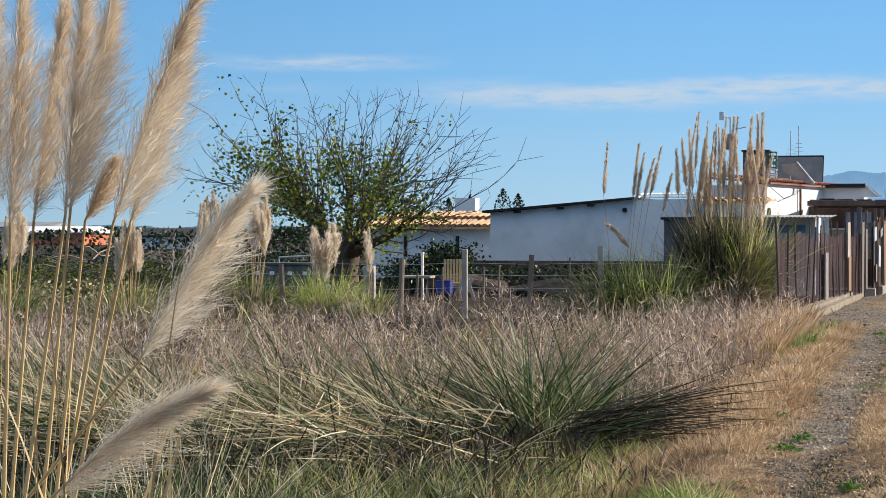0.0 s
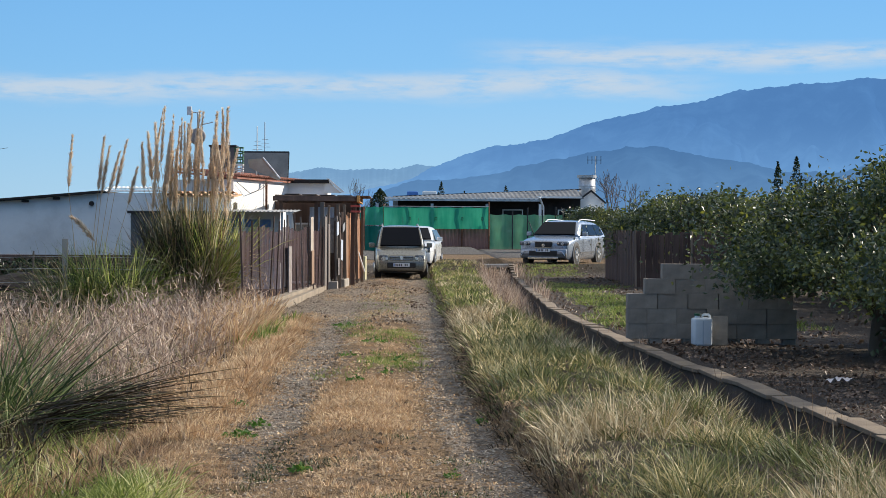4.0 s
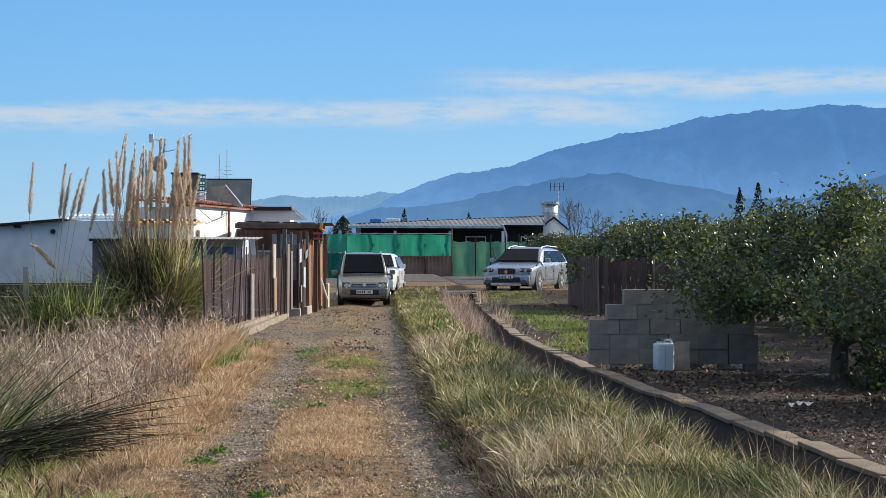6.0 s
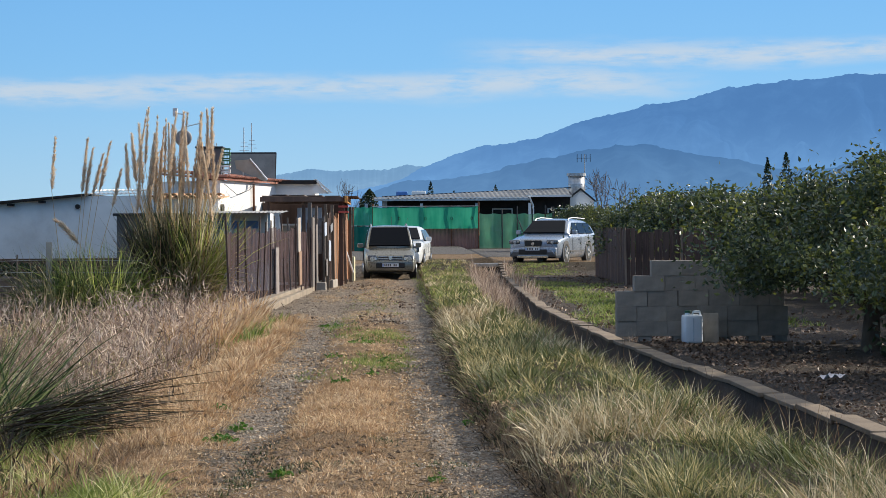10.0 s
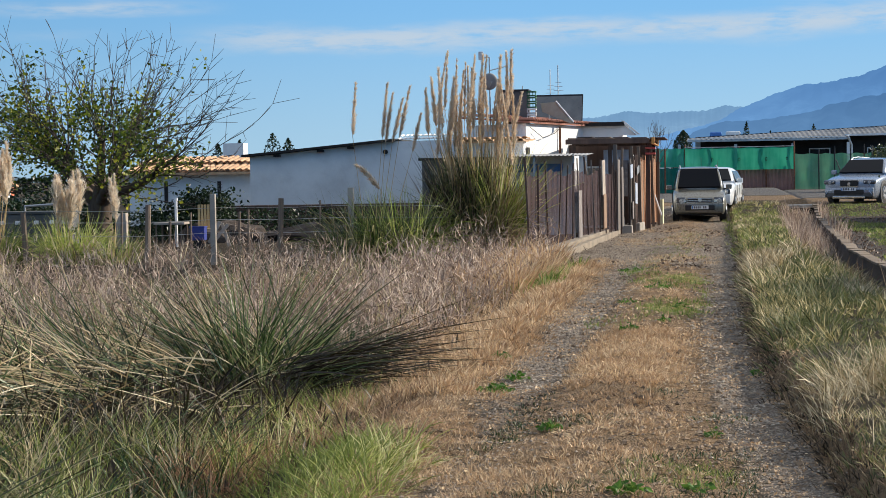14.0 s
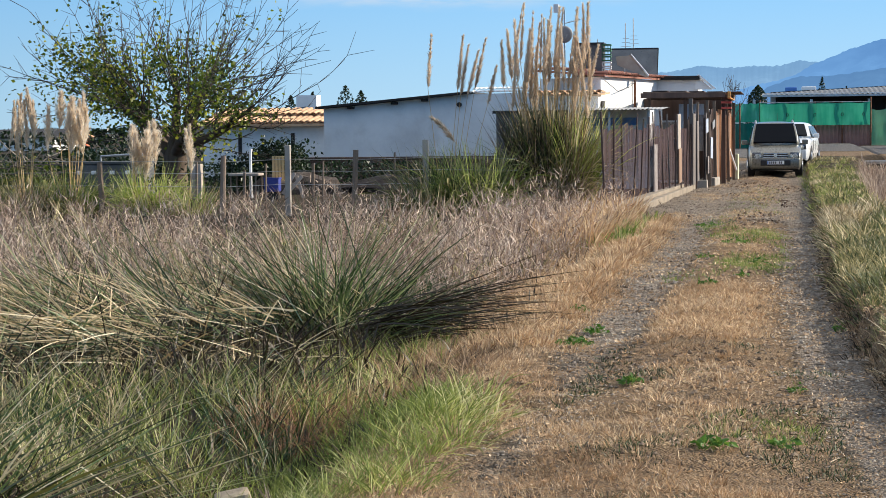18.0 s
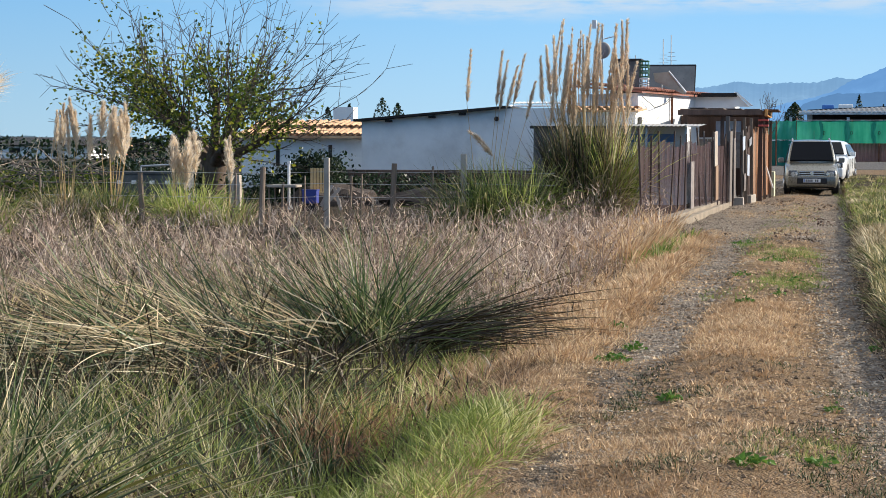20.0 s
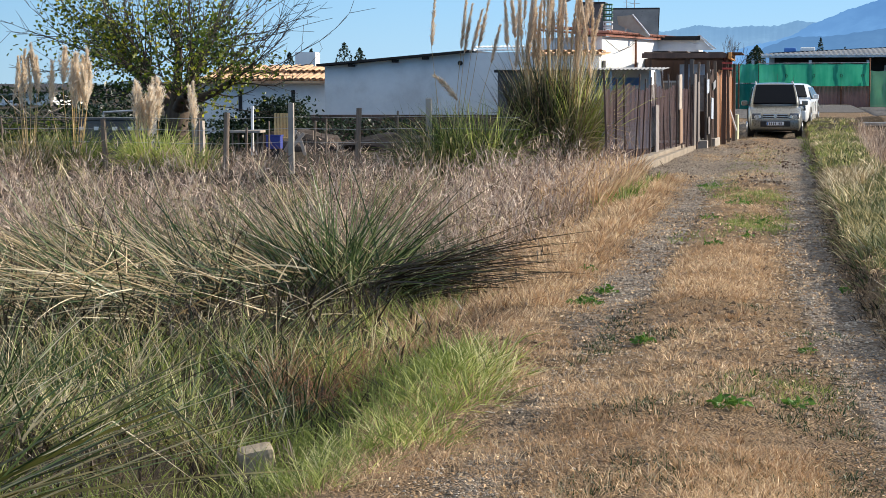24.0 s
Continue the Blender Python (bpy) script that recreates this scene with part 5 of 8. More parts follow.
big = plume_set(30, 0.72, 0.45, 3.0, 3.95, 0.95, 1.35, 4, 0.06, 0.075, 0.05) + plume_set(8, 0.5, 0.4, 2.7, 3.25, 0.8, 1.0, 14, 0.10, 0.065, 0.06) + [
    ((-0.35, 0, 0), (-0.93, 0, 2.35), (-0.97, 0, 3.2), 0.08), ((-0.3, 0, 0), (-0.78, 0, 2.5), (-0.86, 0, 3.4), 0.08), ((-0.3, 0, 0), (-0.66, 0, 2.45), (-0.72, 0, 3.6), 0.08), ((0.3, 0, 0), (0.66, 0, 2.3), (0.86, 0, 3.1), 0.07)]
# Besides dry leaves, M_UNDER and M_DARKGRASS batches paint the clump's shaded interior.
pampas((-3.95, 37.0), 2.6, big, "large pampas grass with many tan plumes above green and dry leaves", [(M_UNDER, 900, 0.72, -0.25, 0.5, 0.12, 0.4), (M_MAUVE, 380, 0.62, -0.45, 0.45, 0.28, 1.9), (M_DARKGRASS, 560, 0.8, 0.0, 0.5, 0.1, 0.5), (M_STRAW, 560, 0.95, 0.05, 0.45, 0.09, 0.5), (M_STRAW, 420, 0.66, 0.05, 0.55, 0.18, 2.0), (M_PAMPAS, 460, 0.74, 0.35, 0.38, 0.13, 0.8), (M_STRIP, 460, 0.7, 0.1, 0.5, 0.18, 1.6), (M_MAUVE, 420, 0.34, -0.2, 1.0, 0.5, 0.9)], M_PLUMETAN, 1500, 0.011, 0.026, 0.010, (0.05, 0, 0), 2.6, 0.75)
thin = [((-0.35 + 0.05 * i, 0.1 * (i % 3), 0.0), (px - 0.05, 0.1 * (i % 3), top - ln), (px + lean, 0.1 * (i % 3), top), 0.07) for i, (px, top, ln, lean) in enumerate(((-0.56, 3.3, 0.95, 0.02), (-0.02, 3.3, 1.0, 0.06), (0.02, 3.12, 0.9, 0.1), (0.18, 3.0, 0.8, 0.16), (0.3, 3.22, 0.9, 0.16), (0.52, 2.72, 0.7, 0.12)))] + [((-0.1, 0, 0), (-0.1, 0, 1.35), (-0.52, 0, 1.78), 0.10)]
pampas((-5.55, 36.0), 1.55, thin, "green pampas grass with a few thin tan plumes", [(M_PAMPAS, 620, 0.95, 0.35, 0.6, 0.4, 2.3), (M_GREEN, 260, 0.95, 0.3, 0.5, 0.4, 2.3), (M_STRIP, 520, 0.9, -0.4, 0.7, 0.45, 2.0), (M_DARKGRASS, 360, 0.8, 0.0, 0.8, 0.3, 1.2), (M_STRAW, 160, 0.8, -0.5, 0.8, 0.45, 1.8)], M_PLUMETAN, 1300, 0.011, 0.022, 0.009, (0.05, 0, 0), 2.6, 0.75)
for (x, y), n, top, wide, fat, mats, seed in (((-13.38, 36.5), 13, 2.25, 0.32, 0.12, [(M_GREEN, 360, 0.8), (M_STRIP, 260, 0.8)], 31), ((-11.82, 36.5), 6, 1.85, 0.2, 0.15, [(M_PAMPAS, 520, 0.85), (M_STRAW, 120, 0.7)], 32), ((-14.07, 36.0), 11, 2.4, 0.16, 0.07, [(M_STRAW, 200, 0.7), (M_STRIP, 300, 0.8)], 33),
                                                ((-14.95, 34.0), 12, 1.9, 0.22, 0.08, [(M_GREEN, 320, 0.8), (M_STRAW, 160, 0.8)], 34), ((-17.3, 33.6), 9, 2.2, 0.4, 0.1, [(M_GREEN, 320, 0.9), (M_STRAW, 160, 0.9)], 35), ((-10.92, 36.3), 2, 1.6, 0.1, 0.1, [(M_GREEN, 160, 0.6), (M_STRAW, 120, 0.6)], 36)):
    pampas((x, y), 1.2, plume_set(n, wide, 0.3, top - 0.35, top + 0.1, 0.6, 0.95, seed, 0.1, fat), "pampas grass with cream plumes above green leaves", [(m, c, hk, 0.0, 0.5, 0.3, 1.6) for m, c, hk in mats], M_PLUME, 1500, 0.011, 0.024, 0.010, (0.10, 0, 0), 3.2, 0.9)

nz0 = float(ground_z(-3.45, 7.0))
near = []
for root, foot, tip, half in (((-3.64, 7.0, 0.6), (-3.61, 7.0, 1.66), (-3.56, 7.0, 2.67), 0.085), ((-3.76, 7.3, 0.55), (-3.66, 7.3, 1.68), (-3.53, 7.3, 2.53), 0.085), ((-3.5, 6.9, 0.62), (-3.33, 6.9, 1.70), (-3.25, 6.9, 2.6), 0.085), ((-3.57, 7.2, 0.57), (-3.45, 7.2, 1.73), (-3.26, 7.2, 2.62), 0.09),
                              ((-3.39, 7.0, 0.61), (-3.18, 7.0, 1.66), (-2.84, 7.0, 2.54), 0.095), ((-3.44, 7.3, 0.75), (-3.24, 7.3, 1.66), (-3.0, 7.3, 2.42), 0.08), ((-3.61, 7.4, 0.55), (-3.48, 7.4, 1.68), (-3.36, 7.4, 1.91), 0.05), ((-3.26, 7.0, 0.92), (-3.07, 7.0, 1.14), (-2.63, 7.0, 1.78), 0.1),
                              ((-3.41, 6.7, 0.56), (-3.29, 6.7, 0.65), (-2.67, 6.7, 1.05), 0.1), ((-3.9, 7.1, 0.5), (-3.8, 7.1, 1.6), (-3.75, 7.1, 2.5), 0.09), ((-3.8, 6.8, 0.5), (-3.7, 6.8, 1.75), (-3.66, 6.8, 2.7), 0.09)):
    o = Vector((-3.45, 7.0, nz0))
    down = (Vector(root) - Vector(foot)).normalized()
    r2 = Vector(root) + down * ((Vector(root).z - nz0) / max(0.35, -down.z)) * 0.95
    near.append((r2 - o, Vector(foot) - o, Vector(tip) - o, half * 1.12))
pampas((-3.45, 7.0), 1.5, near, "tall near pampas grass with feathery cream plumes on straw stalks", [(M_STRAW, 90, 0.8, 0.0, 0.5, 0.22, 1.5), (M_STALK, 26, 1.15, 0.1, 0.4, 0.12, 0.3), (M_GREEN, 46, 0.6, 0.0, 0.45, 0.2, 1.2)], M_PLUME, 5000, 0.0024, 0.013, 0.0115, (0.34, 0, 0), 3.6, 1.15)

# ---------------------------------------------------------------- yard behind the left fence
def wire_run(bm, pts, r=0.003):
    for a, b in zip(pts, pts[1:]):
        rod(bm, a, b, r, n=4)
    return bm


def fence_x(y):
    return -2.85 + (y - 36) * 0.075


def yard_fence():
    g = thing("yard_fence", "ramshackle fence of brown netting, posts and boards on a kerb", "fence")
    rr = random.Random(11)
    y = 35.5
    while y < 50.2:
        x = fence_x(y)
        ln = 0.62
        h = 1.58 + 0.06 * math.sin(y * 1.7)
        a = math.degrees(math.atan2(fence_x(y + ln) - x, ln))
        n = 5
        vs, fs = [], []
        for i in range(n + 1):
            s = i / n
            for z in (0.12, h * 0.5, h + rr.uniform(-0.02, 0.02)):
                vs.append((rr.uniform(-0.006, 0.006), ln * s, z))
        for i in range(n):
            for j in (0, 1):
                fs.append((3 * i + j, 3 * i + 3 + j, 3 * i + 4 + j, 3 * i + 1 + j))
        ob = sheet("net_panel", vs, fs, M_NET, g)
        ob.matrix_basis = pose(x, y, 0, 0, 0, -a)
        y += ln
    y = 35.5
    while y < 50.5:
        x = fence_x(y) + 0.05
        h = rr.uniform(1.72, 1.95)
        lx, ly = rr.uniform(-0.05, 0.05), rr.uniform(-0.14, 0.14)
        kind = rr.random()
        bm = bmesh.new()
        if kind < 0.55:
            box(bm, (-0.018, -0.016, 0.0), (0.018, 0.016, h), 0.003)
            mat = M_BOARDGREY if kind < 0.16 else M_WOODDARK
        else:
            rod(bm, (0, 0, 0), (0, 0, h), 0.017, 0.015, 8)
            mat = M_WOODDARK if kind < 0.9 else M_WOOD
        ob = part("post", bm, mat, g)
        ob.matrix_basis = pose(x, y, 0.0, math.degrees(ly) * 0.3, math.degrees(lx), 0)
        y += rr.uniform(0.85, 1.35)
    # odd boards, an old door panel and rags hung on the netting
    for yy, w, z0, z1, mat, rx in ((45.6, 0.52, 1.05, 1.85, M_PANEL, 3), (45.75, 0.50, 0.25, 1.05, M_WOODRED, 3), (41.6, 0.5, 0.2, 1.2, M_RAG, 0), 
                                   (48.4, 0.5, 0.15, 1.9, M_BOARDGREY, -2), (49.3, 0.4, 0.2, 1.7, M_BOARDGREY, 2)):
        bm = box(bmesh.new(), (0.0, 0, z0), (0.03, w, z1), 0.006)
        part("board", bm, mat, g).matrix_basis = pose(fence_x(yy) + 0.06, yy, 0, rx, 0, -4)
    part("plank", box(bmesh.new(), (-0.05, -0.06, 0.1), (0.05, 0.06, 2.28), 0.008), M_BOARDGREY, g).matrix_basis = pose(-1.98, 50.0, 0, 0, 0.5, 0)
    part("plank", box(bmesh.new(), (-0.03, -0.08, 0.1), (0.03, 0.08, 2.2), 0.008), M_WOOD, g).matrix_basis = pose(-1.86, 50.4, 0, -1, 1.5, 0)
    part("leaning_pole", rods(((-2.28, 46.0, 0.2), (-2.45, 45.1, 1.95), 0.022)), M_WOOD, g)
    part("leaning_pole", rods(((-1.78, 50.9, 0.15), (-1.95, 50.5, 1.9), 0.022)), M_STEEL, g)
    # far stretch: upright brown boards and reed screens
    y = 51.0
    while y < 57.6:
        w = rr.uniform(0.1, 0.2)
        x = fence_x(y) + 0.1
        h = rr.uniform(1.85, 2.05)
        mat = rr.choice((M_REEDWARM, M_REEDWARM, M_WOODRED, M_WOOD)) if y > 53.2 else rr.choice((M_BOARDGREY, M_WOOD, M_REED))
        part("slat", box(bmesh.new(), (-0.02, 0, 0.1), (0.02, w - 0.012, h), 0.004), mat, g).matrix_basis = pose(x + rr.uniform(-0.02, 0.02), y, 0, 0, 0, -4.3)
        y += w
    part("backing_screen", prism(bmesh.new(), [(fence_x(51) + 0.04, 51.0), (fence_x(57.6) + 0.04, 57.6), (fence_x(57.6) + 0.06, 57.6), (fence_x(51) + 0.06, 51.0)], 2, 0.1, 1.8), M_REED, g)
    for yy in (51.2, 52.6, 54.2, 56.0, 57.5):
        part("post", box(bmesh.new(), (-0.04, -0.04, 0), (0.04, 0.04, 2.25), 0.006), M_WOOD, g).matrix_basis = pose(fence_x(yy) + 0.18, yy, 0, 0, rr.uniform(-2, 2), 0)
    part("brace", rods(((-0.98, 57.3, 0.3), (-1.2, 56.9, 1.0), 0.03)), M_WHITE, g)
    # pale sheets, a pipe frame and rags tied to the far posts
    for yy, w, z0, z1, mat, rx in ((50.6, 0.5, 1.4, 1.75, M_PALEBLUE, 4), (51.5, 0.5, 0.75, 1.3, M_PALEBLUE, -3), (52.2, 0.6, 1.5, 1.7, M_STEEL, 8), (50.9, 0.45, 0.35, 0.8, M_RAG, 2)):
        part("sheet", box(bmesh.new(), (0.0, 0, z0), (0.015, w, z1), 0.004), mat, g).matrix_basis = pose(fence_x(yy) + 0.16, yy, 0, rx, 0, -4)
    part("pipe_frame", rods(((-1.52, 53.0, 0.3), (-1.52, 53.0, 1.95), 0.03), ((-1.52, 53.0, 1.95), (-1.62, 52.2, 2.02), 0.03), ((-1.62, 52.2, 2.02), (-1.64, 52.0, 1.7), 0.03)), M_WHITE, g)


def net_material(name, col, col2, see):
    """Knitted shade cloth: a weave that lets some light and sight through."""
    m, t = base_mat(name)
    n = noise_tex(t, 1.3, 5.0, 0.6)
    fold = noise_tex(t, 2.0, 3.0, 0.5, stretch=(2.5, 2.5, 0.3))
    c = mixc(t, srange(t, mth(t, "ADD", mth(t, "MULTIPLY", n, 0.5), mth(t, "MULTIPLY", fold, 0.5)), 0.3, 0.7), col, col2)
    d = nd(t, "ShaderNodeBsdfDiffuse", Color=c)
    tr = nd(t, "ShaderNodeBsdfTranslucent", Color=c)
    s = nd(t, "ShaderNodeMixShader", i0=0.45, i1=d.outputs[0], i2=tr.outputs[0])
    hole = nd(t, "ShaderNodeBsdfTransparent")
    finish(t, nd(t, "ShaderNodeMixShader", i0=mth(t, "MULTIPLY", srange(t, n, 0.25, 0.75), see), i1=s.outputs[0], i2=hole.outputs[0]).outputs[0])
    return m


M_WOODDARK = surface("dark_stained_wood", rgb(66, 50, 44), rgb(98, 78, 68), 3.0, 0.8, bump=0.3, stretch=(1, 1, 0.15), vary=0.15)
M_NET = net_material("brown_shade_net", rgb(82, 68, 68), rgb(116, 100, 100), 0.75)
M_REEDWARM = surface("tan_reed_screen", rgb(128, 88, 62), rgb(176, 130, 96), 4.0, 0.9, bump=0.5, stretch=(6, 6, 0.3), vary=0.2)
M_PANEL = surface("pale_weathered_panel", rgb(146, 134, 122), rgb(180, 168, 154), 3.0, 0.8, bump=0.2, dirt=rgb(120, 104, 90))
M_PALEBLUE = surface("pale_blue_sheet", rgb(150, 162, 178), rgb(182, 190, 202), 3.0, 0.8, bump=0.1)
M_RAG = surface("pale_cloth", rgb(112, 104, 100), rgb(150, 142, 138), 5.0, 0.95, bump=0.3)
M_BOARDGREY = surface("grey_board", rgb(82, 76, 72), rgb(116, 108, 102), 3.0, 0.85, bump=0.4, stretch=(1, 1, 0.1), vary=0.15)
M_BLUE = surface("blue_paint", rgb(58, 108, 178), rgb(84, 134, 200), 2.0, 0.6, bump=0.05, dirt=rgb(90, 120, 160))
M_PANELDARK = surface("solar_panel", rgb(86, 92, 96), rgb(112, 118, 120), 1.5, 0.35, bump=0.02)
M_SOOT = surface("grey_sheet_metal", rgb(78, 80, 80), rgb(104, 104, 102), 1.5, 0.6, metal=0.3, bump=0.1, dirt=rgb(58, 56, 54))
yard_fence()


def tile_row(g, x0, x1, y, z, run, rise, mat, pitch=0.21, name="roof_tile", turn=0.0, origin=None):
    """Columns of half-round tiles running up a slope away from the eave; each tile is a piece."""
    bm = bmesh.new()
    n, ln, r = 7, math.hypot(run, rise) / 2 + 0.06, pitch * 0.42
    rings = []
    for yy, k in ((0, 1.0), (ln, 0.86)):
        rings.append([bm.verts.new((math.cos(math.pi * i / (n - 1)) * r * k, yy, math.sin(math.pi * i / (n - 1)) * r * 0.8 * k)) for i in range(n)])
        rings.append([bm.verts.new((math.cos(math.pi * i / (n - 1)) * r * k * 0.8, yy, math.sin(math.pi * i / (n - 1)) * r * 0.6 * k - 0.004)) for i in range(n)])
    for i in range(n - 1):
        bm.faces.new((rings[0][i], rings[0][i + 1], rings[2][i + 1], rings[2][i]))
        bm.faces.new((rings[1][i + 1], rings[1][i], rings[3][i], rings[3][i + 1]))
        bm.faces.new((rings[0][i + 1], rings[0][i], rings[1][i], rings[1][i + 1]))
    me = bpy.data.meshes.new(name)
    bm.to_mesh(me)
    bm.free()
    me.materials.append(mat)
    rr = random.Random(int(abs(x0) * 10))
    k = int((x1 - x0) / pitch)
    tilt = math.degrees(math.atan2(rise, run))
    frame_m = origin or Matrix.Identity(4)
    for j in range(2):
        for i in range(k):
            ob = put(name, me, g)
            ob.matrix_basis = frame_m @ pose(x0 + (i + 0.5) * pitch + rr.uniform(-0.01, 0.01), y + run * j / 2 - 0.03 + rr.uniform(-0.015, 0.015), z + rise * j / 2 + 0.02 + 0.03 * j, tilt - 2, 0, rr.uniform(-2, 2))


def main_house():
    g = thing("white_house", "white rendered farmhouse with red clay tile roof and porch", "house")
    # body: the sunlit wall runs from (-4.7, 55) to (-3.0, 62)
    bm = prism(bmesh.new(), [(-4.7, 55.0), (-3.0, 62.0), (-5.2, 63.0), (-6.6, 56.6)], 2, 0.0, 3.0)
    part("wall", bm, M_WHITE, g)
    ang = -math.degrees(math.atan2(1.7, 7.0))
    # sloping roof above the sunlit wall
    fm = pose(-4.7, 55.0, 0, 0, 0, ang) @ pose(0, 0, 0, 0, 0, 90)
    bm = prism(bmesh.new(), [(-0.15, 3.0), (2.0, 3.18), (2.0, 3.24), (-0.15, 3.06)], 0, -0.1, 7.3)
    ob = part("roof", bm, M_TILERED, g)
    ob.matrix_basis = fm
    tile_row(g, -0.1, 7.3, -0.22, 3.06, 2.0, 0.18, M_TILERED, origin=fm)
    bm = prism(bmesh.new(), [(-5.0, 3.2), (-4.9, 3.2), (-4.9, 3.3), (-5.0, 3.3)], 1, 55, 55.1)
    part("ridge_stone", bm, M_CONC, g)
    # lower front wing with a serrated tile eave
    part("front_wing", boxes(((-6.3, 52.6, 0.0), (-4.55, 55.6, 2.42))), M_WHITE, g)
    tile_row(g, -6.4, -4.4, 52.45, 2.45, 2.4, 0.10, M_TILE)
    bm = prism(bmesh.new(), [(52.35, 2.42), (55.0, 2.52), (55.0, 2.56), (52.35, 2.46)], 0, -6.4, -4.45)
    part("wing_roof", bm, M_TILE, g)
    # Dark panel on the wall paints the unlit doorway; nothing is cut out.
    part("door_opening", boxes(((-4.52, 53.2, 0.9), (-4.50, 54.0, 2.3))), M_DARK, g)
    part("downpipe", rods(((-3.95, 57.8, 0.3), (-3.95, 57.8, 2.95), 0.035)), M_RUST, g)
    bm = bmesh.new()
    wire_run(bm, [(-4.6, 55.1, 2.9), (-4.3, 56.0, 2.6), (-4.05, 57.1, 2.75), (-3.9, 57.8, 2.95)], 0.012)
    part("cable", bm, M_BLACK, g)
    # white tiles on the rear roof towards the outbuilding
    tile_row(g, -8.6, -6.3, 56.0, 2.6, 1.2, 0.14, M_WHITE, 0.13)
    # flat dark roof and white barge board behind the porch
    part("rear_wall", boxes(((-3.6, 60.2, 0.0), (-2.2, 63.4, 3.0))), M_WHITE, g)
    part("flat_roof", boxes(((-3.6, 60.0, 3.0), (-2.15, 63.5, 3.12))), M_DARK, g)
    bm = prism(bmesh.new(), [(-2.25, 3.15), (-2.15, 3.15), (-1.65, 2.72), (-1.75, 2.72)], 1, 60.0, 60.1)
    part("barge_board", bm, M_WHITE, g)
    part("roof_gable", prism(bmesh.new(), [(-2.3, 2.7), (-1.75, 2.7), (-2.22, 3.1)], 1, 60.1, 60.2), M_WHITE, g)


main_house()


def porch():
    g = thing("timber_porch", "brown timber porch roof with cluttered underside", "porch")
    bm = prism(bmesh.new(), [(-3.45, 2.46), (-1.25, 2.42), (-1.15, 2.48), (-3.45, 2.54)], 1, 54.0, 58.5)
    part("roof_deck", bm, M_WOODRED, g)
    rr = random.Random(2)
    for i in range(11):
        y = 53.9 + i * 0.45
        part("rafter", boxes(((-3.4, y, 2.36), (-1.1 + rr.uniform(-0.05, 0.08), y + 0.07, 2.42)), bevel=0.006), M_WOODDARK, g)
    part("front_beam", boxes(((-3.5, 53.8, 2.36), (-1.2, 53.9, 2.5)), bevel=0.008), M_WOODDARK, g)
    part("fascia", boxes(((-1.14, 53.8, 2.33), (-1.06, 58.6, 2.52)), bevel=0.008), surface("orange_wood", rgb(186, 128, 66), rgb(214, 158, 92), 3.0, 0.75, bump=0.2), g)
    for i in range(5):
        x = -3.2 + i * 0.5
        part("roof_plank", boxes(((x, 54.0, 2.545 - i * 0.012), (x + 0.42, 58.4, 2.565 - i * 0.012))), M_WOOD if i % 2 else M_WOODDARK, g)
    for x, y in ((-3.3, 54.2), (-1.25, 54.2), (-1.2, 58.3), (-2.3, 54.2)):
        part("post", boxes(((x - 0.05, y - 0.05, 0.0), (x + 0.05, y + 0.05, 2.36)), bevel=0.008), M_WOODDARK, g)
    for z in (2.05, 2.2):
        part("hanging_frame", boxes(((-1.32, 54.0, z), (-1.05, 54.5, z + 0.05))), surface("red_paint%d" % int(z * 100), rgb(166, 60, 52), rgb(190, 84, 70), 3.0, 0.6, bump=0.1), g)


porch()
cup = thing("porch_cupboard", "white painted cupboard standing in the porch", "cupboard", (-2.75, 55.2, 0.0))
part("carcass", box(bmesh.new(), (-0.35, 0.0, 0.0), (0.35, 0.5, 1.75), 0.02), M_WHITE, cup)
part("door", box(bmesh.new(), (-0.33, -0.02, 0.08), (-0.01, 0.0, 1.7), 0.005), M_PANEL, cup)
part("door", box(bmesh.new(), (0.01, -0.02, 0.08), (0.33, 0.0, 1.7), 0.005), M_PANEL, cup)
for cx, cy, w, z0, z1, mat, lab in ((-2.15, 54.6, 0.35, 1.0, 2.2, M_PALEBLUE, "pale blue cloth hanging under the porch roof"), (-1.75, 54.4, 0.26, 0.9, 1.9, M_RAG, "grey cloth hanging under the porch roof"), (-3.25, 54.5, 0.3, 1.3, 2.1, M_WHITE, "white cloth hanging under the porch roof")):
    n = 12
    vs = [(cx - w + 2 * w * i / n, cy + 0.04 * math.sin(i * 1.3) * (1.0 - 0.5 * j), z0 + (z1 - z0) * j) for i in range(n + 1) for j in (0, 1)]
    tagged(sheet("hanging_cloth", vs, [(2 * i, 2 * i + 2, 2 * i + 3, 2 * i + 1) for i in range(n)], mat, None, True), lab, "cloth")
# shadowed back of the porch
part("porch_back_wall", boxes(((-3.75, 58.8, 0.0), (-1.2, 58.9, 2.42))), M_WOODDARK)
tagged(bpy.data.objects["porch_back_wall"], "dark boarded back wall inside the porch", "wall", kind="structure")


def lean_to():
    g = thing("lean_to", "white lean-to with a blue band under a corrugated canopy", "shed")
    part("wall", boxes(((-4.95, 50.0, 0.0), (-3.05, 52.5, 2.02))), M_WHITE, g)
    part("blue_band", boxes(((-4.96, 49.985, 1.62), (-3.3, 49.998, 1.82))), M_BLUE, g, "faded blue painted band")
    me = corrugated("canopy_sheet", -4.65, -2.5, 0.0, 3.0, M_ROOFGREY, g, 0.1, 0.01)
    me.matrix_basis = pose(0, 47.2, 2.0, -88.6, 0, 0)
    for x in (-4.75, -3.8, -2.85):
        part("canopy_post", rods(((x, 47.4, 0), (x, 47.4, 2.03), 0.03)), M_STEEL, g)


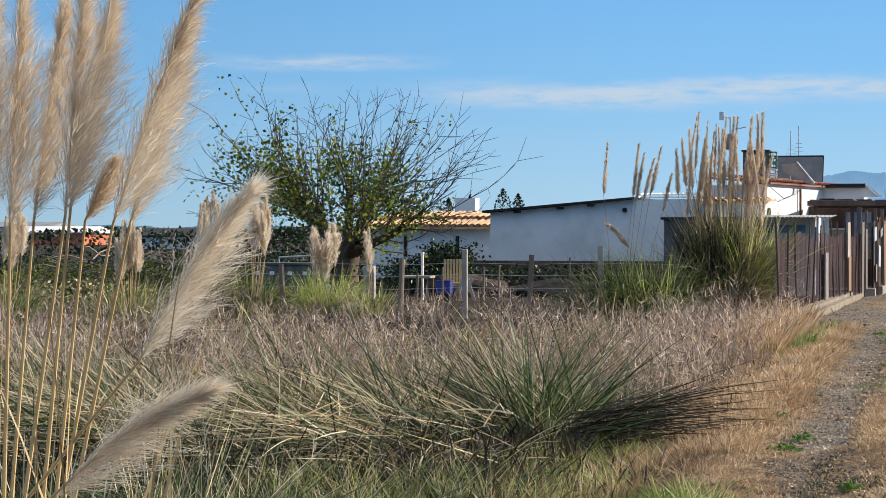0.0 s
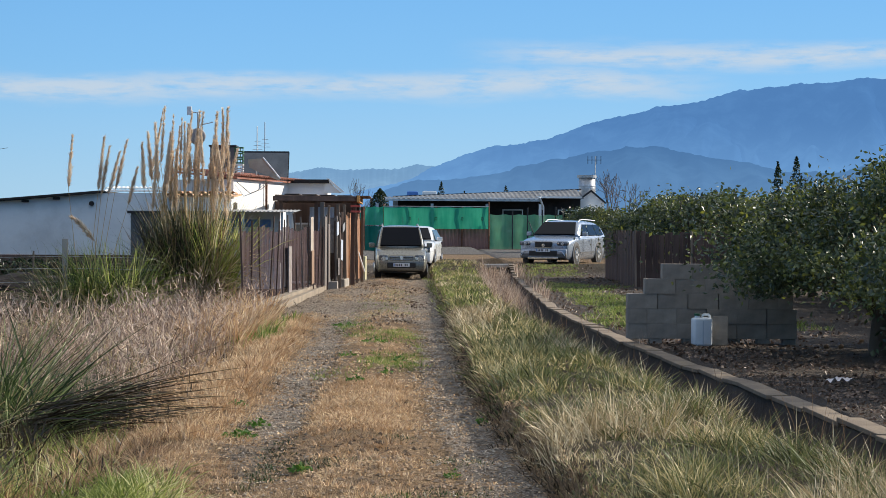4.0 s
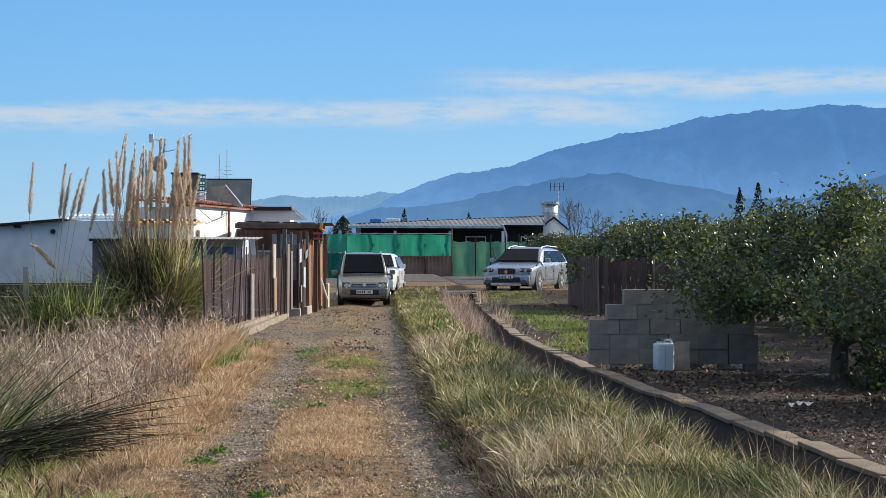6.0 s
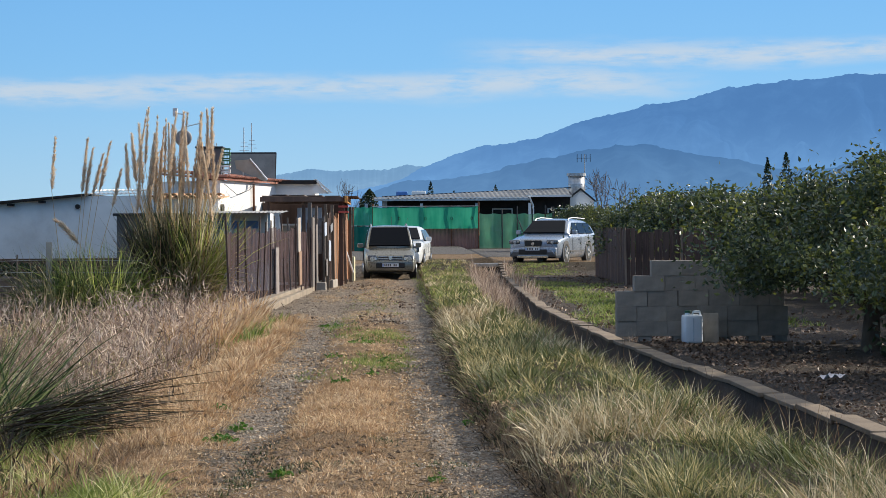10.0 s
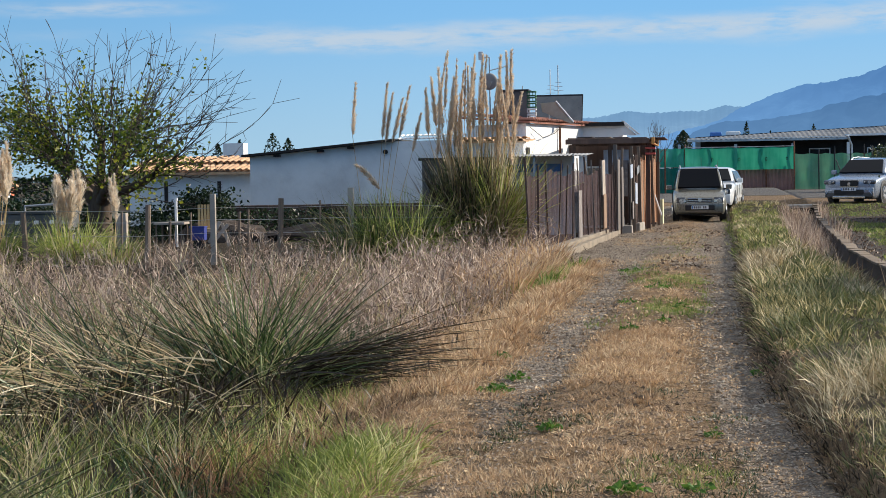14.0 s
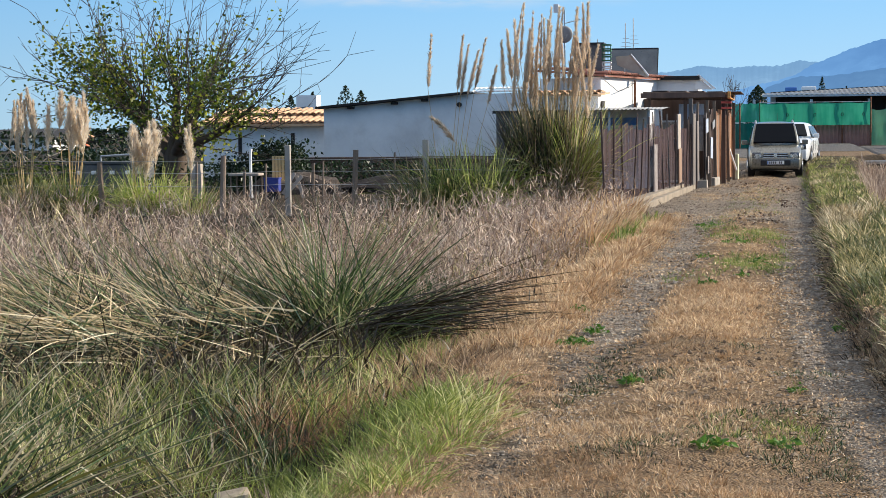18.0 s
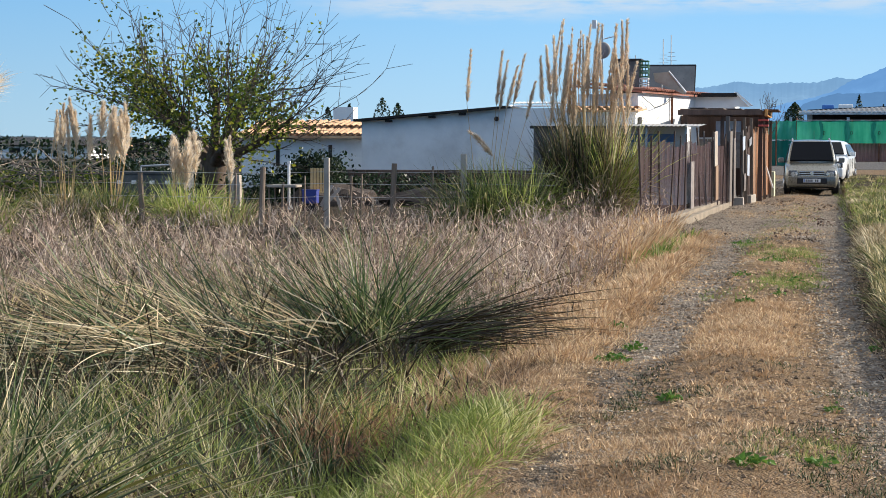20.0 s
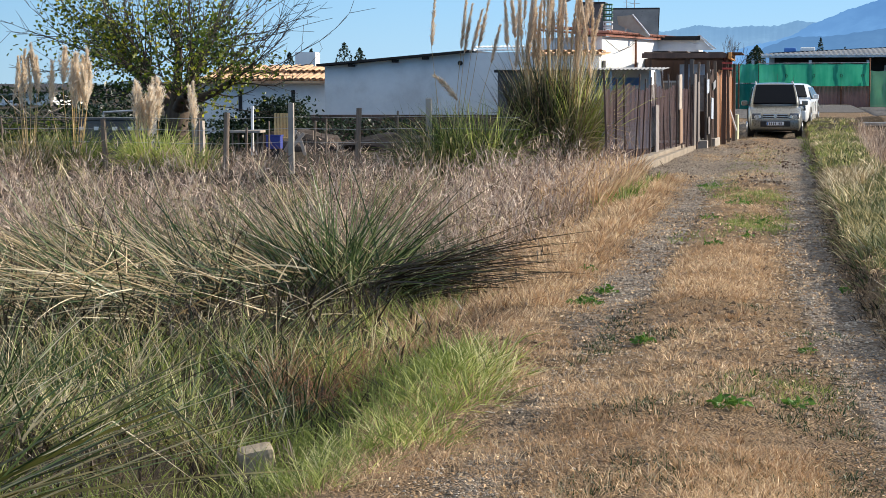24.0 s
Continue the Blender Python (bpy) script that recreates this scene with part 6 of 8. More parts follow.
lean_to()
# Added box; its dark grey stands for a building wall in shade.
shed = thing("shaded_wall_box", "low box behind the pampas grass, dark grey for a wall in shade", "shed", (-5.8, 49.0, 0))
part("wall", box(bmesh.new(), (-1.0, 0, 0), (0.85, 1.6, 1.95), 0.02), M_SOOT, shed)
part("roof", box(bmesh.new(), (-1.08, -0.1, 1.95), (0.93, 1.7, 2.02), 0.01), M_BLACK, shed)

# chimney stack and crates on the roof
ch = thing("roof_tank", "dark grey sheet-metal tank cabinet on the roof", "tank", (-5.15, 57.0, 3.0))
part("body", box(bmesh.new(), (-0.42, 0, 0), (0.32, 0.9, 1.0), 0.02), M_SOOT, ch)
part("cap", box(bmesh.new(), (-0.46, -0.04, 1.0), (0.36, 0.94, 1.05), 0.008), M_BLACK, ch)
part("base", box(bmesh.new(), (-0.5, -0.1, -0.15), (0.4, 1.0, 0.0), 0.01), M_CONC, ch)
cr = thing("crate_stack", "stack of white and green plastic crates on the roof", "crate", (-4.72, 57.0, 3.0))
for i in range(6):
    z = i * 0.17
    bm = boxes(((-0.13, 0, z), (0.13, 0.4, z + 0.03)), ((-0.13, 0, z + 0.11), (0.13, 0.4, z + 0.145)))
    for x in (-0.13, -0.05, 0.04, 0.115):
        box(bm, (x, 0.0, z), (x + 0.02, 0.03, z + 0.13))
    part("crate", bm, surface("crate_plastic%d" % i, rgb(40, 92, 60) if i > 2 else rgb(206, 208, 204), rgb(64, 120, 84) if i > 2 else rgb(226, 226, 222), 4.0, 0.6, bump=0.05), cr)

sp = thing("solar_collector", "large grey solar panel tilted on the roof", "solar panel", (-4.15, 59.6, 3.05))
part("panel", prism(bmesh.new(), [(0, 0.0), (0.04, -0.02), (0.66, 0.9), (0.62, 0.93)], 0, -0.72, 0.72), M_PANELDARK, sp)
part("frame_edge", boxes(((-0.74, 0.6, 0.9), (0.74, 0.68, 0.95))), M_BLACK, sp)
part("frame_edge", prism(bmesh.new(), [(0, -0.03), (0.04, -0.05), (0.69, 0.91), (0.65, 0.94)], 0, 0.72, 0.75), M_BLACK, sp)
for x in (-0.6, 0.6):
    part("leg", rods(((x, 0.6, 0.85), (x, 0.9, -0.05), 0.025)), M_STEEL, sp)
hp = thing("water_heater_panel", "pale tilted solar water heater seen from its back", "solar panel", (-3.95, 57.6, 3.1), 0)
bm = bmesh.new()
prism(bm, [(-0.55, 0.55), (-0.1, 0.58), (0.42, -0.05), (0.36, -0.08), (-0.5, 0.3)], 1, 0.0, 0.06)
part("panel", bm, surface("beige_panel_back", rgb(150, 140, 128), rgb(180, 170, 156), 2.0, 0.7, bump=0.1), hp)
part("edge_rail", rods(((-0.1, -0.02, 0.6), (0.42, -0.02, -0.03), 0.03)), M_STEEL, hp)
part("strut", rods(((-0.3, 0.1, -0.1), (-0.3, 0.1, 0.45), 0.02)), M_STEEL, hp)

mast = thing("antenna_mast", "roof mast with satellite dish and radio antenna", "antenna", (-6.0, 57.6, 2.7))
part("pole", rods(((0, 0, 0), (0, 0, 2.35), 0.022)), M_STEEL, mast)
bm = bmesh.new()
bmesh.ops.create_uvsphere(bm, u_segments=18, v_segments=9, radius=0.26)
bmesh.ops.transform(bm, matrix=pose(0.0, -0.1, 1.62, -75, 0, 20) @ Matrix.Diagonal((1, 1, 0.22, 1)), verts=bm.verts)
part("dish", bm, surface("grey_dish", rgb(120, 120, 120), rgb(146, 144, 142), 3.0, 0.6, bump=0.05), mast, "grey satellite dish", True)
part("feed_arm", rods(((0, -0.1, 1.45), (0.12, -0.45, 1.6), 0.012)), M_STEEL, mast)
part("panel_antenna", box(bmesh.new(), (-0.32, -0.06, 2.27), (-0.18, 0.04, 2.52), 0.012), surface("pale_plastic_box", rgb(196, 198, 200), rgb(214, 216, 218), 4.0, 0.5, bump=0.02), mast)
part("bracket", rods(((-0.2, 0, 2.36), (0.0, 0, 2.33), 0.015)), M_STEEL, mast)
part("yagi_arm", rods(((0.0, 0, 1.95), (0.46, 0.05, 2.06), 0.012)), M_STEEL, mast)
for i in range(6):
    s = 0.08 + i * 0.07
    part("yagi_element", rods(((s, -0.15, 1.97 + s * 0.24), (s, 0.25, 1.97 + s * 0.24), 0.006), n=5), M_STEEL, mast)
for nm, x, y, z, h in (("tv_antenna", -4.42, 60.3, 2.98, 1.8), ("tv_antenna", -4.2, 60.6, 2.98, 1.95), ("tv_antenna", -5.25, 60, 2.98, 1.3)):
    a = thing(nm, "thin metal television antenna on a roof", "antenna", (x, y, z))
    part("pole", rods(((0, 0, 0), (0, 0, h), 0.014), n=6), M_STEEL, a)
    for i in range(3):
        part("element", rods(((-0.14 + 0.03 * i, 0, h * 0.6 + i * 0.12), (0.16 - 0.03 * i, 0.05, h * 0.6 + i * 0.12), 0.007), n=5), M_STEEL, a)

# stones, pots and blocks at the end of the fence
for i, (x, y, sx, sy, sz, mat, nm, lab, cat) in enumerate((
        (-1.83, 50.3, 0.55, 0.25, 0.2, M_CONC, "concrete_lump", "broken piece of pale concrete by the fence", "rubble"),
        (-1.55, 52.6, 0.35, 1.3, 0.22, M_CONC, "concrete_beam", "short concrete beam lying on the lane edge", "kerb"),
        (-1.95, 52.9, 0.8, 0.3, 0.10, M_BOARDGREY, "plank_bridge", "grey plank laid over a gap by the fence", "plank"),
        (-1.6, 57.2, 0.5, 0.4, 0.2, M_BOARDGREY, "low_step", "grey wooden step beside the fence", "step"),
        (-1.05, 59.6, 0.16, 0.35, 0.75, surface("cream_paint", rgb(196, 190, 150), rgb(214, 208, 172), 3.0, 0.7, bump=0.1), "cream_post", "cream painted gate post stub", "post"),
        (-1.42, 59.4, 0.3, 0.3, 0.3, M_BLACK, "plant_pot", "black plastic plant pot", "pot"))):
    bm = box(bmesh.new(), (-sx / 2, -sy / 2, -0.03), (sx / 2, sy / 2, sz), 0.02)
    ob = tagged(part(nm, bm, mat), lab, cat)
    ob.matrix_basis = pose(x, y, float(ground_z(x, y)), 0, 0, -4)

# ---------------------------------------------------------------- field fence, low masonry wall, tiled house
def low_wall():
    g = thing("brown_garden_wall", "low dark brown masonry wall before the white building", "wall", kind="structure")
    part("core", boxes(((-13.0, 52.1, 0.0), (-6.6, 52.3, 0.84))), M_OLDBRICK, g)
    bm = box(bmesh.new(), (0, 0, 0), (0.38, 0.06, 0.075), 0.008)
    me = bpy.data.meshes.new("brick")
    bm.to_mesh(me)
    bm.free()
    me.materials.append(M_OLDBRICK)
    rr = random.Random(8)
    for r in range(9):
        x = -13.0 - rr.uniform(0, 0.2)
        while x < -6.8:
            put("brick", me, g).matrix_basis = pose(x, 52.05 + rr.uniform(-0.02, 0.02), 0.04 + r * 0.09, 0, 0, 0)
            x += 0.4
    return g


low_wall()
for x, y, top, kind in ((-10.04, 35.6, 1.12, "w"), (-8.83, 35.9, 1.3, "c"), (-7.6, 36.0, 1.2, "w"), (-6.2, 35.9, 1.38, "c"), (-9.4, 36.4, 0.95, "s"), (-8.2, 36.0, 1.0, "s"), (-6.85, 36.1, 1.15, "s"), (-12.6, 36.2, 1.0, "w"), (-14.8, 36.5, 1.0, "s")):
    z0 = float(ground_z(x, y))
    p = thing("field_fence_post", {"w": "dark weathered wooden fence post in dry grass", "c": "pale concrete fence post in dry grass", "s": "thin wooden stake in dry grass"}[kind], "fence post", (x, y, z0), group="field fence posts")
    bm = bmesh.new()
    r = {"w": 0.06, "c": 0.05, "s": 0.02}[kind]
    if kind == "c":
        box(bm, (-r, -r, -0.2), (r, r, top - z0), 0.01)
    else:
        rod(bm, (0, 0, -0.2), (random.Random(x).uniform(-0.06, 0.06), 0, top - z0), r, r * 0.85, 9)
    part("shaft", bm, M_CONC if kind == "c" else M_WOOD, p)
fence_wires = thing("field_fence_wire", "thin galvanised fence wires between posts", "wire")
for z in (0.55, 0.8, 1.02):
    fw = wire_run(bmesh.new(), [(-14.8, 36.5, z), (-12.6, 36.2, z), (-10.04, 35.6, z - 0.02), (-8.83, 35.9, z + 0.02), (-7.6, 36.0, z), (-6.2, 35.9, z + 0.03), (-4.5, 36.0, z)], 0.004)
    part("strand", fw, M_STEEL, fence_wires)


def tiled_house():
    g = thing("tiled_house", "low white house with a pale clay tile roof", "house")
    part("wall", boxes(((-18.6, 62.4, 0.0), (-13.6, 68.0, 1.85))), M_WHITE, g)
    bm = prism(bmesh.new(), [(62.0, 1.8), (65.2, 2.3), (68.4, 1.8), (68.4, 1.72), (62.0, 1.72)], 0, -18.8, -13.5)
    part("roof", bm, M_TILE, g)
    tile_row(g, -18.6, -13.5, 62.0, 1.82, 3.2, 0.5, M_TILE)
    for x in (-15.6, -17.4):
        part("window", boxes(((x, 62.37, 0.8), (x + 0.12, 62.4, 1.5))), M_DARK, g)


tiled_house()

# ---------------------------------------------------------------- crossing: green netting and house behind
M_GNET = net_material("green_shade_net", rgb(40, 142, 112), rgb(70, 172, 138), 0.12)
M_GNETDARK = net_material("dark_green_shade_net", rgb(22, 92, 82), rgb(36, 116, 102), 0.1)
M_GNETPALE = net_material("pale_green_shade_net", rgb(96, 160, 122), rgb(130, 184, 146), 0.4)


def cloth(name, x0, x1, z0, z1, y0, y1, mat, parent, seed, n=28, sag=0.06):
    rr = random.Random(seed)
    vs, fs = [], []
    m = 8
    for i in range(n + 1):
        s = i / n
        for j in range(m + 1):
            u = j / m
            dz = -sag * abs(math.sin(s * math.pi * 5)) * u if u > 0.9 else 0
            vs.append((x0 + (x1 - x0) * s, y0 + (y1 - y0) * s + 0.05 * math.sin(s * 21 + seed) * math.sin(u * 3.1) + rr.uniform(-0.012, 0.012), z0 + (z1 - z0) * u + dz))
    for i in range(n):
        for j in range(m):
            a = i * (m + 1) + j
            fs.append((a, a + m + 1, a + m + 2, a + 1))
    return sheet(name, vs, fs, mat, parent, True)


M_ROOFFAR = surface("weathered_sheet_roof", rgb(84, 88, 92), rgb(122, 124, 126), 1.0, 0.8, bump=0.1, dirt=rgb(76, 76, 76))


def net_fence():
    g = thing("green_net_fence", "green shade-netting fence above brown corrugated sheeting", "fence")
    corrugated("sheet_panel", -0.7, 4.62, 0.42, 1.62, M_CORRBROWN, g, 0.2, 0.03, 97.9)
    cloth("netting", -0.72, 4.62, 1.58, 2.72, 97.7, 97.7, M_GNET, g, 3)
    cloth("netting", -2.9, -0.75, 0.45, 1.75, 96.4, 97.6, M_GNETDARK, g, 5)
    cloth("netting", -2.9, -0.75, 1.76, 2.72, 96.4, 97.6, M_GNET, g, 6)
    cloth("netting", 4.7, 8.6, 0.5, 2.36, 98.2, 99.6, M_GNETPALE, g, 7)
    for x, y, h in ((-0.72, 97.8, 2.85), (4.66, 97.8, 2.95), (0.62, 97.8, 2.75), (1.95, 97.8, 2.75), (3.28, 97.8, 2.75), (-2.6, 96.3, 2.75), (-1.7, 96.9, 2.7)):
        part("post", rods(((x, y, 0.3), (x, y, h), 0.04)), M_RUST, g)
    for x, y, h in ((5.9, 98.5, 2.55), (6.7, 98.8, 2.7), (7.5, 99.1, 2.6), (8.2, 99.4, 2.75), (8.6, 99.6, 2.7)):
        part("post", rods(((x, y, 0.3), (x, y, h), 0.03)), M_BLACK, g)
    part("brace", rods(((6.75, 98.6, 2.0), (7.3, 98.2, 0.5), 0.025)), M_BLACK, g)
    part("top_rail", rods(((-0.75, 97.75, 2.72), (4.66, 97.75, 2.72), 0.02)), M_STEEL, g)
    for x in (0.62, 1.95, 3.28, 4.3):
        bm = bmesh.new()
        for i in range(10):
            a0, a1 = i * 0.628, (i + 1) * 0.628
            rod(bm, (x + 0.05 * math.cos(a0), 97.6, 2.1 + 0.08 * math.sin(a0)), (x + 0.05 * math.cos(a1), 97.6, 2.1 + 0.08 * math.sin(a1)), 0.012, n=5)
        part("rope_loop", bm, M_BLACK, g)


net_fence()


def roof_slab(g, x0, x1, y0):
    """Rippled sheeting whose back edge climbs towards the gable."""
    n, m = int((x1 - x0) / 0.07), 6
    vs, fs = [], []
    for i in range(n + 1):
        x = x0 + (x1 - x0) * i / n
        for j in range(m + 1):
            y = y0 + (116.95 - y0) * j / m
            s = (y - 111.6) / 5.35
            vs.append((x, y, 3.33 + s * (0.2 + 0.046 * (x + 0.2)) + 0.022 * math.sin(x * 22.4)))
    for i in range(n):
        for j in range(m):
            a = i * (m + 1) + j
            fs.append((a, a + m + 1, a + m + 2, a + 1))
    return sheet("roof_sheet", vs, fs, M_ROOFFAR, g, True)


def far_house():
    g = thing("low_house", "long low house with a grey corrugated roof behind netting", "house")
    part("wall", boxes(((-0.3, 114.5, 0.3), (11.3, 120.0, 3.3))), M_WHITE, g)
    # Near-black sheet before the white wall paints the shade under the veranda.
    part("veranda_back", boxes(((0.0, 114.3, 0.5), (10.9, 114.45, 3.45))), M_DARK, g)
    roof_slab(g, -0.75, 8.2, 111.6)
    roof_slab(g, 8.2, 10.9, 113.1)
    part("gutter", boxes(((8.2, 113.0, 3.42), (10.95, 113.12, 3.53))), M_WHITE, g)
    part("verge_board", prism(bmesh.new(), [(113.0, 3.4), (117.0, 3.84), (117.0, 3.98), (113.0, 3.55)], 0, 10.88, 10.96), M_BLACK, g)
    part("gutter", boxes(((-0.75, 111.5, 3.2), (8.25, 111.62, 3.32))), M_STEEL, g)
    part("ridge", prism(bmesh.new(), [(-0.3, 3.5), (11.2, 4.0), (11.2, 4.07), (-0.3, 3.57)], 1, 116.9, 117.0), M_BLACK, g)
    part("gable", prism(bmesh.new(), [(10.97, 0.3), (12.5, 0.3), (12.5, 3.2), (11.7, 3.85), (10.97, 3.3)], 1, 116.0, 120.0), M_WHITE, g)
    part("gable_trim", prism(bmesh.new(), [(10.9, 3.27), (11.7, 3.86), (12.6, 3.12), (12.6, 3.24), (11.7, 4.0), (10.9, 3.4)], 1, 115.85, 116.0), M_BLACK, g)
    for x in (-1.2, 2.0, 5.2, 8.3):
        part("veranda_post", boxes(((x - 0.08, 111.7, 0.4), (x + 0.08, 111.86, 3.05))), M_WHITE if x > 8 else M_STEEL, g)
    part("chimney", rods(((11.6, 117.6, 3.4), (11.6, 117.6, 4.78), 0.5), n=20), M_STEEL, g, "galvanised metal chimney drum", True)
    part("chimney_cap", rods(((11.6, 117.6, 4.76), (11.6, 117.6, 4.92), 0.6), n=20), M_STEEL, g)
    part("chimney_band", rods(((11.6, 117.6, 4.2), (11.6, 117.6, 4.26), 0.515), n=20), M_STEEL, g)
    part("downpipe", rods(((8.35, 112.9, 3.45), (8.6, 113.2, 2.9), 0.06), ((8.6, 113.2, 2.9), (8.6, 113.2, 1.0), 0.06)), M_WHITE, g)
    part("roof_seam", boxes(((-0.7, 111.55, 3.36), (8.2, 111.6, 3.4))), M_WHITE, g)
    for x in (2.6, 6.3, 9.6):
        part("window", boxes(((x, 114.26, 1.5), (x + 1.1, 114.3, 2.7))), M_GLASS, g)
        part("window_frame", boxes(((x - 0.06, 114.2, 1.44), (x + 1.16, 114.26, 1.5)), ((x - 0.06, 114.2, 2.7), (x + 1.16, 114.26, 2.76)), ((x - 0.06, 114.2, 1.5), (x, 114.26, 2.7)), ((x + 1.1, 114.2, 1.5), (x + 1.16, 114.26, 2.7))), M_WHITE, g)


far_house()


def culvert():
    g = thing("culvert", "concrete slab bridge over the dark mouth of the ditch", "culvert", kind="structure")
    part("slab", box(bmesh.new(), (2.3, 66.4, 0.26), (4.3, 68.6, 0.36), 0.02), M_CONC, g)
    # Near-black box paints the unlit inside of the culvert.
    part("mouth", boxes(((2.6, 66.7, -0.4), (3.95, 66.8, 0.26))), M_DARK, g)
    part("cheek", boxes(((2.3, 66.45, -0.4), (2.6, 68.0, 0.26)), ((3.95, 66.45, -0.4), (4.3, 68.0, 0.26))), M_CONC, g)


culvert()
tank = thing("water_tank", "blue plastic water tank on a roof", "tank", (0.9, 117, 2.86))
part("drum", box(bmesh.new(), (-0.35, 0, 0), (0.35, 0.7, 1.0), 0.06), M_BLUE, tank)
tank2 = thing("water_tank", "white plastic water tank on a roof", "tank", (1.9, 117, 2.86))
part("drum", box(bmesh.new(), (-0.4, 0, 0), (0.45, 0.7, 1.02), 0.06), M_WHITE, tank2)
ma = thing("antenna_mast", "thin roof mast with television antenna", "antenna", (12.1, 117.5, 3.5))
part("pole", rods(((0, 0, 0), (0, 0, 2.6), 0.03), n=6), M_STEEL, ma)
for i, x in enumerate((-0.45, -0.2, 0.1, 0.35)):
    part("element", rods(((x, 0, 2.1), (x, 0, 2.6), 0.02), n=5), M_BLACK, ma)
part("boom", rods(((-0.5, 0, 2.35), (0.4, 0, 2.35), 0.015), n=5), M_BLACK, ma)


# ---------------------------------------------------------------- fence beside the orchard
def orchard_fence():
    g = thing("brown_screen_fence", "dark brown reed-screen fence with thin posts", "fence")
    rr = random.Random(21)
    def run(x0, y0, x1, y1):
        ln = math.hypot(x1 - x0, y1 - y0)
        d = 0.0
        while d < ln:
            w = rr.uniform(0.10, 0.24)
            s = d / ln
            x, y = x0 + (x1 - x0) * s, y0 + (y1 - y0) * s
            z = float(ground_z(x, y))
            ob = part("slat", box(bmesh.new(), (0, -0.015, -0.05), (w - 0.01, 0.015, 1.48 + rr.uniform(-0.08, 0.05) - z * 0.3), 0.003), M_REED if rr.random() < 0.8 else M_WOODDARK, g)
            ob.matrix_basis = pose(x, y + rr.uniform(-0.02, 0.02), z, 0, 0, math.degrees(math.atan2(y1 - y0, x1 - x0)))
            d += w
        k = max(2, int(ln / 1.1))
        for i in range(k + 1):
            s = i / k
            x, y = x0 + (x1 - x0) * s, y0 + (y1 - y0) * s
            part("post", rods(((x, y - 0.06, 0.0), (x + rr.uniform(-0.04, 0.04), y - 0.06, 1.6), 0.025)), M_WOOD, g)
    run(6.25, 50.0, 10.5, 49.2)
    run(6.25, 50.1, 6.55, 60.0)


orchard_fence()

# ---------------------------------------------------------------- parked cars
def paint(name, c1, c2, metal=0.5):
    return surface(name, c1, c2, 3.0, 0.32, metal=metal, bump=0.0, coat=0.6)


def lamp_mat():
    m, t = base_mat("headlamp_glass")
    b = nd(t, "ShaderNodeBsdfPrincipled", Base_Color=ramp(t, noise_tex(t, 22.0, 2.0), (0.3, rgb(120, 126, 132)), (0.7, rgb(232, 236, 240))), Roughness=0.08, Metallic=0.4)
    b.inputs["Coat Weight"].default_value = 1.0
    finish(t, b.outputs[0])
    return m


M_LAMP = lamp_mat()
M_LAMPHOUSE = surface("lamp_housing", rgb(58, 62, 68), rgb(96, 102, 110), 9.0, 0.2, metal=0.3, bump=0.0, coat=1.0)
M_CHROME = surface("bright_metal", rgb(196, 198, 200), rgb(220, 222, 224), 5.0, 0.2, metal=1.0, bump=0.0)
M_PLATE = surface("number_plate", rgb(214, 216, 220), rgb(230, 232, 234), 5.0, 0.5, bump=0.0)
M_PLATEMARK = surface("plate_mark", rgb(52, 54, 62), rgb(64, 66, 74), 5.0, 0.6, bump=0.0)
M_GREYPLASTIC = surface("grey_bumper_plastic", rgb(64, 66, 68), rgb(84, 86, 88), 6.0, 0.6, bump=0.05)


def loft(bm, rings, close=True):
    rows = [[bm.verts.new(p) for p in r] for r in rings]
    fs = []
    for a, b in zip(rows, rows[1:]):
        for i in range(len(a) - 1):
            fs.append(bm.faces.new((a[i], a[i + 1], b[i + 1], b[i])))
    fs.append(bm.faces.new(rows[0][::-1]))
    fs.append(bm.faces.new(rows[-1]))
    bmesh.ops.recalc_face_normals(bm, faces=fs)
    return bm


def round_off(ob):
    """Pressed sheet metal has no hard edges."""
    m = ob.modifiers.new("rounding", "SUBSURF")
    m.levels = m.render_levels = 2
    return ob


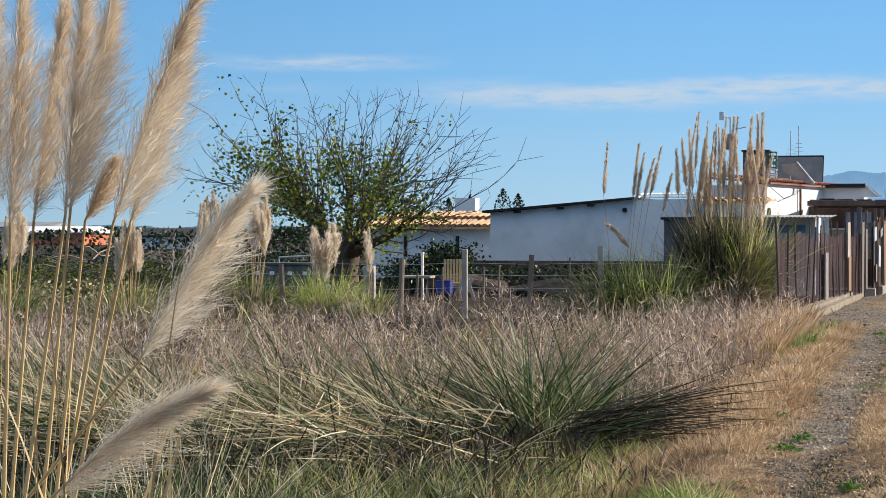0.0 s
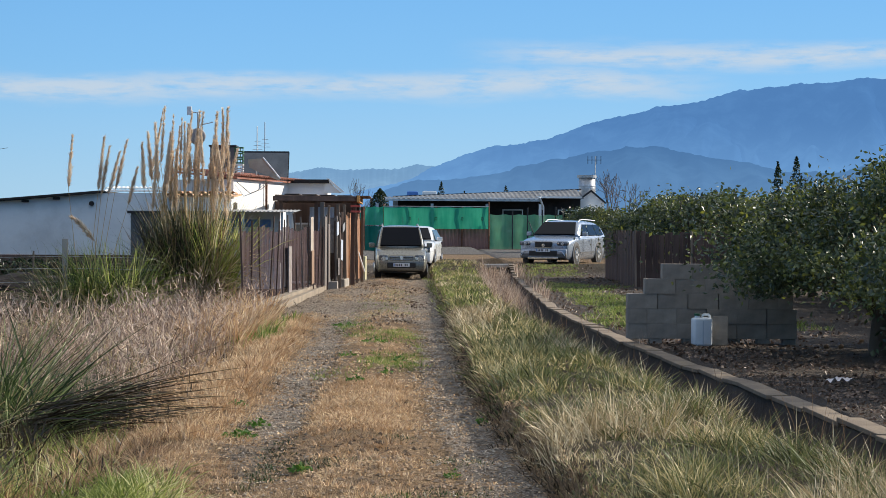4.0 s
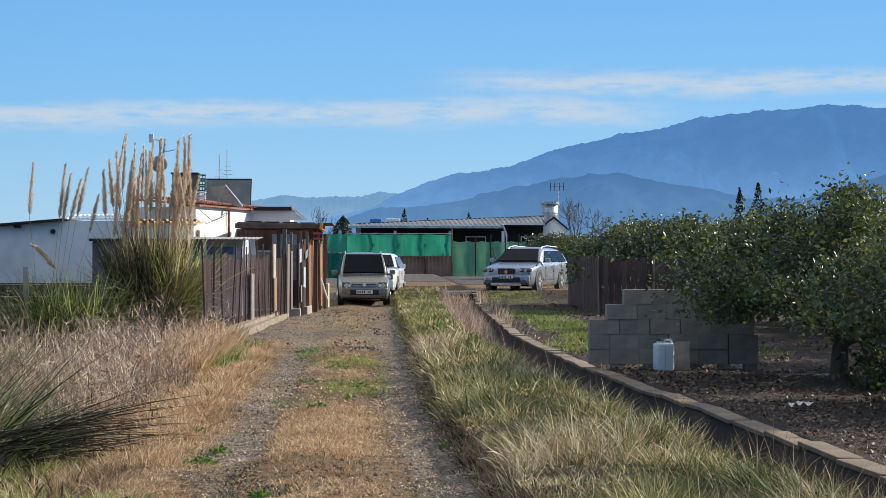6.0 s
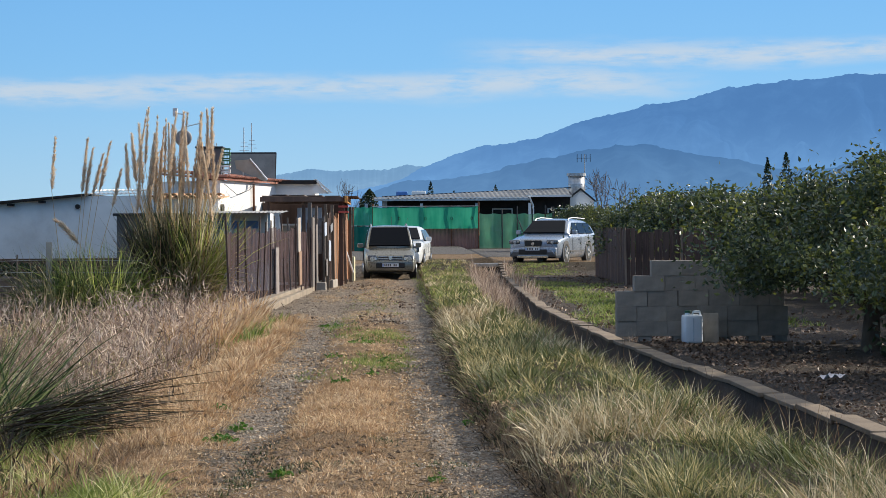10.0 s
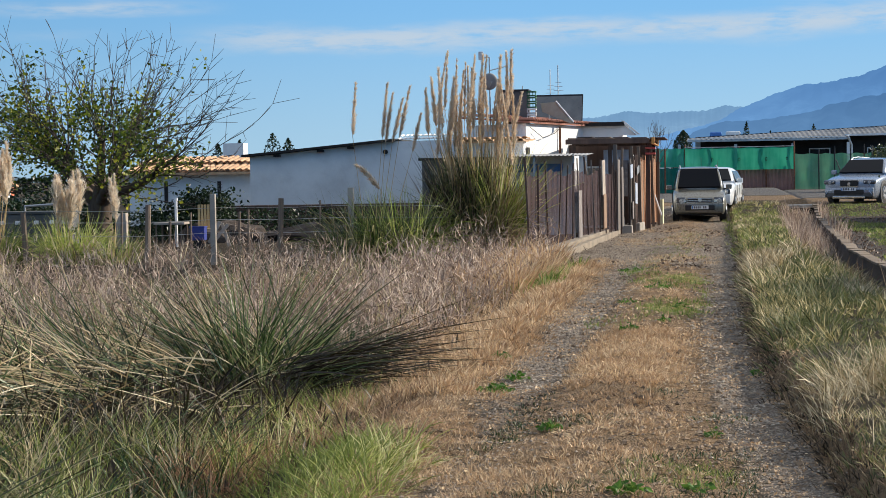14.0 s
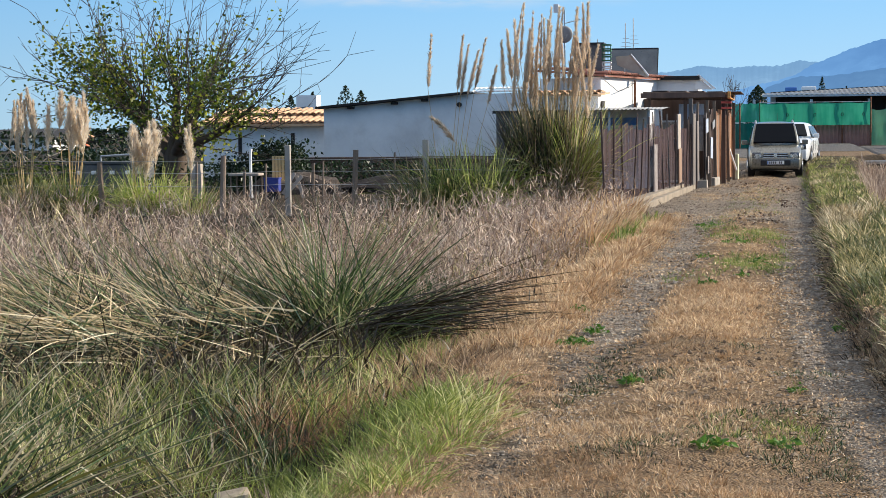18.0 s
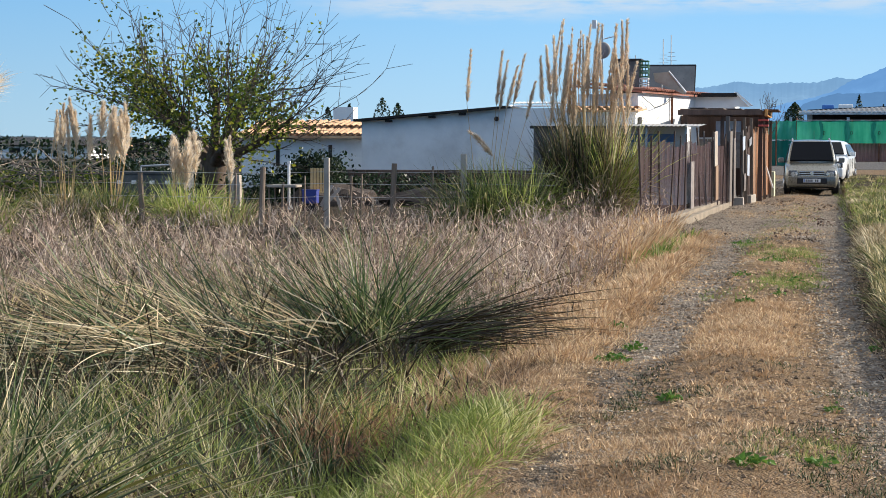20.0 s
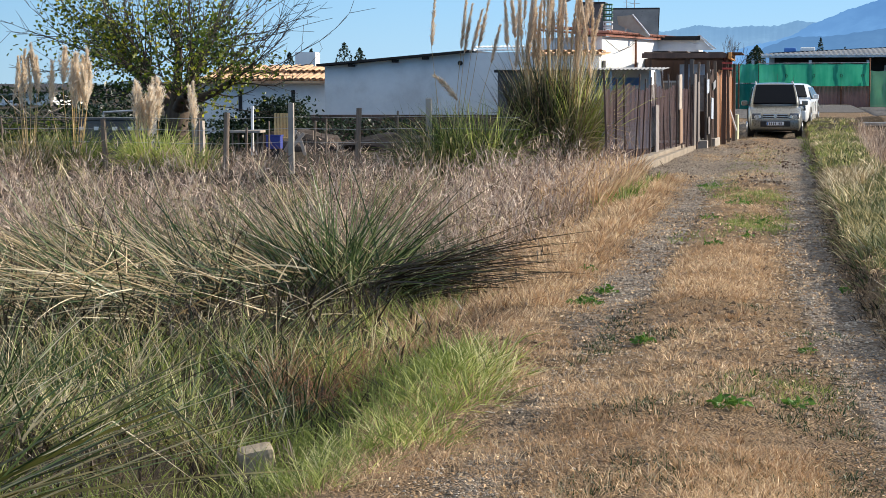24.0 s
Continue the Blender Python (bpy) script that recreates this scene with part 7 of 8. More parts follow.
def car(name, label, at, turn, W, L, H, body_mat, belt, hood, cowl, front_h, rails, wheel_r, wb, suv=False, grille="bars", rake=0.62, tumble=0.79):
    """A car facing its -y: belt, hood and cowl are heights and places along its length of its shoulder, bonnet front and windscreen foot."""
    g = thing(name, label, "car", at, turn)
    hw, clear, rr_x = W / 2, 0.2, tumble - 0.07
    front_axle = 0.19 * L
    # lower body
    st = [(0.0, 0.80, 0.30, front_h * 0.80), (0.05, 0.92, 0.22, front_h * 0.93), (0.20, 0.975, clear, front_h), (cowl * 0.6, 1.0, clear, (front_h + hood) / 2 + 0.02), (cowl, 1.0, clear, hood), (cowl + 0.5, 1.0, clear, belt),
          (L * 0.6, 1.0, clear, belt + 0.02), (L - 0.35, 0.985, clear, belt + 0.03), (L - 0.08, 0.94, 0.25, belt), (L, 0.86, 0.35, belt - 0.1)]
    rings = []
    for y, k, zb, zt in st:
        w = hw * k
        mid = zb + (zt - zb) * 0.55
        half = [(w * 0.90, zb), (w * 0.985, zb + 0.10), (w, mid), (w * 0.985, zt - 0.09), (w * 0.94, zt - 0.02), (w * 0.8, zt + 0.015), (w * 0.35, zt + 0.035)]
        rings.append([(x, y, z) for x, z in half] + [(-x, y, z) for x, z in half[::-1]])
    round_off(part("body", loft(bmesh.new(), rings), body_mat, g, smooth=True))
    # cabin: pillars and roof
    slope, rear = rake * (H - hood), 0.42 * (H - belt)
    cab = [(cowl - 0.02, hood - 0.02, hood + 0.01, 0.90), (cowl + slope * 0.5, belt - 0.05, hood + (H - hood) * 0.55, 0.45 + tumble * 0.5), (cowl + slope, belt - 0.05, H - 0.05, tumble + 0.02), (cowl + slope + 0.25, belt - 0.05, H, tumble), (L * 0.62, belt - 0.03, H + 0.005, tumble - 0.01),
           (L - rear - 0.12, belt - 0.02, H - 0.04, tumble - 0.02), (L - rear * 0.35, belt, belt + (H - belt) * 0.5, 0.81), (L - 0.06, belt, belt + 0.03, 0.86)]
    rings = []
    for y, zb, zt, k in cab:
        lo, hi = hw * (0.95 if k < 0.9 else 0.92), hw * k
        half = [(lo, zb), (hi + (lo - hi) * 0.35, zb + (zt - zb) * 0.62), (hi, zt - 0.05 * (zt - zb) - 0.01), (hi * 0.9, zt), (hi * 0.4, zt + 0.025)]
        rings.append([(x, y, z) for x, z in half] + [(-x, y, z) for x, z in half[::-1]])
    round_off(part("cabin", loft(bmesh.new(), rings), body_mat, g, smooth=True))

    def pane(nm, pts, off, mat=M_GLASS, lab=""):
        bm = bmesh.new()
        f = bm.faces.new([bm.verts.new(Vector(p)) for p in pts])
        r = bmesh.ops.extrude_face_region(bm, geom=[f])
        bmesh.ops.translate(bm, vec=Vector(off), verts=[v for v in r["geom"] if isinstance(v, bmesh.types.BMVert)])
        bmesh.ops.recalc_face_normals(bm, faces=bm.faces)
        return part(nm, bm, mat, g, lab)
    # windscreen, just proud of the cabin
    zt, zb = H - 0.09, hood + 0.05
    yb, yt = cowl + 0.02, cowl + slope - 0.04
    pane("windscreen", [(-hw * 0.81, yb, zb), (hw * 0.81, yb, zb), (hw * (tumble - 0.08), yt, zt), (-hw * (tumble - 0.08), yt, zt)], (0, -0.06, 0.05))
    # side windows
    y0, y3 = cowl + 0.36, L - rear - 0.22
    for sx in (-1, 1):
        cuts = [y0, y0 + (y3 - y0) * 0.36, y0 + (y3 - y0) * 0.70, y3 + 0.12]
        for i in range(3):
            a, b = cuts[i] + 0.03, cuts[i + 1] - 0.03
            ztop = H - 0.12
            a2 = a + (slope * 0.8 if i == 0 else 0.0)
            b2 = b - (0.14 if i == 2 else 0.0)
            lo, hi = hw * 0.955, hw * (tumble + 0.03)
            pane("side_window", [(sx * lo, a, belt + 0.05), (sx * lo, b, belt + 0.06), (sx * hi, b2, ztop), (sx * hi, a2, ztop)], (sx * 0.014, 0, 0))
        # door seams, sill and mirror
        for yy in (cowl + 0.42, y0 + (y3 - y0) * 0.40, y0 + (y3 - y0) * 0.76):
            part("door_seam", boxes(((sx * hw * 1.0 - 0.006, yy, 0.32), (sx * hw * 1.0 + 0.006, yy + 0.012, belt - 0.06))), M_BLACK, g)
        part("side_trim", boxes(((min(sx * hw * 1.0, sx * (hw + 0.012)), front_axle + wheel_r + 0.12, 0.42), (max(sx * hw * 1.0, sx * (hw + 0.012)), front_axle + wb - wheel_r - 0.12, 0.52 if not suv else 0.46))), M_GREYPLASTIC if suv else body_mat, g)
        part("door_handle", boxes(((min(sx * hw, sx * (hw + 0.03)), y0 + (y3 - y0) * 0.30, belt - 0.17), (max(sx * hw, sx * (hw + 0.03)), y0 + (y3 - y0) * 0.36, belt - 0.13))), body_mat, g)
        bm = bmesh.new()
        box(bm, (min(sx * (hw + 0.02), sx * (hw + 0.2)), cowl + 0.22, belt + 0.02), (max(sx * (hw + 0.02), sx * (hw + 0.2)), cowl + 0.34, belt + 0.17), 0.03)
        mir = part("mirror", bm, body_mat, g)
        part("mirror_arm", boxes(((min(sx * hw * 0.93, sx * (hw + 0.06)), cowl + 0.26, belt + 0.02), (max(sx * hw * 0.93, sx * (hw + 0.06)), cowl + 0.31, belt + 0.06))), M_BLACK, mir)
        if rails:
            part("roof_rail", rods(((sx * hw * rr_x, cowl + slope + 0.3, H + 0.03), (sx * hw * rr_x, L * 0.6, H + 0.06), 0.02), ((sx * hw * rr_x, L * 0.6, H + 0.06), (sx * hw * rr_x, L - rear - 0.3, H + 0.02), 0.02), ((sx * hw * rr_x, cowl + slope + 0.3, H + 0.03), (sx * hw * (rr_x + 0.01), cowl + slope + 0.1, H - 0.05), 0.02)), M_STEEL, g)
        # wheels
        for yy in (front_axle, front_axle + wb):
            part("wheel_arch", disc_wheel(bmesh.new(), (sx * (hw - 0.085), yy, wheel_r + 0.02), (1, 0, 0), wheel_r + 0.07, 0.19, 0.01), M_GREYPLASTIC if suv else M_BLACK, g)
            wh = part("wheel", disc_wheel(bmesh.new(), (sx * (hw - 0.09), yy, wheel_r), (1, 0, 0), wheel_r, 0.21, 0.03), M_RUBBER, g)
            part("rim", disc_wheel(bmesh.new(), (sx * (hw + 0.008), yy, wheel_r), (1, 0, 0), wheel_r * 0.66, 0.03, 0.01), M_CHROME, wh)
            bm = bmesh.new()
            for i in range(5):
                a = i * 1.2566
                box(bm, (-0.012, 0.05, -0.035), (0.012, wheel_r * 0.6, 0.035), m=pose(sx * (hw + 0.02), yy, wheel_r, math.degrees(a), 0, 0))
            part("spoke", bm, M_STEEL, wh)
        # headlamps, indicators and fog lamps
        hz = front_h - (0.10 if suv else 0.13)
        half_h = 0.075 if suv else 0.115
        x0, x1 = sorted((sx * hw * 0.52, sx * hw * (0.95 if suv else 0.88)))
        lamp = part("headlight", box(bmesh.new(), (x0, -0.035, hz - half_h), (x1, 0.2, hz + half_h), 0.05), M_LAMPHOUSE, g, "clear glass headlight", True)
        part("lamp_bowl", disc_wheel(bmesh.new(), (x0 * 0.45 + x1 * 0.55, -0.034, hz - 0.015), (0, 1, 0), half_h * 0.72, 0.03, 0.008, 16), M_LAMP, lamp)
        part("lamp_bowl", disc_wheel(bmesh.new(), (sx * hw * 0.58, -0.03, hz), (0, 1, 0), half_h * 0.45, 0.02, 0.005, 14), M_CHROME, lamp)
        part("fog_lamp", disc_wheel(bmesh.new(), (sx * hw * 0.74, 0.02, 0.38), (0, 1, 0), 0.06, 0.05, 0.01, 14), M_BLACK if not suv else M_LAMP, g)
    # front
    part("bumper", box(bmesh.new(), (-hw * 0.90, -0.05, 0.24), (hw * 0.90, 0.22, 0.58), 0.06), body_mat, g, smooth=True)
    part("lower_intake", box(bmesh.new(), (-hw * 0.56, -0.065, 0.33), (hw * 0.56, 0.05, 0.51), 0.03), M_BLACK, g)
    gw = 0.34 if suv else 0.46
    gr = part("grille", box(bmesh.new(), (-hw * gw, -0.03, front_h - 0.20), (hw * gw, 0.1, front_h - 0.04), 0.025), M_BLACK, g)
    if grille == "bars":
        for i in range(3):
            part("grille_bar", box(bmesh.new(), (-hw * 0.46, -0.042, front_h - 0.18 + i * 0.055), (hw * 0.46, -0.02, front_h - 0.162 + i * 0.055), 0.004), M_CHROME, gr)
        part("badge", disc_wheel(bmesh.new(), (0, -0.045, front_h - 0.11), (0, 1, 0), 0.055, 0.02, 0.004, 18), M_CHROME, gr)
    else:
        part("grille_rim", box(bmesh.new(), (-hw * 0.32, -0.045, front_h - 0.24), (hw * 0.32, -0.025, front_h - 0.05), 0.02), M_BLACK, gr)
        part("badge", disc_wheel(bmesh.new(), (0, -0.055, front_h - 0.17), (0, 1, 0), 0.06, 0.02, 0.004, 18), M_CHROME, gr)
        part("corner_trim", rods(((-hw * 0.86, -0.06, 0.33), (-hw * 0.74, -0.07, 0.48), 0.015), ((-hw * 0.74, -0.07, 0.48), (-hw * 0.6, -0.07, 0.48), 0.015), ((hw * 0.86, -0.06, 0.33), (hw * 0.74, -0.07, 0.48), 0.015), ((hw * 0.74, -0.07, 0.48), (hw * 0.6, -0.07, 0.48), 0.015)), M_CHROME, g)
        part("grille_surround", boxes(((-hw * 0.34, -0.06, front_h - 0.055), (hw * 0.34, -0.03, front_h - 0.035)), ((-hw * 0.34, -0.06, front_h - 0.26), (hw * 0.34, -0.03, front_h - 0.24))), M_CHROME, gr)
        part("skid_plate", box(bmesh.new(), (-hw * 0.6, -0.07, 0.2), (hw * 0.6, 0.05, 0.29), 0.015), M_CHROME, g)
        part("black_bumper", box(bmesh.new(), (-hw * 0.9, -0.058, 0.25), (hw * 0.9, 0.1, 0.42), 0.04), M_GREYPLASTIC, g)
    pz = 0.43 if grille == "bars" else 0.52
    pl = part("number_plate", box(bmesh.new(), (-0.26, -0.085, pz - 0.055), (0.26, -0.07, pz + 0.055), 0.004), M_PLATE, g)
    part("blue_strip", boxes(((-0.25, -0.089, pz - 0.045), (-0.215, -0.0855, pz + 0.045))), M_BLUE, pl)
    for i in range(7):
        if i != 4:
            part("plate_bar", boxes(((-0.19 + i * 0.058, -0.089, pz - 0.035), (-0.155 + i * 0.058, -0.0855, pz + 0.035))), M_PLATEMARK, pl)
    part("wiper", rods(((-0.1, cowl - 0.02, hood + 0.06), (-0.62 * hw, cowl + 0.08, hood + 0.16), 0.01), ((0.35, cowl - 0.02, hood + 0.06), (-0.05, cowl + 0.06, hood + 0.14), 0.01), n=5), M_BLACK, g)
    part("underbody", boxes(((-hw * 0.8, 0.3, 0.18), (hw * 0.8, L - 0.3, 0.3))), M_BLACK, g)
    part("aerial", rods(((0.1, L * 0.55, H), (0.1, L * 0.62, H + 0.3), 0.006), n=5), M_BLACK, g)
    for sx in (-1, 1):
        xa, xb = sorted((sx * hw * 0.3, sx * hw * 0.62))
        part("seat_back", box(bmesh.new(), (xa, L * 0.45, belt - 0.1), (xb, L * 0.48, belt + 0.2), 0.02), M_BLACK, g)
    return g


car("compact_van", "beige-silver compact people carrier parked on the lane", (0.13, 60.45, 0.02), 1.5, 1.63, 3.5, 1.66, paint("beige_silver_paint", rgb(116, 114, 104), rgb(126, 124, 114), 0.4), 0.95, 0.96, 0.72, 0.76, True, 0.28, 2.36, rake=0.62, tumble=0.77)
car("hatchback_car", "white hatchback parked behind the people carrier", (0.36, 65.0, 0.22), -6.5, 1.7, 4.0, 1.45, paint("white_paint", rgb(214, 216, 216), rgb(224, 226, 226), 0.0), 0.92, 0.95, 1.0, 0.78, False, 0.30, 2.5, rake=1.3, tumble=0.70)
car("estate_car", "silver-white estate car with black sills parked on the side track", (5.13, 67.2, 0.34), -22, 1.87, 4.84, 1.56, paint("silver_white_paint", rgb(136, 146, 160), rgb(146, 156, 170), 0.45), 1.0, 1.0, 1.3, 0.86, True, 0.36, 2.82, True, "plain", 1.3, 0.72)

# ---------------------------------------------------------------- trees
def grow(rng, start, direction, length, radius, depth, out, tips, kink=0.25, fork=(2, 3), shrink=0.72, up=0.08, min_r=0.003):
    """Tapered limbs that fork; rows of segments go to out, twig ends to tips."""
    d = np.array(direction, float)
    d /= np.linalg.norm(d)
    p = np.array(start, float)
    n = 3
    for i in range(n):
        d = d + rng.normal(0, kink, 3) * 0.5 + np.array([0, 0, up])
        d /= np.linalg.norm(d)
        q = p + d * length / n
        r0, r1 = radius * (1 - 0.3 * i / n), radius * (1 - 0.3 * (i + 1) / n)
        out.append((*p, *q, max(r0, min_r), max(r1, min_r)))
        p = q
        if depth <= 2:
            tips.append((p, depth))
    if depth == 0:
        tips.append((p, 0))
        return
    for _ in range(rng.integers(fork[0], fork[1] + 1)):
        nd_ = d + rng.normal(0, 0.55, 3)
        grow(rng, p, nd_, length * shrink * rng.uniform(0.8, 1.15), radius * 0.66, depth - 1, out, tips, kink, fork, shrink, up, min_r)


def shade_tree():
    """The pollarded tree by the tiled house: long straight shoots, leaves in the lower and left part of its crown."""
    rng = np.random.default_rng(5)
    g = thing("garden_tree", "spreading half-bare garden tree with some green and yellow leaves", "tree", (-14.95, 48.0, 0.0))
    g.scale = (1.1, 1.1, 1.1)
    out, limbs, tips = [], [], []
    limbs.append((0, 0, -0.1, 0.0, 0, 0.6, 0.34, 0.27))
    limbs.append((0.0, 0, 0.6, 0.03, 0, 1.0, 0.27, 0.30))
    heads = []
    for i in range(8):
        a = i * 2.4 + rng.uniform(-0.3, 0.3)
        tilt = rng.uniform(0.5, 1.25)
        d = np.array([math.sin(a) * math.sin(tilt), math.cos(a) * math.sin(tilt) * 0.8, math.cos(tilt)])
        p = np.array([math.sin(a) * 0.12, math.cos(a) * 0.12, 0.95])
        r = 0.13
        for k in range(3):
            d = d + rng.normal(0, 0.18, 3)
            d /= np.linalg.norm(d)
            q = p + d * rng.uniform(0.40, 0.62)
            limbs.append((*p, *q, r * 1.15, r * 0.9))
            p, r = q, r * 0.8
            if k:
                heads.append((p, d, r))
    for p, d, r in heads:
        for _ in range(8):
            v = np.array([p[0] * 0.75, p[1] * 0.5, 0.68]) + rng.normal(0, 0.46, 3)
            v /= np.linalg.norm(v)
            ln = rng.uniform(1.6, 3.5) * (0.85 if v[2] > 0.8 else 1.0)
            q, rad, n = p.copy(), rng.uniform(0.009, 0.017), 7
            for k in range(n):
                v = v + rng.normal(0, 0.13, 3) + np.array([0, 0, 0.045])
                v /= np.linalg.norm(v)
                e = q + v * ln / n
                out.append((*q, *e, rad * (1 - k / n) + 0.005, rad * (1 - (k + 1) / n) + 0.005))
                tips.append(e)
                if k > 1:
                    for _s in range(2):
                        w = v + rng.normal(0, 0.5, 3)
                        w /= np.linalg.norm(w)
                        f = e + w * ln * rng.uniform(0.10, 0.22)
                        out.append((*e, *f, 0.006, 0.004))
                        tips.append(f)
                q = e
    put("trunk", tubes_mesh("trunk", limbs, M_BARK, 9), g)
    put("twig", tubes_mesh("twig", out, M_TWIG, 4), g, "bare brown shoots", kind="stuff")
    pos = np.array(tips)
    top = 3.25 - pos[:, 0] * 0.45
    keepers = smooth01(pos[:, 2], top + 0.8, top - 0.5) * smooth01(np.abs(pos[:, 0] + 0.4), 3.2, 2.2) * 0.95 * smooth01(hash_noise(pos[:, 0] * 1.6, pos[:, 2] * 1.6, 5), 0.2, 0.6) + 0.01
    pos = pos[rng.random(len(pos)) < keepers]
    at = np.repeat(pos, 8, 0) + rng.normal(0, 0.17, (len(pos) * 8, 3))
    put("foliage", leaf_mesh("leaves", at, RNG.uniform(0.07, 0.125, len(at)), M_TREELEAF, 0.2, 0.75), g, kind="stuff")


shade_tree()


def citrus_mesh(seed, leaves, R, H, leaf, reach=0.62):
    rng = np.random.default_rng(seed)
    out, tips = [], []
    out.append((0, 0, -0.1, 0.02, 0.02, 0.45, 0.13, 0.10))
    for i in range(6):
        a = i * 1.05 + rng.uniform(-0.3, 0.3)
        t = rng.uniform(0.4, 1.0)
        grow(rng, (0.02, 0.02, 0.40), (math.sin(a) * math.sin(t), math.cos(a) * math.sin(t), math.cos(t)), reach * R / 1.8, 0.05, 3, out, tips, 0.3, (2, 3), 0.8, 0.05, 0.006)
    limbs = tubes_mesh("limbs", out, M_BARK, 6)
    # clumps of leaves over a lumpy dome that hangs low at its rim
    k = 150
    a = rng.uniform(0, 2 * np.pi, k)
    cz = rng.uniform(-0.62, 1.0, k)
    rad = np.sqrt(np.clip(1 - cz ** 2, 0, 1)) * rng.uniform(0.62, 1.06, k)
    lump = 0.85 + 0.3 * hash_noise(a * 1.6 + 9, cz * 2 + 5, seed)
    mid = H * 0.56
    cx, cy = np.sin(a) * rad * R * lump, np.cos(a) * rad * R * lump
    zz = mid + cz * (H - mid) * lump * np.where(cz > 0, 1, 0.9)
    per = leaves // k
    c = np.repeat(np.stack([cx, cy, zz], 1), per, 0)
    off = rng.normal(0, 1, c.shape) * np.array([0.15, 0.15, 0.12]) * rng.uniform(0.7, 1.4, (k, 1)).repeat(per, 0)
    pts = c + off
    m = leaves // 3
    inner = rng.normal(0, 0.42, (m, 3)) * np.array([R, R, (H - mid) * 0.9]) + np.array([0, 0, mid])
    shoots = []
    for _ in range(7):
        sa, sr = rng.uniform(0, 6.28), rng.uniform(0.1, 0.75) * R
        top = mid + (H - mid) * math.sqrt(max(0.05, 1 - (sr / R) ** 2))
        for s in np.linspace(-0.15, rng.uniform(0.12, 0.3), 22):
            shoots.append((math.sin(sa) * sr + rng.normal(0, 0.035), math.cos(sa) * sr + rng.normal(0, 0.035), top + s - 0.08))
    pts = np.concatenate([pts, inner, np.array(shoots)])
    pts = pts[pts[:, 2] > 0.55 + 0.2 * hash_noise(pts[:, 0] * 1.5, pts[:, 1] * 1.5, seed)]
    return limbs, leaf_mesh("leaves", pts, RNG.uniform(0.75, 1.25, len(pts)) * leaf, M_CITRUS, 0.15, 0.52)


CITRUS = [citrus_mesh(101, 24000, 1.85, 1.95, 0.072, 0.5), citrus_mesh(102, 24000, 1.9, 2.05, 0.074, 0.52), citrus_mesh(103, 9000, 1.9, 2.05, 0.11), citrus_mesh(104, 9000, 2.0, 2.15, 0.11)]


def citrus(x, y, kind, turn, k=1.0, tall=1.0):
    g = thing("orange_tree", "low orange tree with dense glossy dark leaves in bare soil", "tree", (x, y, float(ground_z(x, y))), turn, group="orange orchard")
    g.scale = (k, k, k * tall)
    limbs, leaves = CITRUS[kind]
    put("trunk", limbs, g)
    put("crown", leaves, g)


tr = random.Random(17)
for x, y, kind, k in ((6.66, 19.2, 0, 0.96), (5.95, 23.5, 1, 1.05), (10.4, 24.4, 1, 1.0), (10.9, 18.4, 0, 1.0)):
    citrus(x, y, kind, tr.uniform(0, 360), k, 1.0)
for row, x in enumerate((9.6, 13.4, 17.2, 21.0, 24.8, 28.6, 32.4)):
    y = 27.0
    while y < 48:
        if x < 0.55 * y + 3:
            citrus(x + tr.uniform(-0.3, 0.3), y + tr.uniform(-0.4, 0.4), 2 + tr.randrange(2), tr.uniform(0, 360), tr.uniform(0.9, 1.1))
        y += 4.2
for x0 in (8.4, 12.2, 16.0, 19.8, 23.6, 27.4, 31.2):
    y = 52.5
    while y < 96:
        x = x0 + (y - 52) * 0.03
        if x < 0.5 * y and (x0 < 16 or y < 70) and not (60 < y < 84 and x < 12):
            citrus(x + tr.uniform(-0.3, 0.3), y + tr.uniform(-0.4, 0.4), 2 + tr.randrange(2), tr.uniform(0, 360), tr.uniform(0.95, 1.15))
        y += 4.4 if y < 70 else 6.5


def dense_bush(name, at, size, leaves, mat, label, leaf=0.09, seed=1, category="bush"):
    rng = np.random.default_rng(seed)
    k = 50
    v = rng.normal(size=(k, 3))
    v /= np.linalg.norm(v, axis=1, keepdims=True)
    v[:, 2] = np.abs(v[:, 2])
    c = v * rng.uniform(0.45, 1.0, (k, 1)) * np.array(size)
    pts = np.repeat(c, leaves // k, 0) + rng.normal(0, 0.16, (leaves // k * k, 3)) * np.array([1, 1, 0.8]) * min(1.2, max(size))
    pts[:, 2] = np.abs(pts[:, 2])
    g = thing(name, label, category, (at[0], at[1], float(ground_z(*at))))
    out = []
    for i in range(14):
        q = c[rng.integers(k)]
        out.append((rng.normal(0, 0.05), rng.normal(0, 0.05), -0.05, q[0], q[1], q[2], 0.02, 0.006))
    put("stem", tubes_mesh("stem", out, M_TWIG, 4), g, kind="stuff")
    put("foliage", leaf_mesh("leaves", pts, RNG.uniform(0.7, 1.3, len(pts)) * leaf, mat, 0.1, 0.6), g, kind="stuff")
    return g


dense_bush("dark_hedge", (-12.9, 50.0), (1.15, 0.7, 1.45), 6000, M_DARKLEAF, "dark green leafy hedge beside the white building", 0.11, 3, "hedge")
dense_bush("dark_hedge", (-14.3, 51.0), (0.6, 0.5, 0.9), 1000, M_DARKLEAF, "dark green leafy hedge beside the white building", 0.1, 4, "hedge")
dense_bush("dark_hedge", (-17.2, 50.0), (1.2, 0.7, 1.2), 2000, M_DARKLEAF, "grey-green shrub under the garden tree", 0.1, 5, "hedge")
dense_bush("dark_hedge", (-19.0, 46.5), (1.0, 0.7, 0.9), 1600, M_OLIVE, "grey-green shrub under the garden tree", 0.08, 6, "hedge")
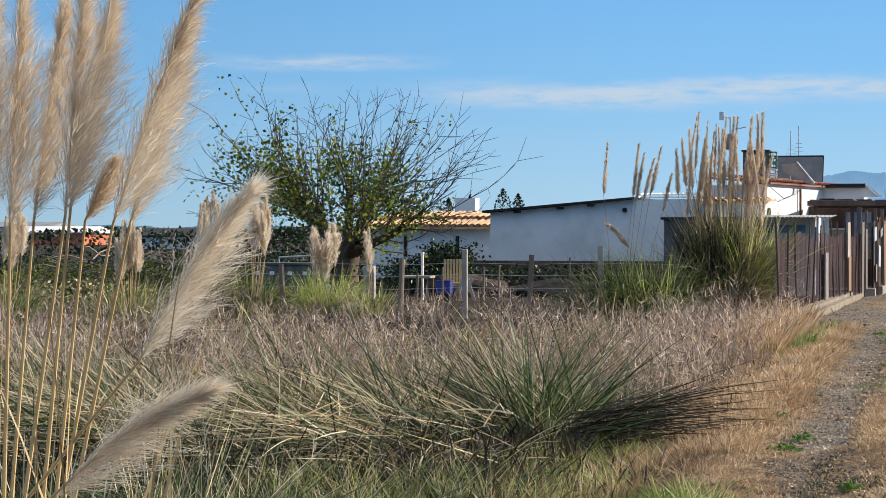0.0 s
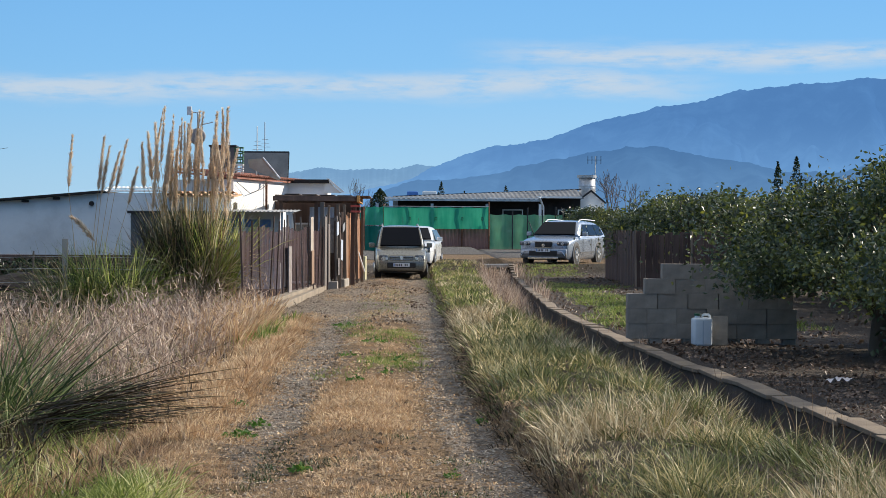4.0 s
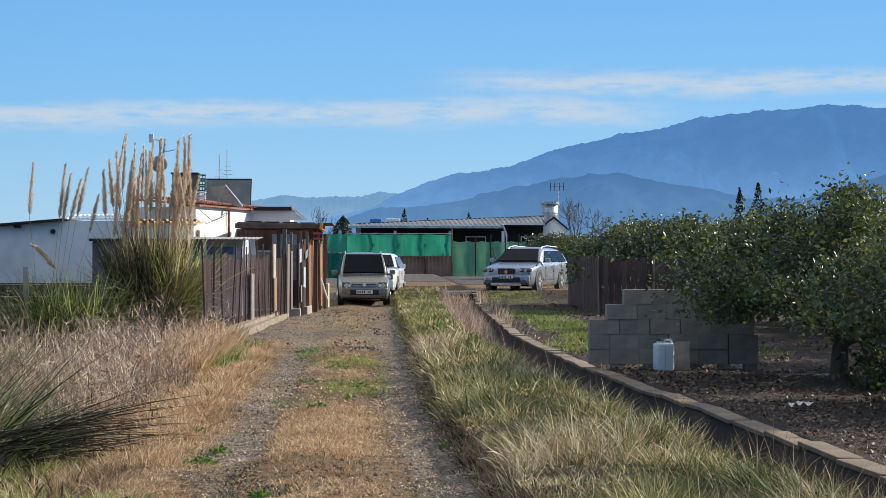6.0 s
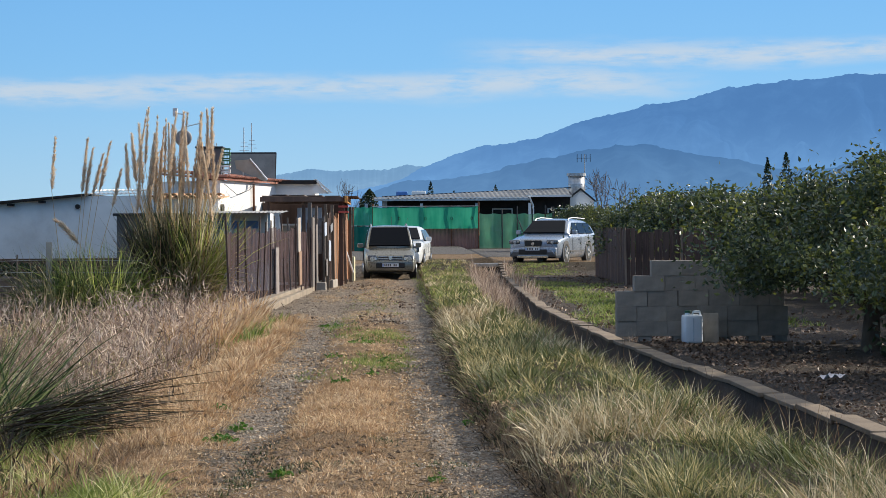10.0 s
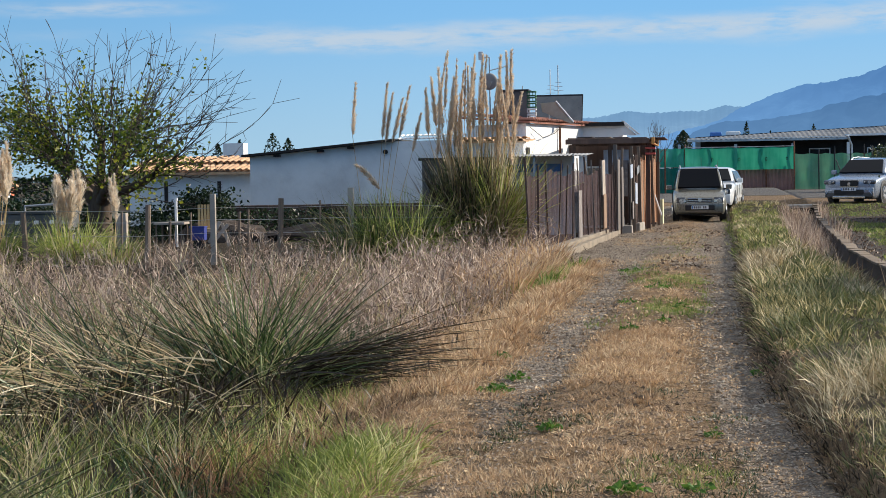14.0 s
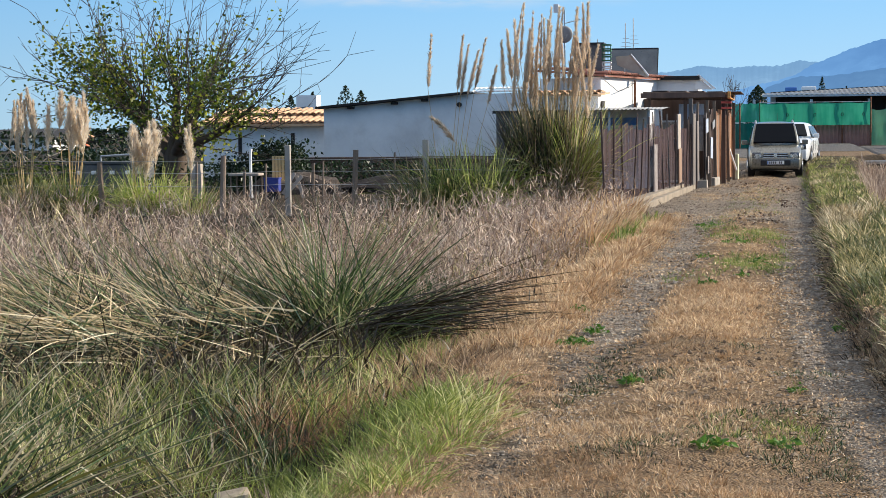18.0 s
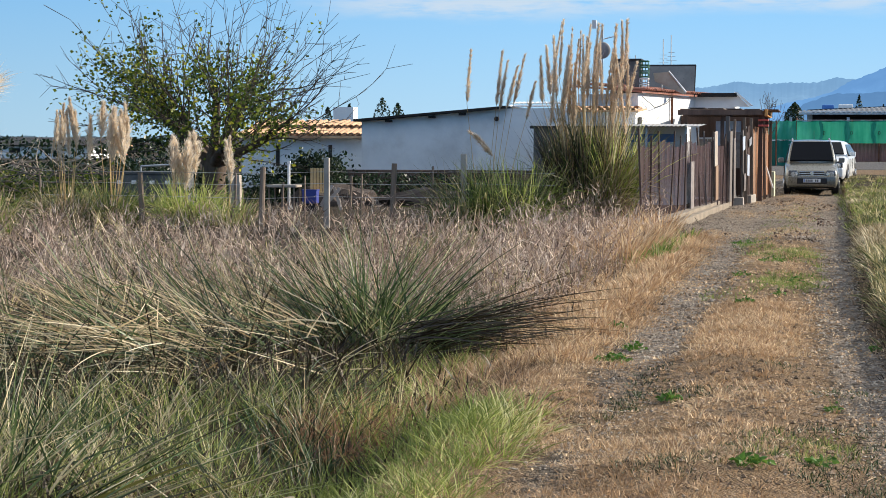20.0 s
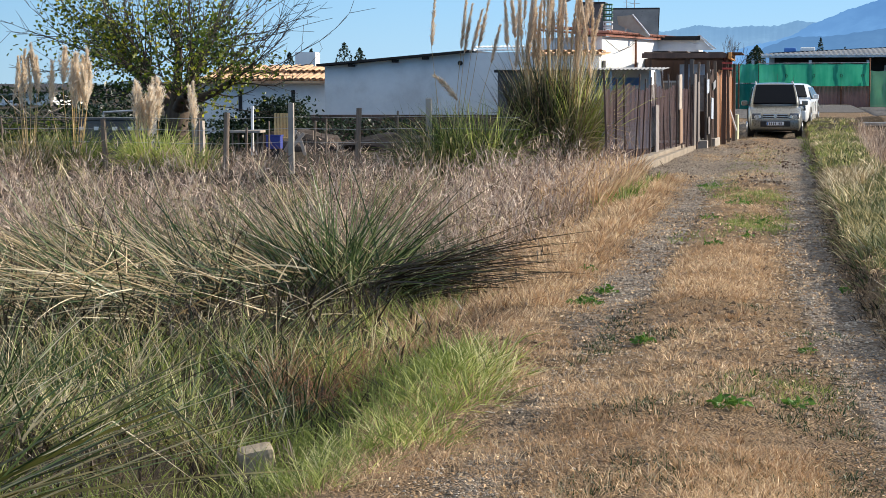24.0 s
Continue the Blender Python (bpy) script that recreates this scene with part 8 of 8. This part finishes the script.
dense_bush("cypress_hedge", (11.2, 92), (1.2, 1.2, 2.2), 2200, M_DARKLEAF, "dark clipped hedge beside the parked car", 0.1, 7, "hedge")
dense_bush("cypress_hedge", (11.2, 97), (1.0, 1.6, 2.2), 2600, M_DARKLEAF, "dark hedge at the orchard corner", 0.12, 8, "hedge")


def cypress(x, y, h, w, seed, low=0.2, n=700):
    """low: height at which the crown begins."""
    rng = np.random.default_rng(seed)
    s = rng.random(n)
    r = w * np.sin(np.pi * np.clip(0.12 + s * 0.88, 0, 1)) ** 0.8 * np.sqrt(rng.random(n))
    a = rng.uniform(0, 6.28, n)
    pts = np.stack([r * np.sin(a), r * np.cos(a), low + s * (h - low)], 1)
    g = thing("cypress_tree", "dark slender cypress in the distance", "tree", (x, y, float(ground_z(x, y))), group="distant cypresses")
    put("trunk", tubes_mesh("trunk", [(0, 0, -0.1, 0, 0, h * 0.6, 0.12, 0.04)], M_BARK, 6), g)
    put("crown", leaf_mesh("crown", pts, RNG.uniform(0.25, 0.5, n) * max(0.45, w * 0.6), M_DARKLEAF, 0.0, 0.5), g)


for x, y, h, w, s in ((-2.1, 152, 3.5, 0.3, 2), (3.5, 155, 4.7, 0.45, 3), (2.9, 154, 3.9, 0.35, 4), (5.3, 153, 4.0, 0.4, 5), (6.6, 154, 3.8, 0.5, 6), (9.0, 160, 4.6, 0.55, 7), (8.2, 158, 4.0, 0.4, 8),
                      (-24.6, 110, 3.7, 0.75, 9), (-23.9, 111, 3.4, 0.65, 10), (-28.4, 112, 3.2, 0.5, 11), (-27.3, 113, 3.4, 0.35, 12), (19.2, 92, 4.6, 0.45, 13), (18.5, 93, 4.4, 0.35, 14)):
    cypress(x, y, h, w, s)
cypress(-1.3, 140, 4.0, 0.66, 21, 2.2, 1500)


def bare_tree(x, y, h, seed):
    rng = np.random.default_rng(seed)
    g = thing("bare_tree", "leafless slender tree behind the roofs", "tree", (x, y, float(ground_z(x, y))))
    out, tips = [], []
    for i in range(6):
        grow(rng, (rng.normal(0, 0.15), rng.normal(0, 0.1), 0), (rng.normal(0, 0.12), rng.normal(0, 0.1), 1), h * 0.38, 0.04, 3, out, tips, 0.12, (2, 3), 0.68, 0.08, 0.012)
    put("limb", tubes_mesh("limbs", out, M_TWIG, 4), g)
    g.scale = (0.4, 0.4, 1.0) if x < 0 else (0.8, 0.8, 1.0)


for x, y, h, s in ((-1.9, 90, 3.9, 1), (13.6, 122, 5.0, 2), (15.0, 124, 4.6, 3), (21, 100, 4.2, 4), (24, 101, 4.0, 5)):
    bare_tree(x, y, h, s)

dense_bush("orange_sucker", (6.2, 21.6), (0.55, 0.5, 0.75), 1400, M_CITRUS, "low leafy orange suckers between the trunks", 0.085, 21)
dense_bush("orange_sucker", (7.4, 20.2), (0.5, 0.5, 0.6), 1000, M_CITRUS, "low leafy orange suckers between the trunks", 0.085, 22)

# ---------------------------------------------------------------- clutter in the garden behind the field
M_NAVY = surface("dark_blue_plastic", rgb(40, 52, 120), rgb(58, 70, 146), 4.0, 0.5, bump=0.05)


def garden_clutter():
    tab = thing("garden_table", "weathered garden table with a pale board top", "table", (-12.0, 44.2, float(ground_z(-12.0, 44.2))))
    part("tabletop", box(bmesh.new(), (-0.35, -0.3, 0.52), (0.35, 0.3, 0.58), 0.015), M_PANEL, tab)
    for sx in (-0.3, 0.3):
        for sy in (-0.25, 0.25):
            part("leg", rods(((sx, sy, 0), (sx, sy, 0.53), 0.02)), M_WOOD, tab)
    chair = thing("slatted_chair", "tan slatted wooden garden chair", "chair", (-11.12, 44.0, float(ground_z(-11.12, 44.0))), 8)
    mt = surface("tan_slat", rgb(188, 156, 106), rgb(212, 184, 134), 3.0, 0.7, bump=0.15)
    for i in range(6):
        part("back_slat", box(bmesh.new(), (-0.21 + i * 0.072, 0.16, 0.42), (-0.155 + i * 0.072, 0.19, 0.98), 0.006), mt, chair)
    for i in range(4):
        part("seat_slat", box(bmesh.new(), (-0.22, -0.18 + i * 0.09, 0.4), (0.22, -0.11 + i * 0.09, 0.43), 0.006), mt, chair)
    for sx in (-0.2, 0.2):
        for sy in (-0.16, 0.16):
            part("leg", box(bmesh.new(), (sx - 0.02, sy - 0.02, 0), (sx + 0.02, sy + 0.02, 0.42), 0.005), mt, chair)
    cr = thing("blue_crate", "dark blue plastic crate on a low stand", "crate", (-11.2, 43.6, float(ground_z(-11.2, 43.6))))
    part("tub", box(bmesh.new(), (-0.17, -0.13, 0.2), (0.17, 0.13, 0.52), 0.02), M_NAVY, cr)
    part("rim", box(bmesh.new(), (-0.18, -0.14, 0.49), (0.18, 0.14, 0.52), 0.008), M_NAVY, cr)
    part("stand", box(bmesh.new(), (-0.15, -0.12, -0.05), (0.15, 0.12, 0.2), 0.01), M_DARK, cr)
    for i, (x, z, r) in enumerate(((-10.9, 0.30, 28), (-10.78, 0.26, 40), (-10.66, 0.22, -20), (-10.95, 0.22, 12))):
        b = tagged(part("loose_board", box(bmesh.new(), (-0.04, -0.012, -0.28), (0.04, 0.012, 0.28), 0.004), M_PANEL), "pale offcut board leaning on a pile", "board", "loose boards")
        b.matrix_basis = pose(x, 43.9 + 0.05 * i, z + 0.05 + float(ground_z(x, 44)), -8, r, 0)
    pp = thing("white_pipe_post", "short white plastic pipe post", "post", (-12.0, 44.6, float(ground_z(-12.0, 44.6))))
    part("pipe", rods(((0, 0, -0.1), (0, 0, 1.12), 0.035)), M_WHITE, pp)
    part("cap", rods(((0, 0, 1.1), (0, 0, 1.16), 0.05)), M_WHITE, pp)
    wb = thing("white_box", "white box standing by the tree", "box", (-13.2, 44.2, float(ground_z(-13.2, 44.2))))
    part("carton", box(bmesh.new(), (-0.13, -0.1, 0), (0.13, 0.1, 0.82), 0.01), M_PANEL, wb)
    # covered grey workbench with white clamps
    g = thing("grey_trough", "long dark grey trough with white clips on its rim", "trough", (-14.0, 41.0, float(ground_z(-14.0, 41.0))))
    part("tub", box(bmesh.new(), (-0.85, -0.3, 0.0), (0.75, 0.3, 0.88), 0.03), M_SOOT, g)
    part("rim", box(bmesh.new(), (-0.9, -0.33, 0.88), (0.8, 0.33, 0.94), 0.015), M_SOOT, g)
    for x in (-0.75, -0.42, 0.0, 0.35, 0.62):
        part("clip", box(bmesh.new(), (x - 0.05, -0.36, 0.66), (x + 0.05, -0.3, 0.74), 0.01), M_WHITE, g)
    part("handle_bar", rods(((-0.3, -0.2, 1.05), (0.65, -0.2, 1.1), 0.025), ((-0.3, -0.2, 0.9), (-0.3, -0.2, 1.05), 0.02), ((0.65, -0.2, 0.9), (0.65, -0.2, 1.1), 0.02)), M_STEEL, g)
    for x, y, h in ((-12.9, 43.2, 0.9), (-10.5, 44.6, 0.8), (-11.6, 42.6, 0.7)):
        p = thing("garden_stake", "short wooden stake in the garden", "stake", (x, y, float(ground_z(x, y))))
        part("shaft", rods(((0, 0, -0.1), (0.02, 0, h), 0.03)), M_WOOD, p)


garden_clutter()
# dark soil heaps and rubbish between garden and white wall
rng_h = np.random.default_rng(9)
for x, y, sx, sz in ((-11.6, 47.5, 1.3, 0.5), (-9.5, 48.5, 1.4, 0.42), (-8.0, 47.0, 1.0, 0.4)):
    bm = bmesh.new()
    bmesh.ops.create_icosphere(bm, subdivisions=3, radius=1.0)
    for v in bm.verts:
        k = 1 + 0.35 * noise.noise(v.co * 2.3 + Vector((x, y, 0)))
        v.co = Vector((v.co.x * sx * k, v.co.y * 0.7 * k, max(-0.05, v.co.z * sz * k)))
    tagged(part("soil_mound", bm, surface("dark_soil%d" % int(-x), rgb(58, 48, 42), rgb(86, 74, 64), 4.0, 0.95, bump=0.8), smooth=False), "heap of dark soil and rubble in the garden", "mound").matrix_basis = pose(x, y, float(ground_z(x, y)))


# ---------------------------------------------------------------- hedges and roofs on the far left
def hedge_row(name, x0, y0, x1, y1, h, mat, label, n=2600, leaf=0.14, seed=1):
    rng = np.random.default_rng(seed)
    s = rng.random(n)
    hh = h * (0.6 + 0.6 * hash_noise(s * 9, s * 0, seed))
    x, y = x0 + (x1 - x0) * s + rng.normal(0, 0.25, n), y0 + (y1 - y0) * s + rng.normal(0, 0.5, n)
    pts = np.stack([x, y, ground_z(x, y) + hh * rng.random(n) ** 0.8], 1)
    put(name, leaf_mesh(name, pts, leaf * RNG.uniform(0.6, 1.4, n), mat, 0.1, 0.6), label=label, category="hedge", kind="stuff")


hedge_row("far_hedge", -34, 62, -17.5, 58, 1.0, M_DARKLEAF, "low dark hedge behind the garden", 3200, 0.16, 3)
hedge_row("far_hedge", -60, 90, -22, 84, 1.2, M_DARKLEAF, "dark hedge across the plain", 3800, 0.24, 4)
hedge_row("far_hedge", -30, 50, -16.5, 44, 0.9, M_OLIVE, "grey-green scrub beside the garden", 2800, 0.12, 5)
hedge_row("far_hedge", -26, 40, -12, 38, 0.65, M_STRIP, "green scrub at the field's end", 2600, 0.10, 6)
hedge_row("far_hedge", 8.8, 101, 30, 108, 2.0, M_DARKLEAF, "dark hedge behind the orchard", 3200, 0.24, 8)
hedge_row("far_hedge", -140, 190, -20, 170, 1.6, M_DARKLEAF, "dark tree line across the plain", 4200, 0.6, 9)


def brush_pile():
    rng = np.random.default_rng(12)
    segs = []
    for _ in range(150):
        p = np.array([rng.normal(0, 1.5), rng.normal(0, 0.6), abs(rng.normal(0, 0.4))])
        d = rng.normal(size=3) * np.array([1, 0.5, 0.45])
        d /= np.linalg.norm(d)
        for k in range(3):
            q = p + d * rng.uniform(0.2, 0.5)
            segs.append((*p, *q, 0.02 - 0.005 * k, 0.016 - 0.005 * k))
            p, d = q, d + rng.normal(0, 0.3, 3)
            d /= np.linalg.norm(d)
    ob = put("brush_pile", tubes_mesh("brush_pile", segs, surface("bleached_twig", rgb(150, 134, 116), rgb(190, 174, 154), 5.0, 0.9, bump=0.1), 5), label="pile of bleached pruned branches", category="brush pile", kind="stuff")
    ob.matrix_basis = pose(-21.6, 49.5, float(ground_z(-21.6, 49.5)) + 0.2)


brush_pile()


def far_shed(x, y, w, d, h, wall, roof, label):
    g = thing("distant_shed", label, "building", (x, y, float(ground_z(x, y))))
    part("wall", box(bmesh.new(), (0, 0, -0.2), (w, d, h)), wall, g)
    part("roof", prism(bmesh.new(), [(-0.3, h), (d / 2, h + 0.5), (d + 0.3, h), (d + 0.3, h - 0.1), (-0.3, h - 0.1)], 0, -0.3, w + 0.3), roof, g)
    for i in range(int(w / 2.5)):
        part("window", box(bmesh.new(), (0.8 + i * 2.5, -0.03, h * 0.4), (1.6 + i * 2.5, 0.0, h * 0.75)), M_DARK, g)


M_ORANGE = surface("orange_render", rgb(188, 96, 66), rgb(208, 122, 88), 1.0, 0.85, bump=0.1)
far_shed(-77.0, 150, 7.0, 6, 1.1, M_ORANGE, M_WHITE, "orange-walled far shed with a pale roof")
far_shed(-62.5, 148, 6.0, 6, 0.8, M_ORANGE, M_TILE, "orange-walled far shed with a tiled roof")
far_shed(-53.0, 120, 6.5, 6, 0.9, M_WHITE, M_DARK, "white far shed with a dark roof")
far_shed(-42.0, 135, 8.0, 6, 0.9, M_ORANGE, M_DARK, "low far house with a dark roof")
far_shed(-95.0, 170, 12.0, 7, 1.6, M_WHITE, M_ROOFGREY, "white far building on the plain")
fs = thing("roof_box", "small white box on the far roof", "box", (-24.5, 100, 2.6))
part("carton", box(bmesh.new(), (-0.5, 0, -2.6), (0.6, 1, 0.85)), M_WHITE, fs)

# fallen fruit, a scrap of plastic
rf = random.Random(4)
mf = surface("fallen_fruit", rgb(84, 62, 40), rgb(128, 92, 54), 8.0, 0.6, bump=0.2, vary=0.3)
bm = bmesh.new()
bmesh.ops.create_icosphere(bm, subdivisions=2, radius=0.037)
fruit_me = bpy.data.meshes.new("fallen_orange")
bm.to_mesh(fruit_me)
bm.free()
fruit_me.materials.append(mf)
for _ in range(70):
    y = rf.uniform(13.5, 26)
    x = rf.uniform(5.0, 0.46 * y)
    if x > float(wall_x(y)) + 1.2:
        ob = put("fallen_orange", fruit_me, None, "shrivelled fallen orange on the soil", "fruit", "fallen oranges")
        ob.matrix_basis = pose(x, y, float(ground_z(x, y)) + 0.03) @ Matrix.Diagonal((1, 1, rf.uniform(0.8, 1), 1))
bm = bmesh.new()
bmesh.ops.create_grid(bm, x_segments=10, y_segments=5, size=0.5)
for v in bm.verts:
    v.co = Vector((v.co.x * 0.26, v.co.y * 0.16, 0.06 + 0.05 * noise.noise(v.co * 5)))
tagged(part("plastic_scrap", bm, surface("torn_plastic", rgb(206, 200, 200), rgb(226, 220, 222), 6.0, 0.5, bump=0.2), smooth=True), "crumpled scrap of white plastic sheet on the soil", "litter").matrix_basis = pose(4.35, 18.6, float(ground_z(4.35, 18.6)), 0, 0, 20)

hedge_row("garden_undergrowth", -23.0, 47.5, -8.6, 49.5, 0.8, M_DARKLEAF, "dark tangled undergrowth and rubbish under the garden tree", 6500, 0.1, 14)
hedge_row("garden_brush_heap", -22.5, 45.0, -16.2, 45.5, 0.85, M_TREELEAF, "heap of cut branches and leaves in the garden", 2600, 0.09, 15)
rb = random.Random(44)
heap = []
for _ in range(130):
    bx, by, bz = rb.uniform(-22.0, -16.0), rb.uniform(43.6, 45.0), rb.uniform(0.1, 0.95)
    da, dz, bl = rb.uniform(0, 6.28), rb.uniform(-0.3, 0.3), rb.uniform(0.4, 1.1)
    heap.append((bx, by, bz, bx + bl * math.cos(da), by + bl * math.sin(da) * 0.4, max(0.02, bz + dz), 0.018, 0.01))
put("branch_heap", tubes_mesh("branch_heap", heap, M_WOOD, 5), label="heap of bleached cut branches behind the field", category="branches", kind="stuff")
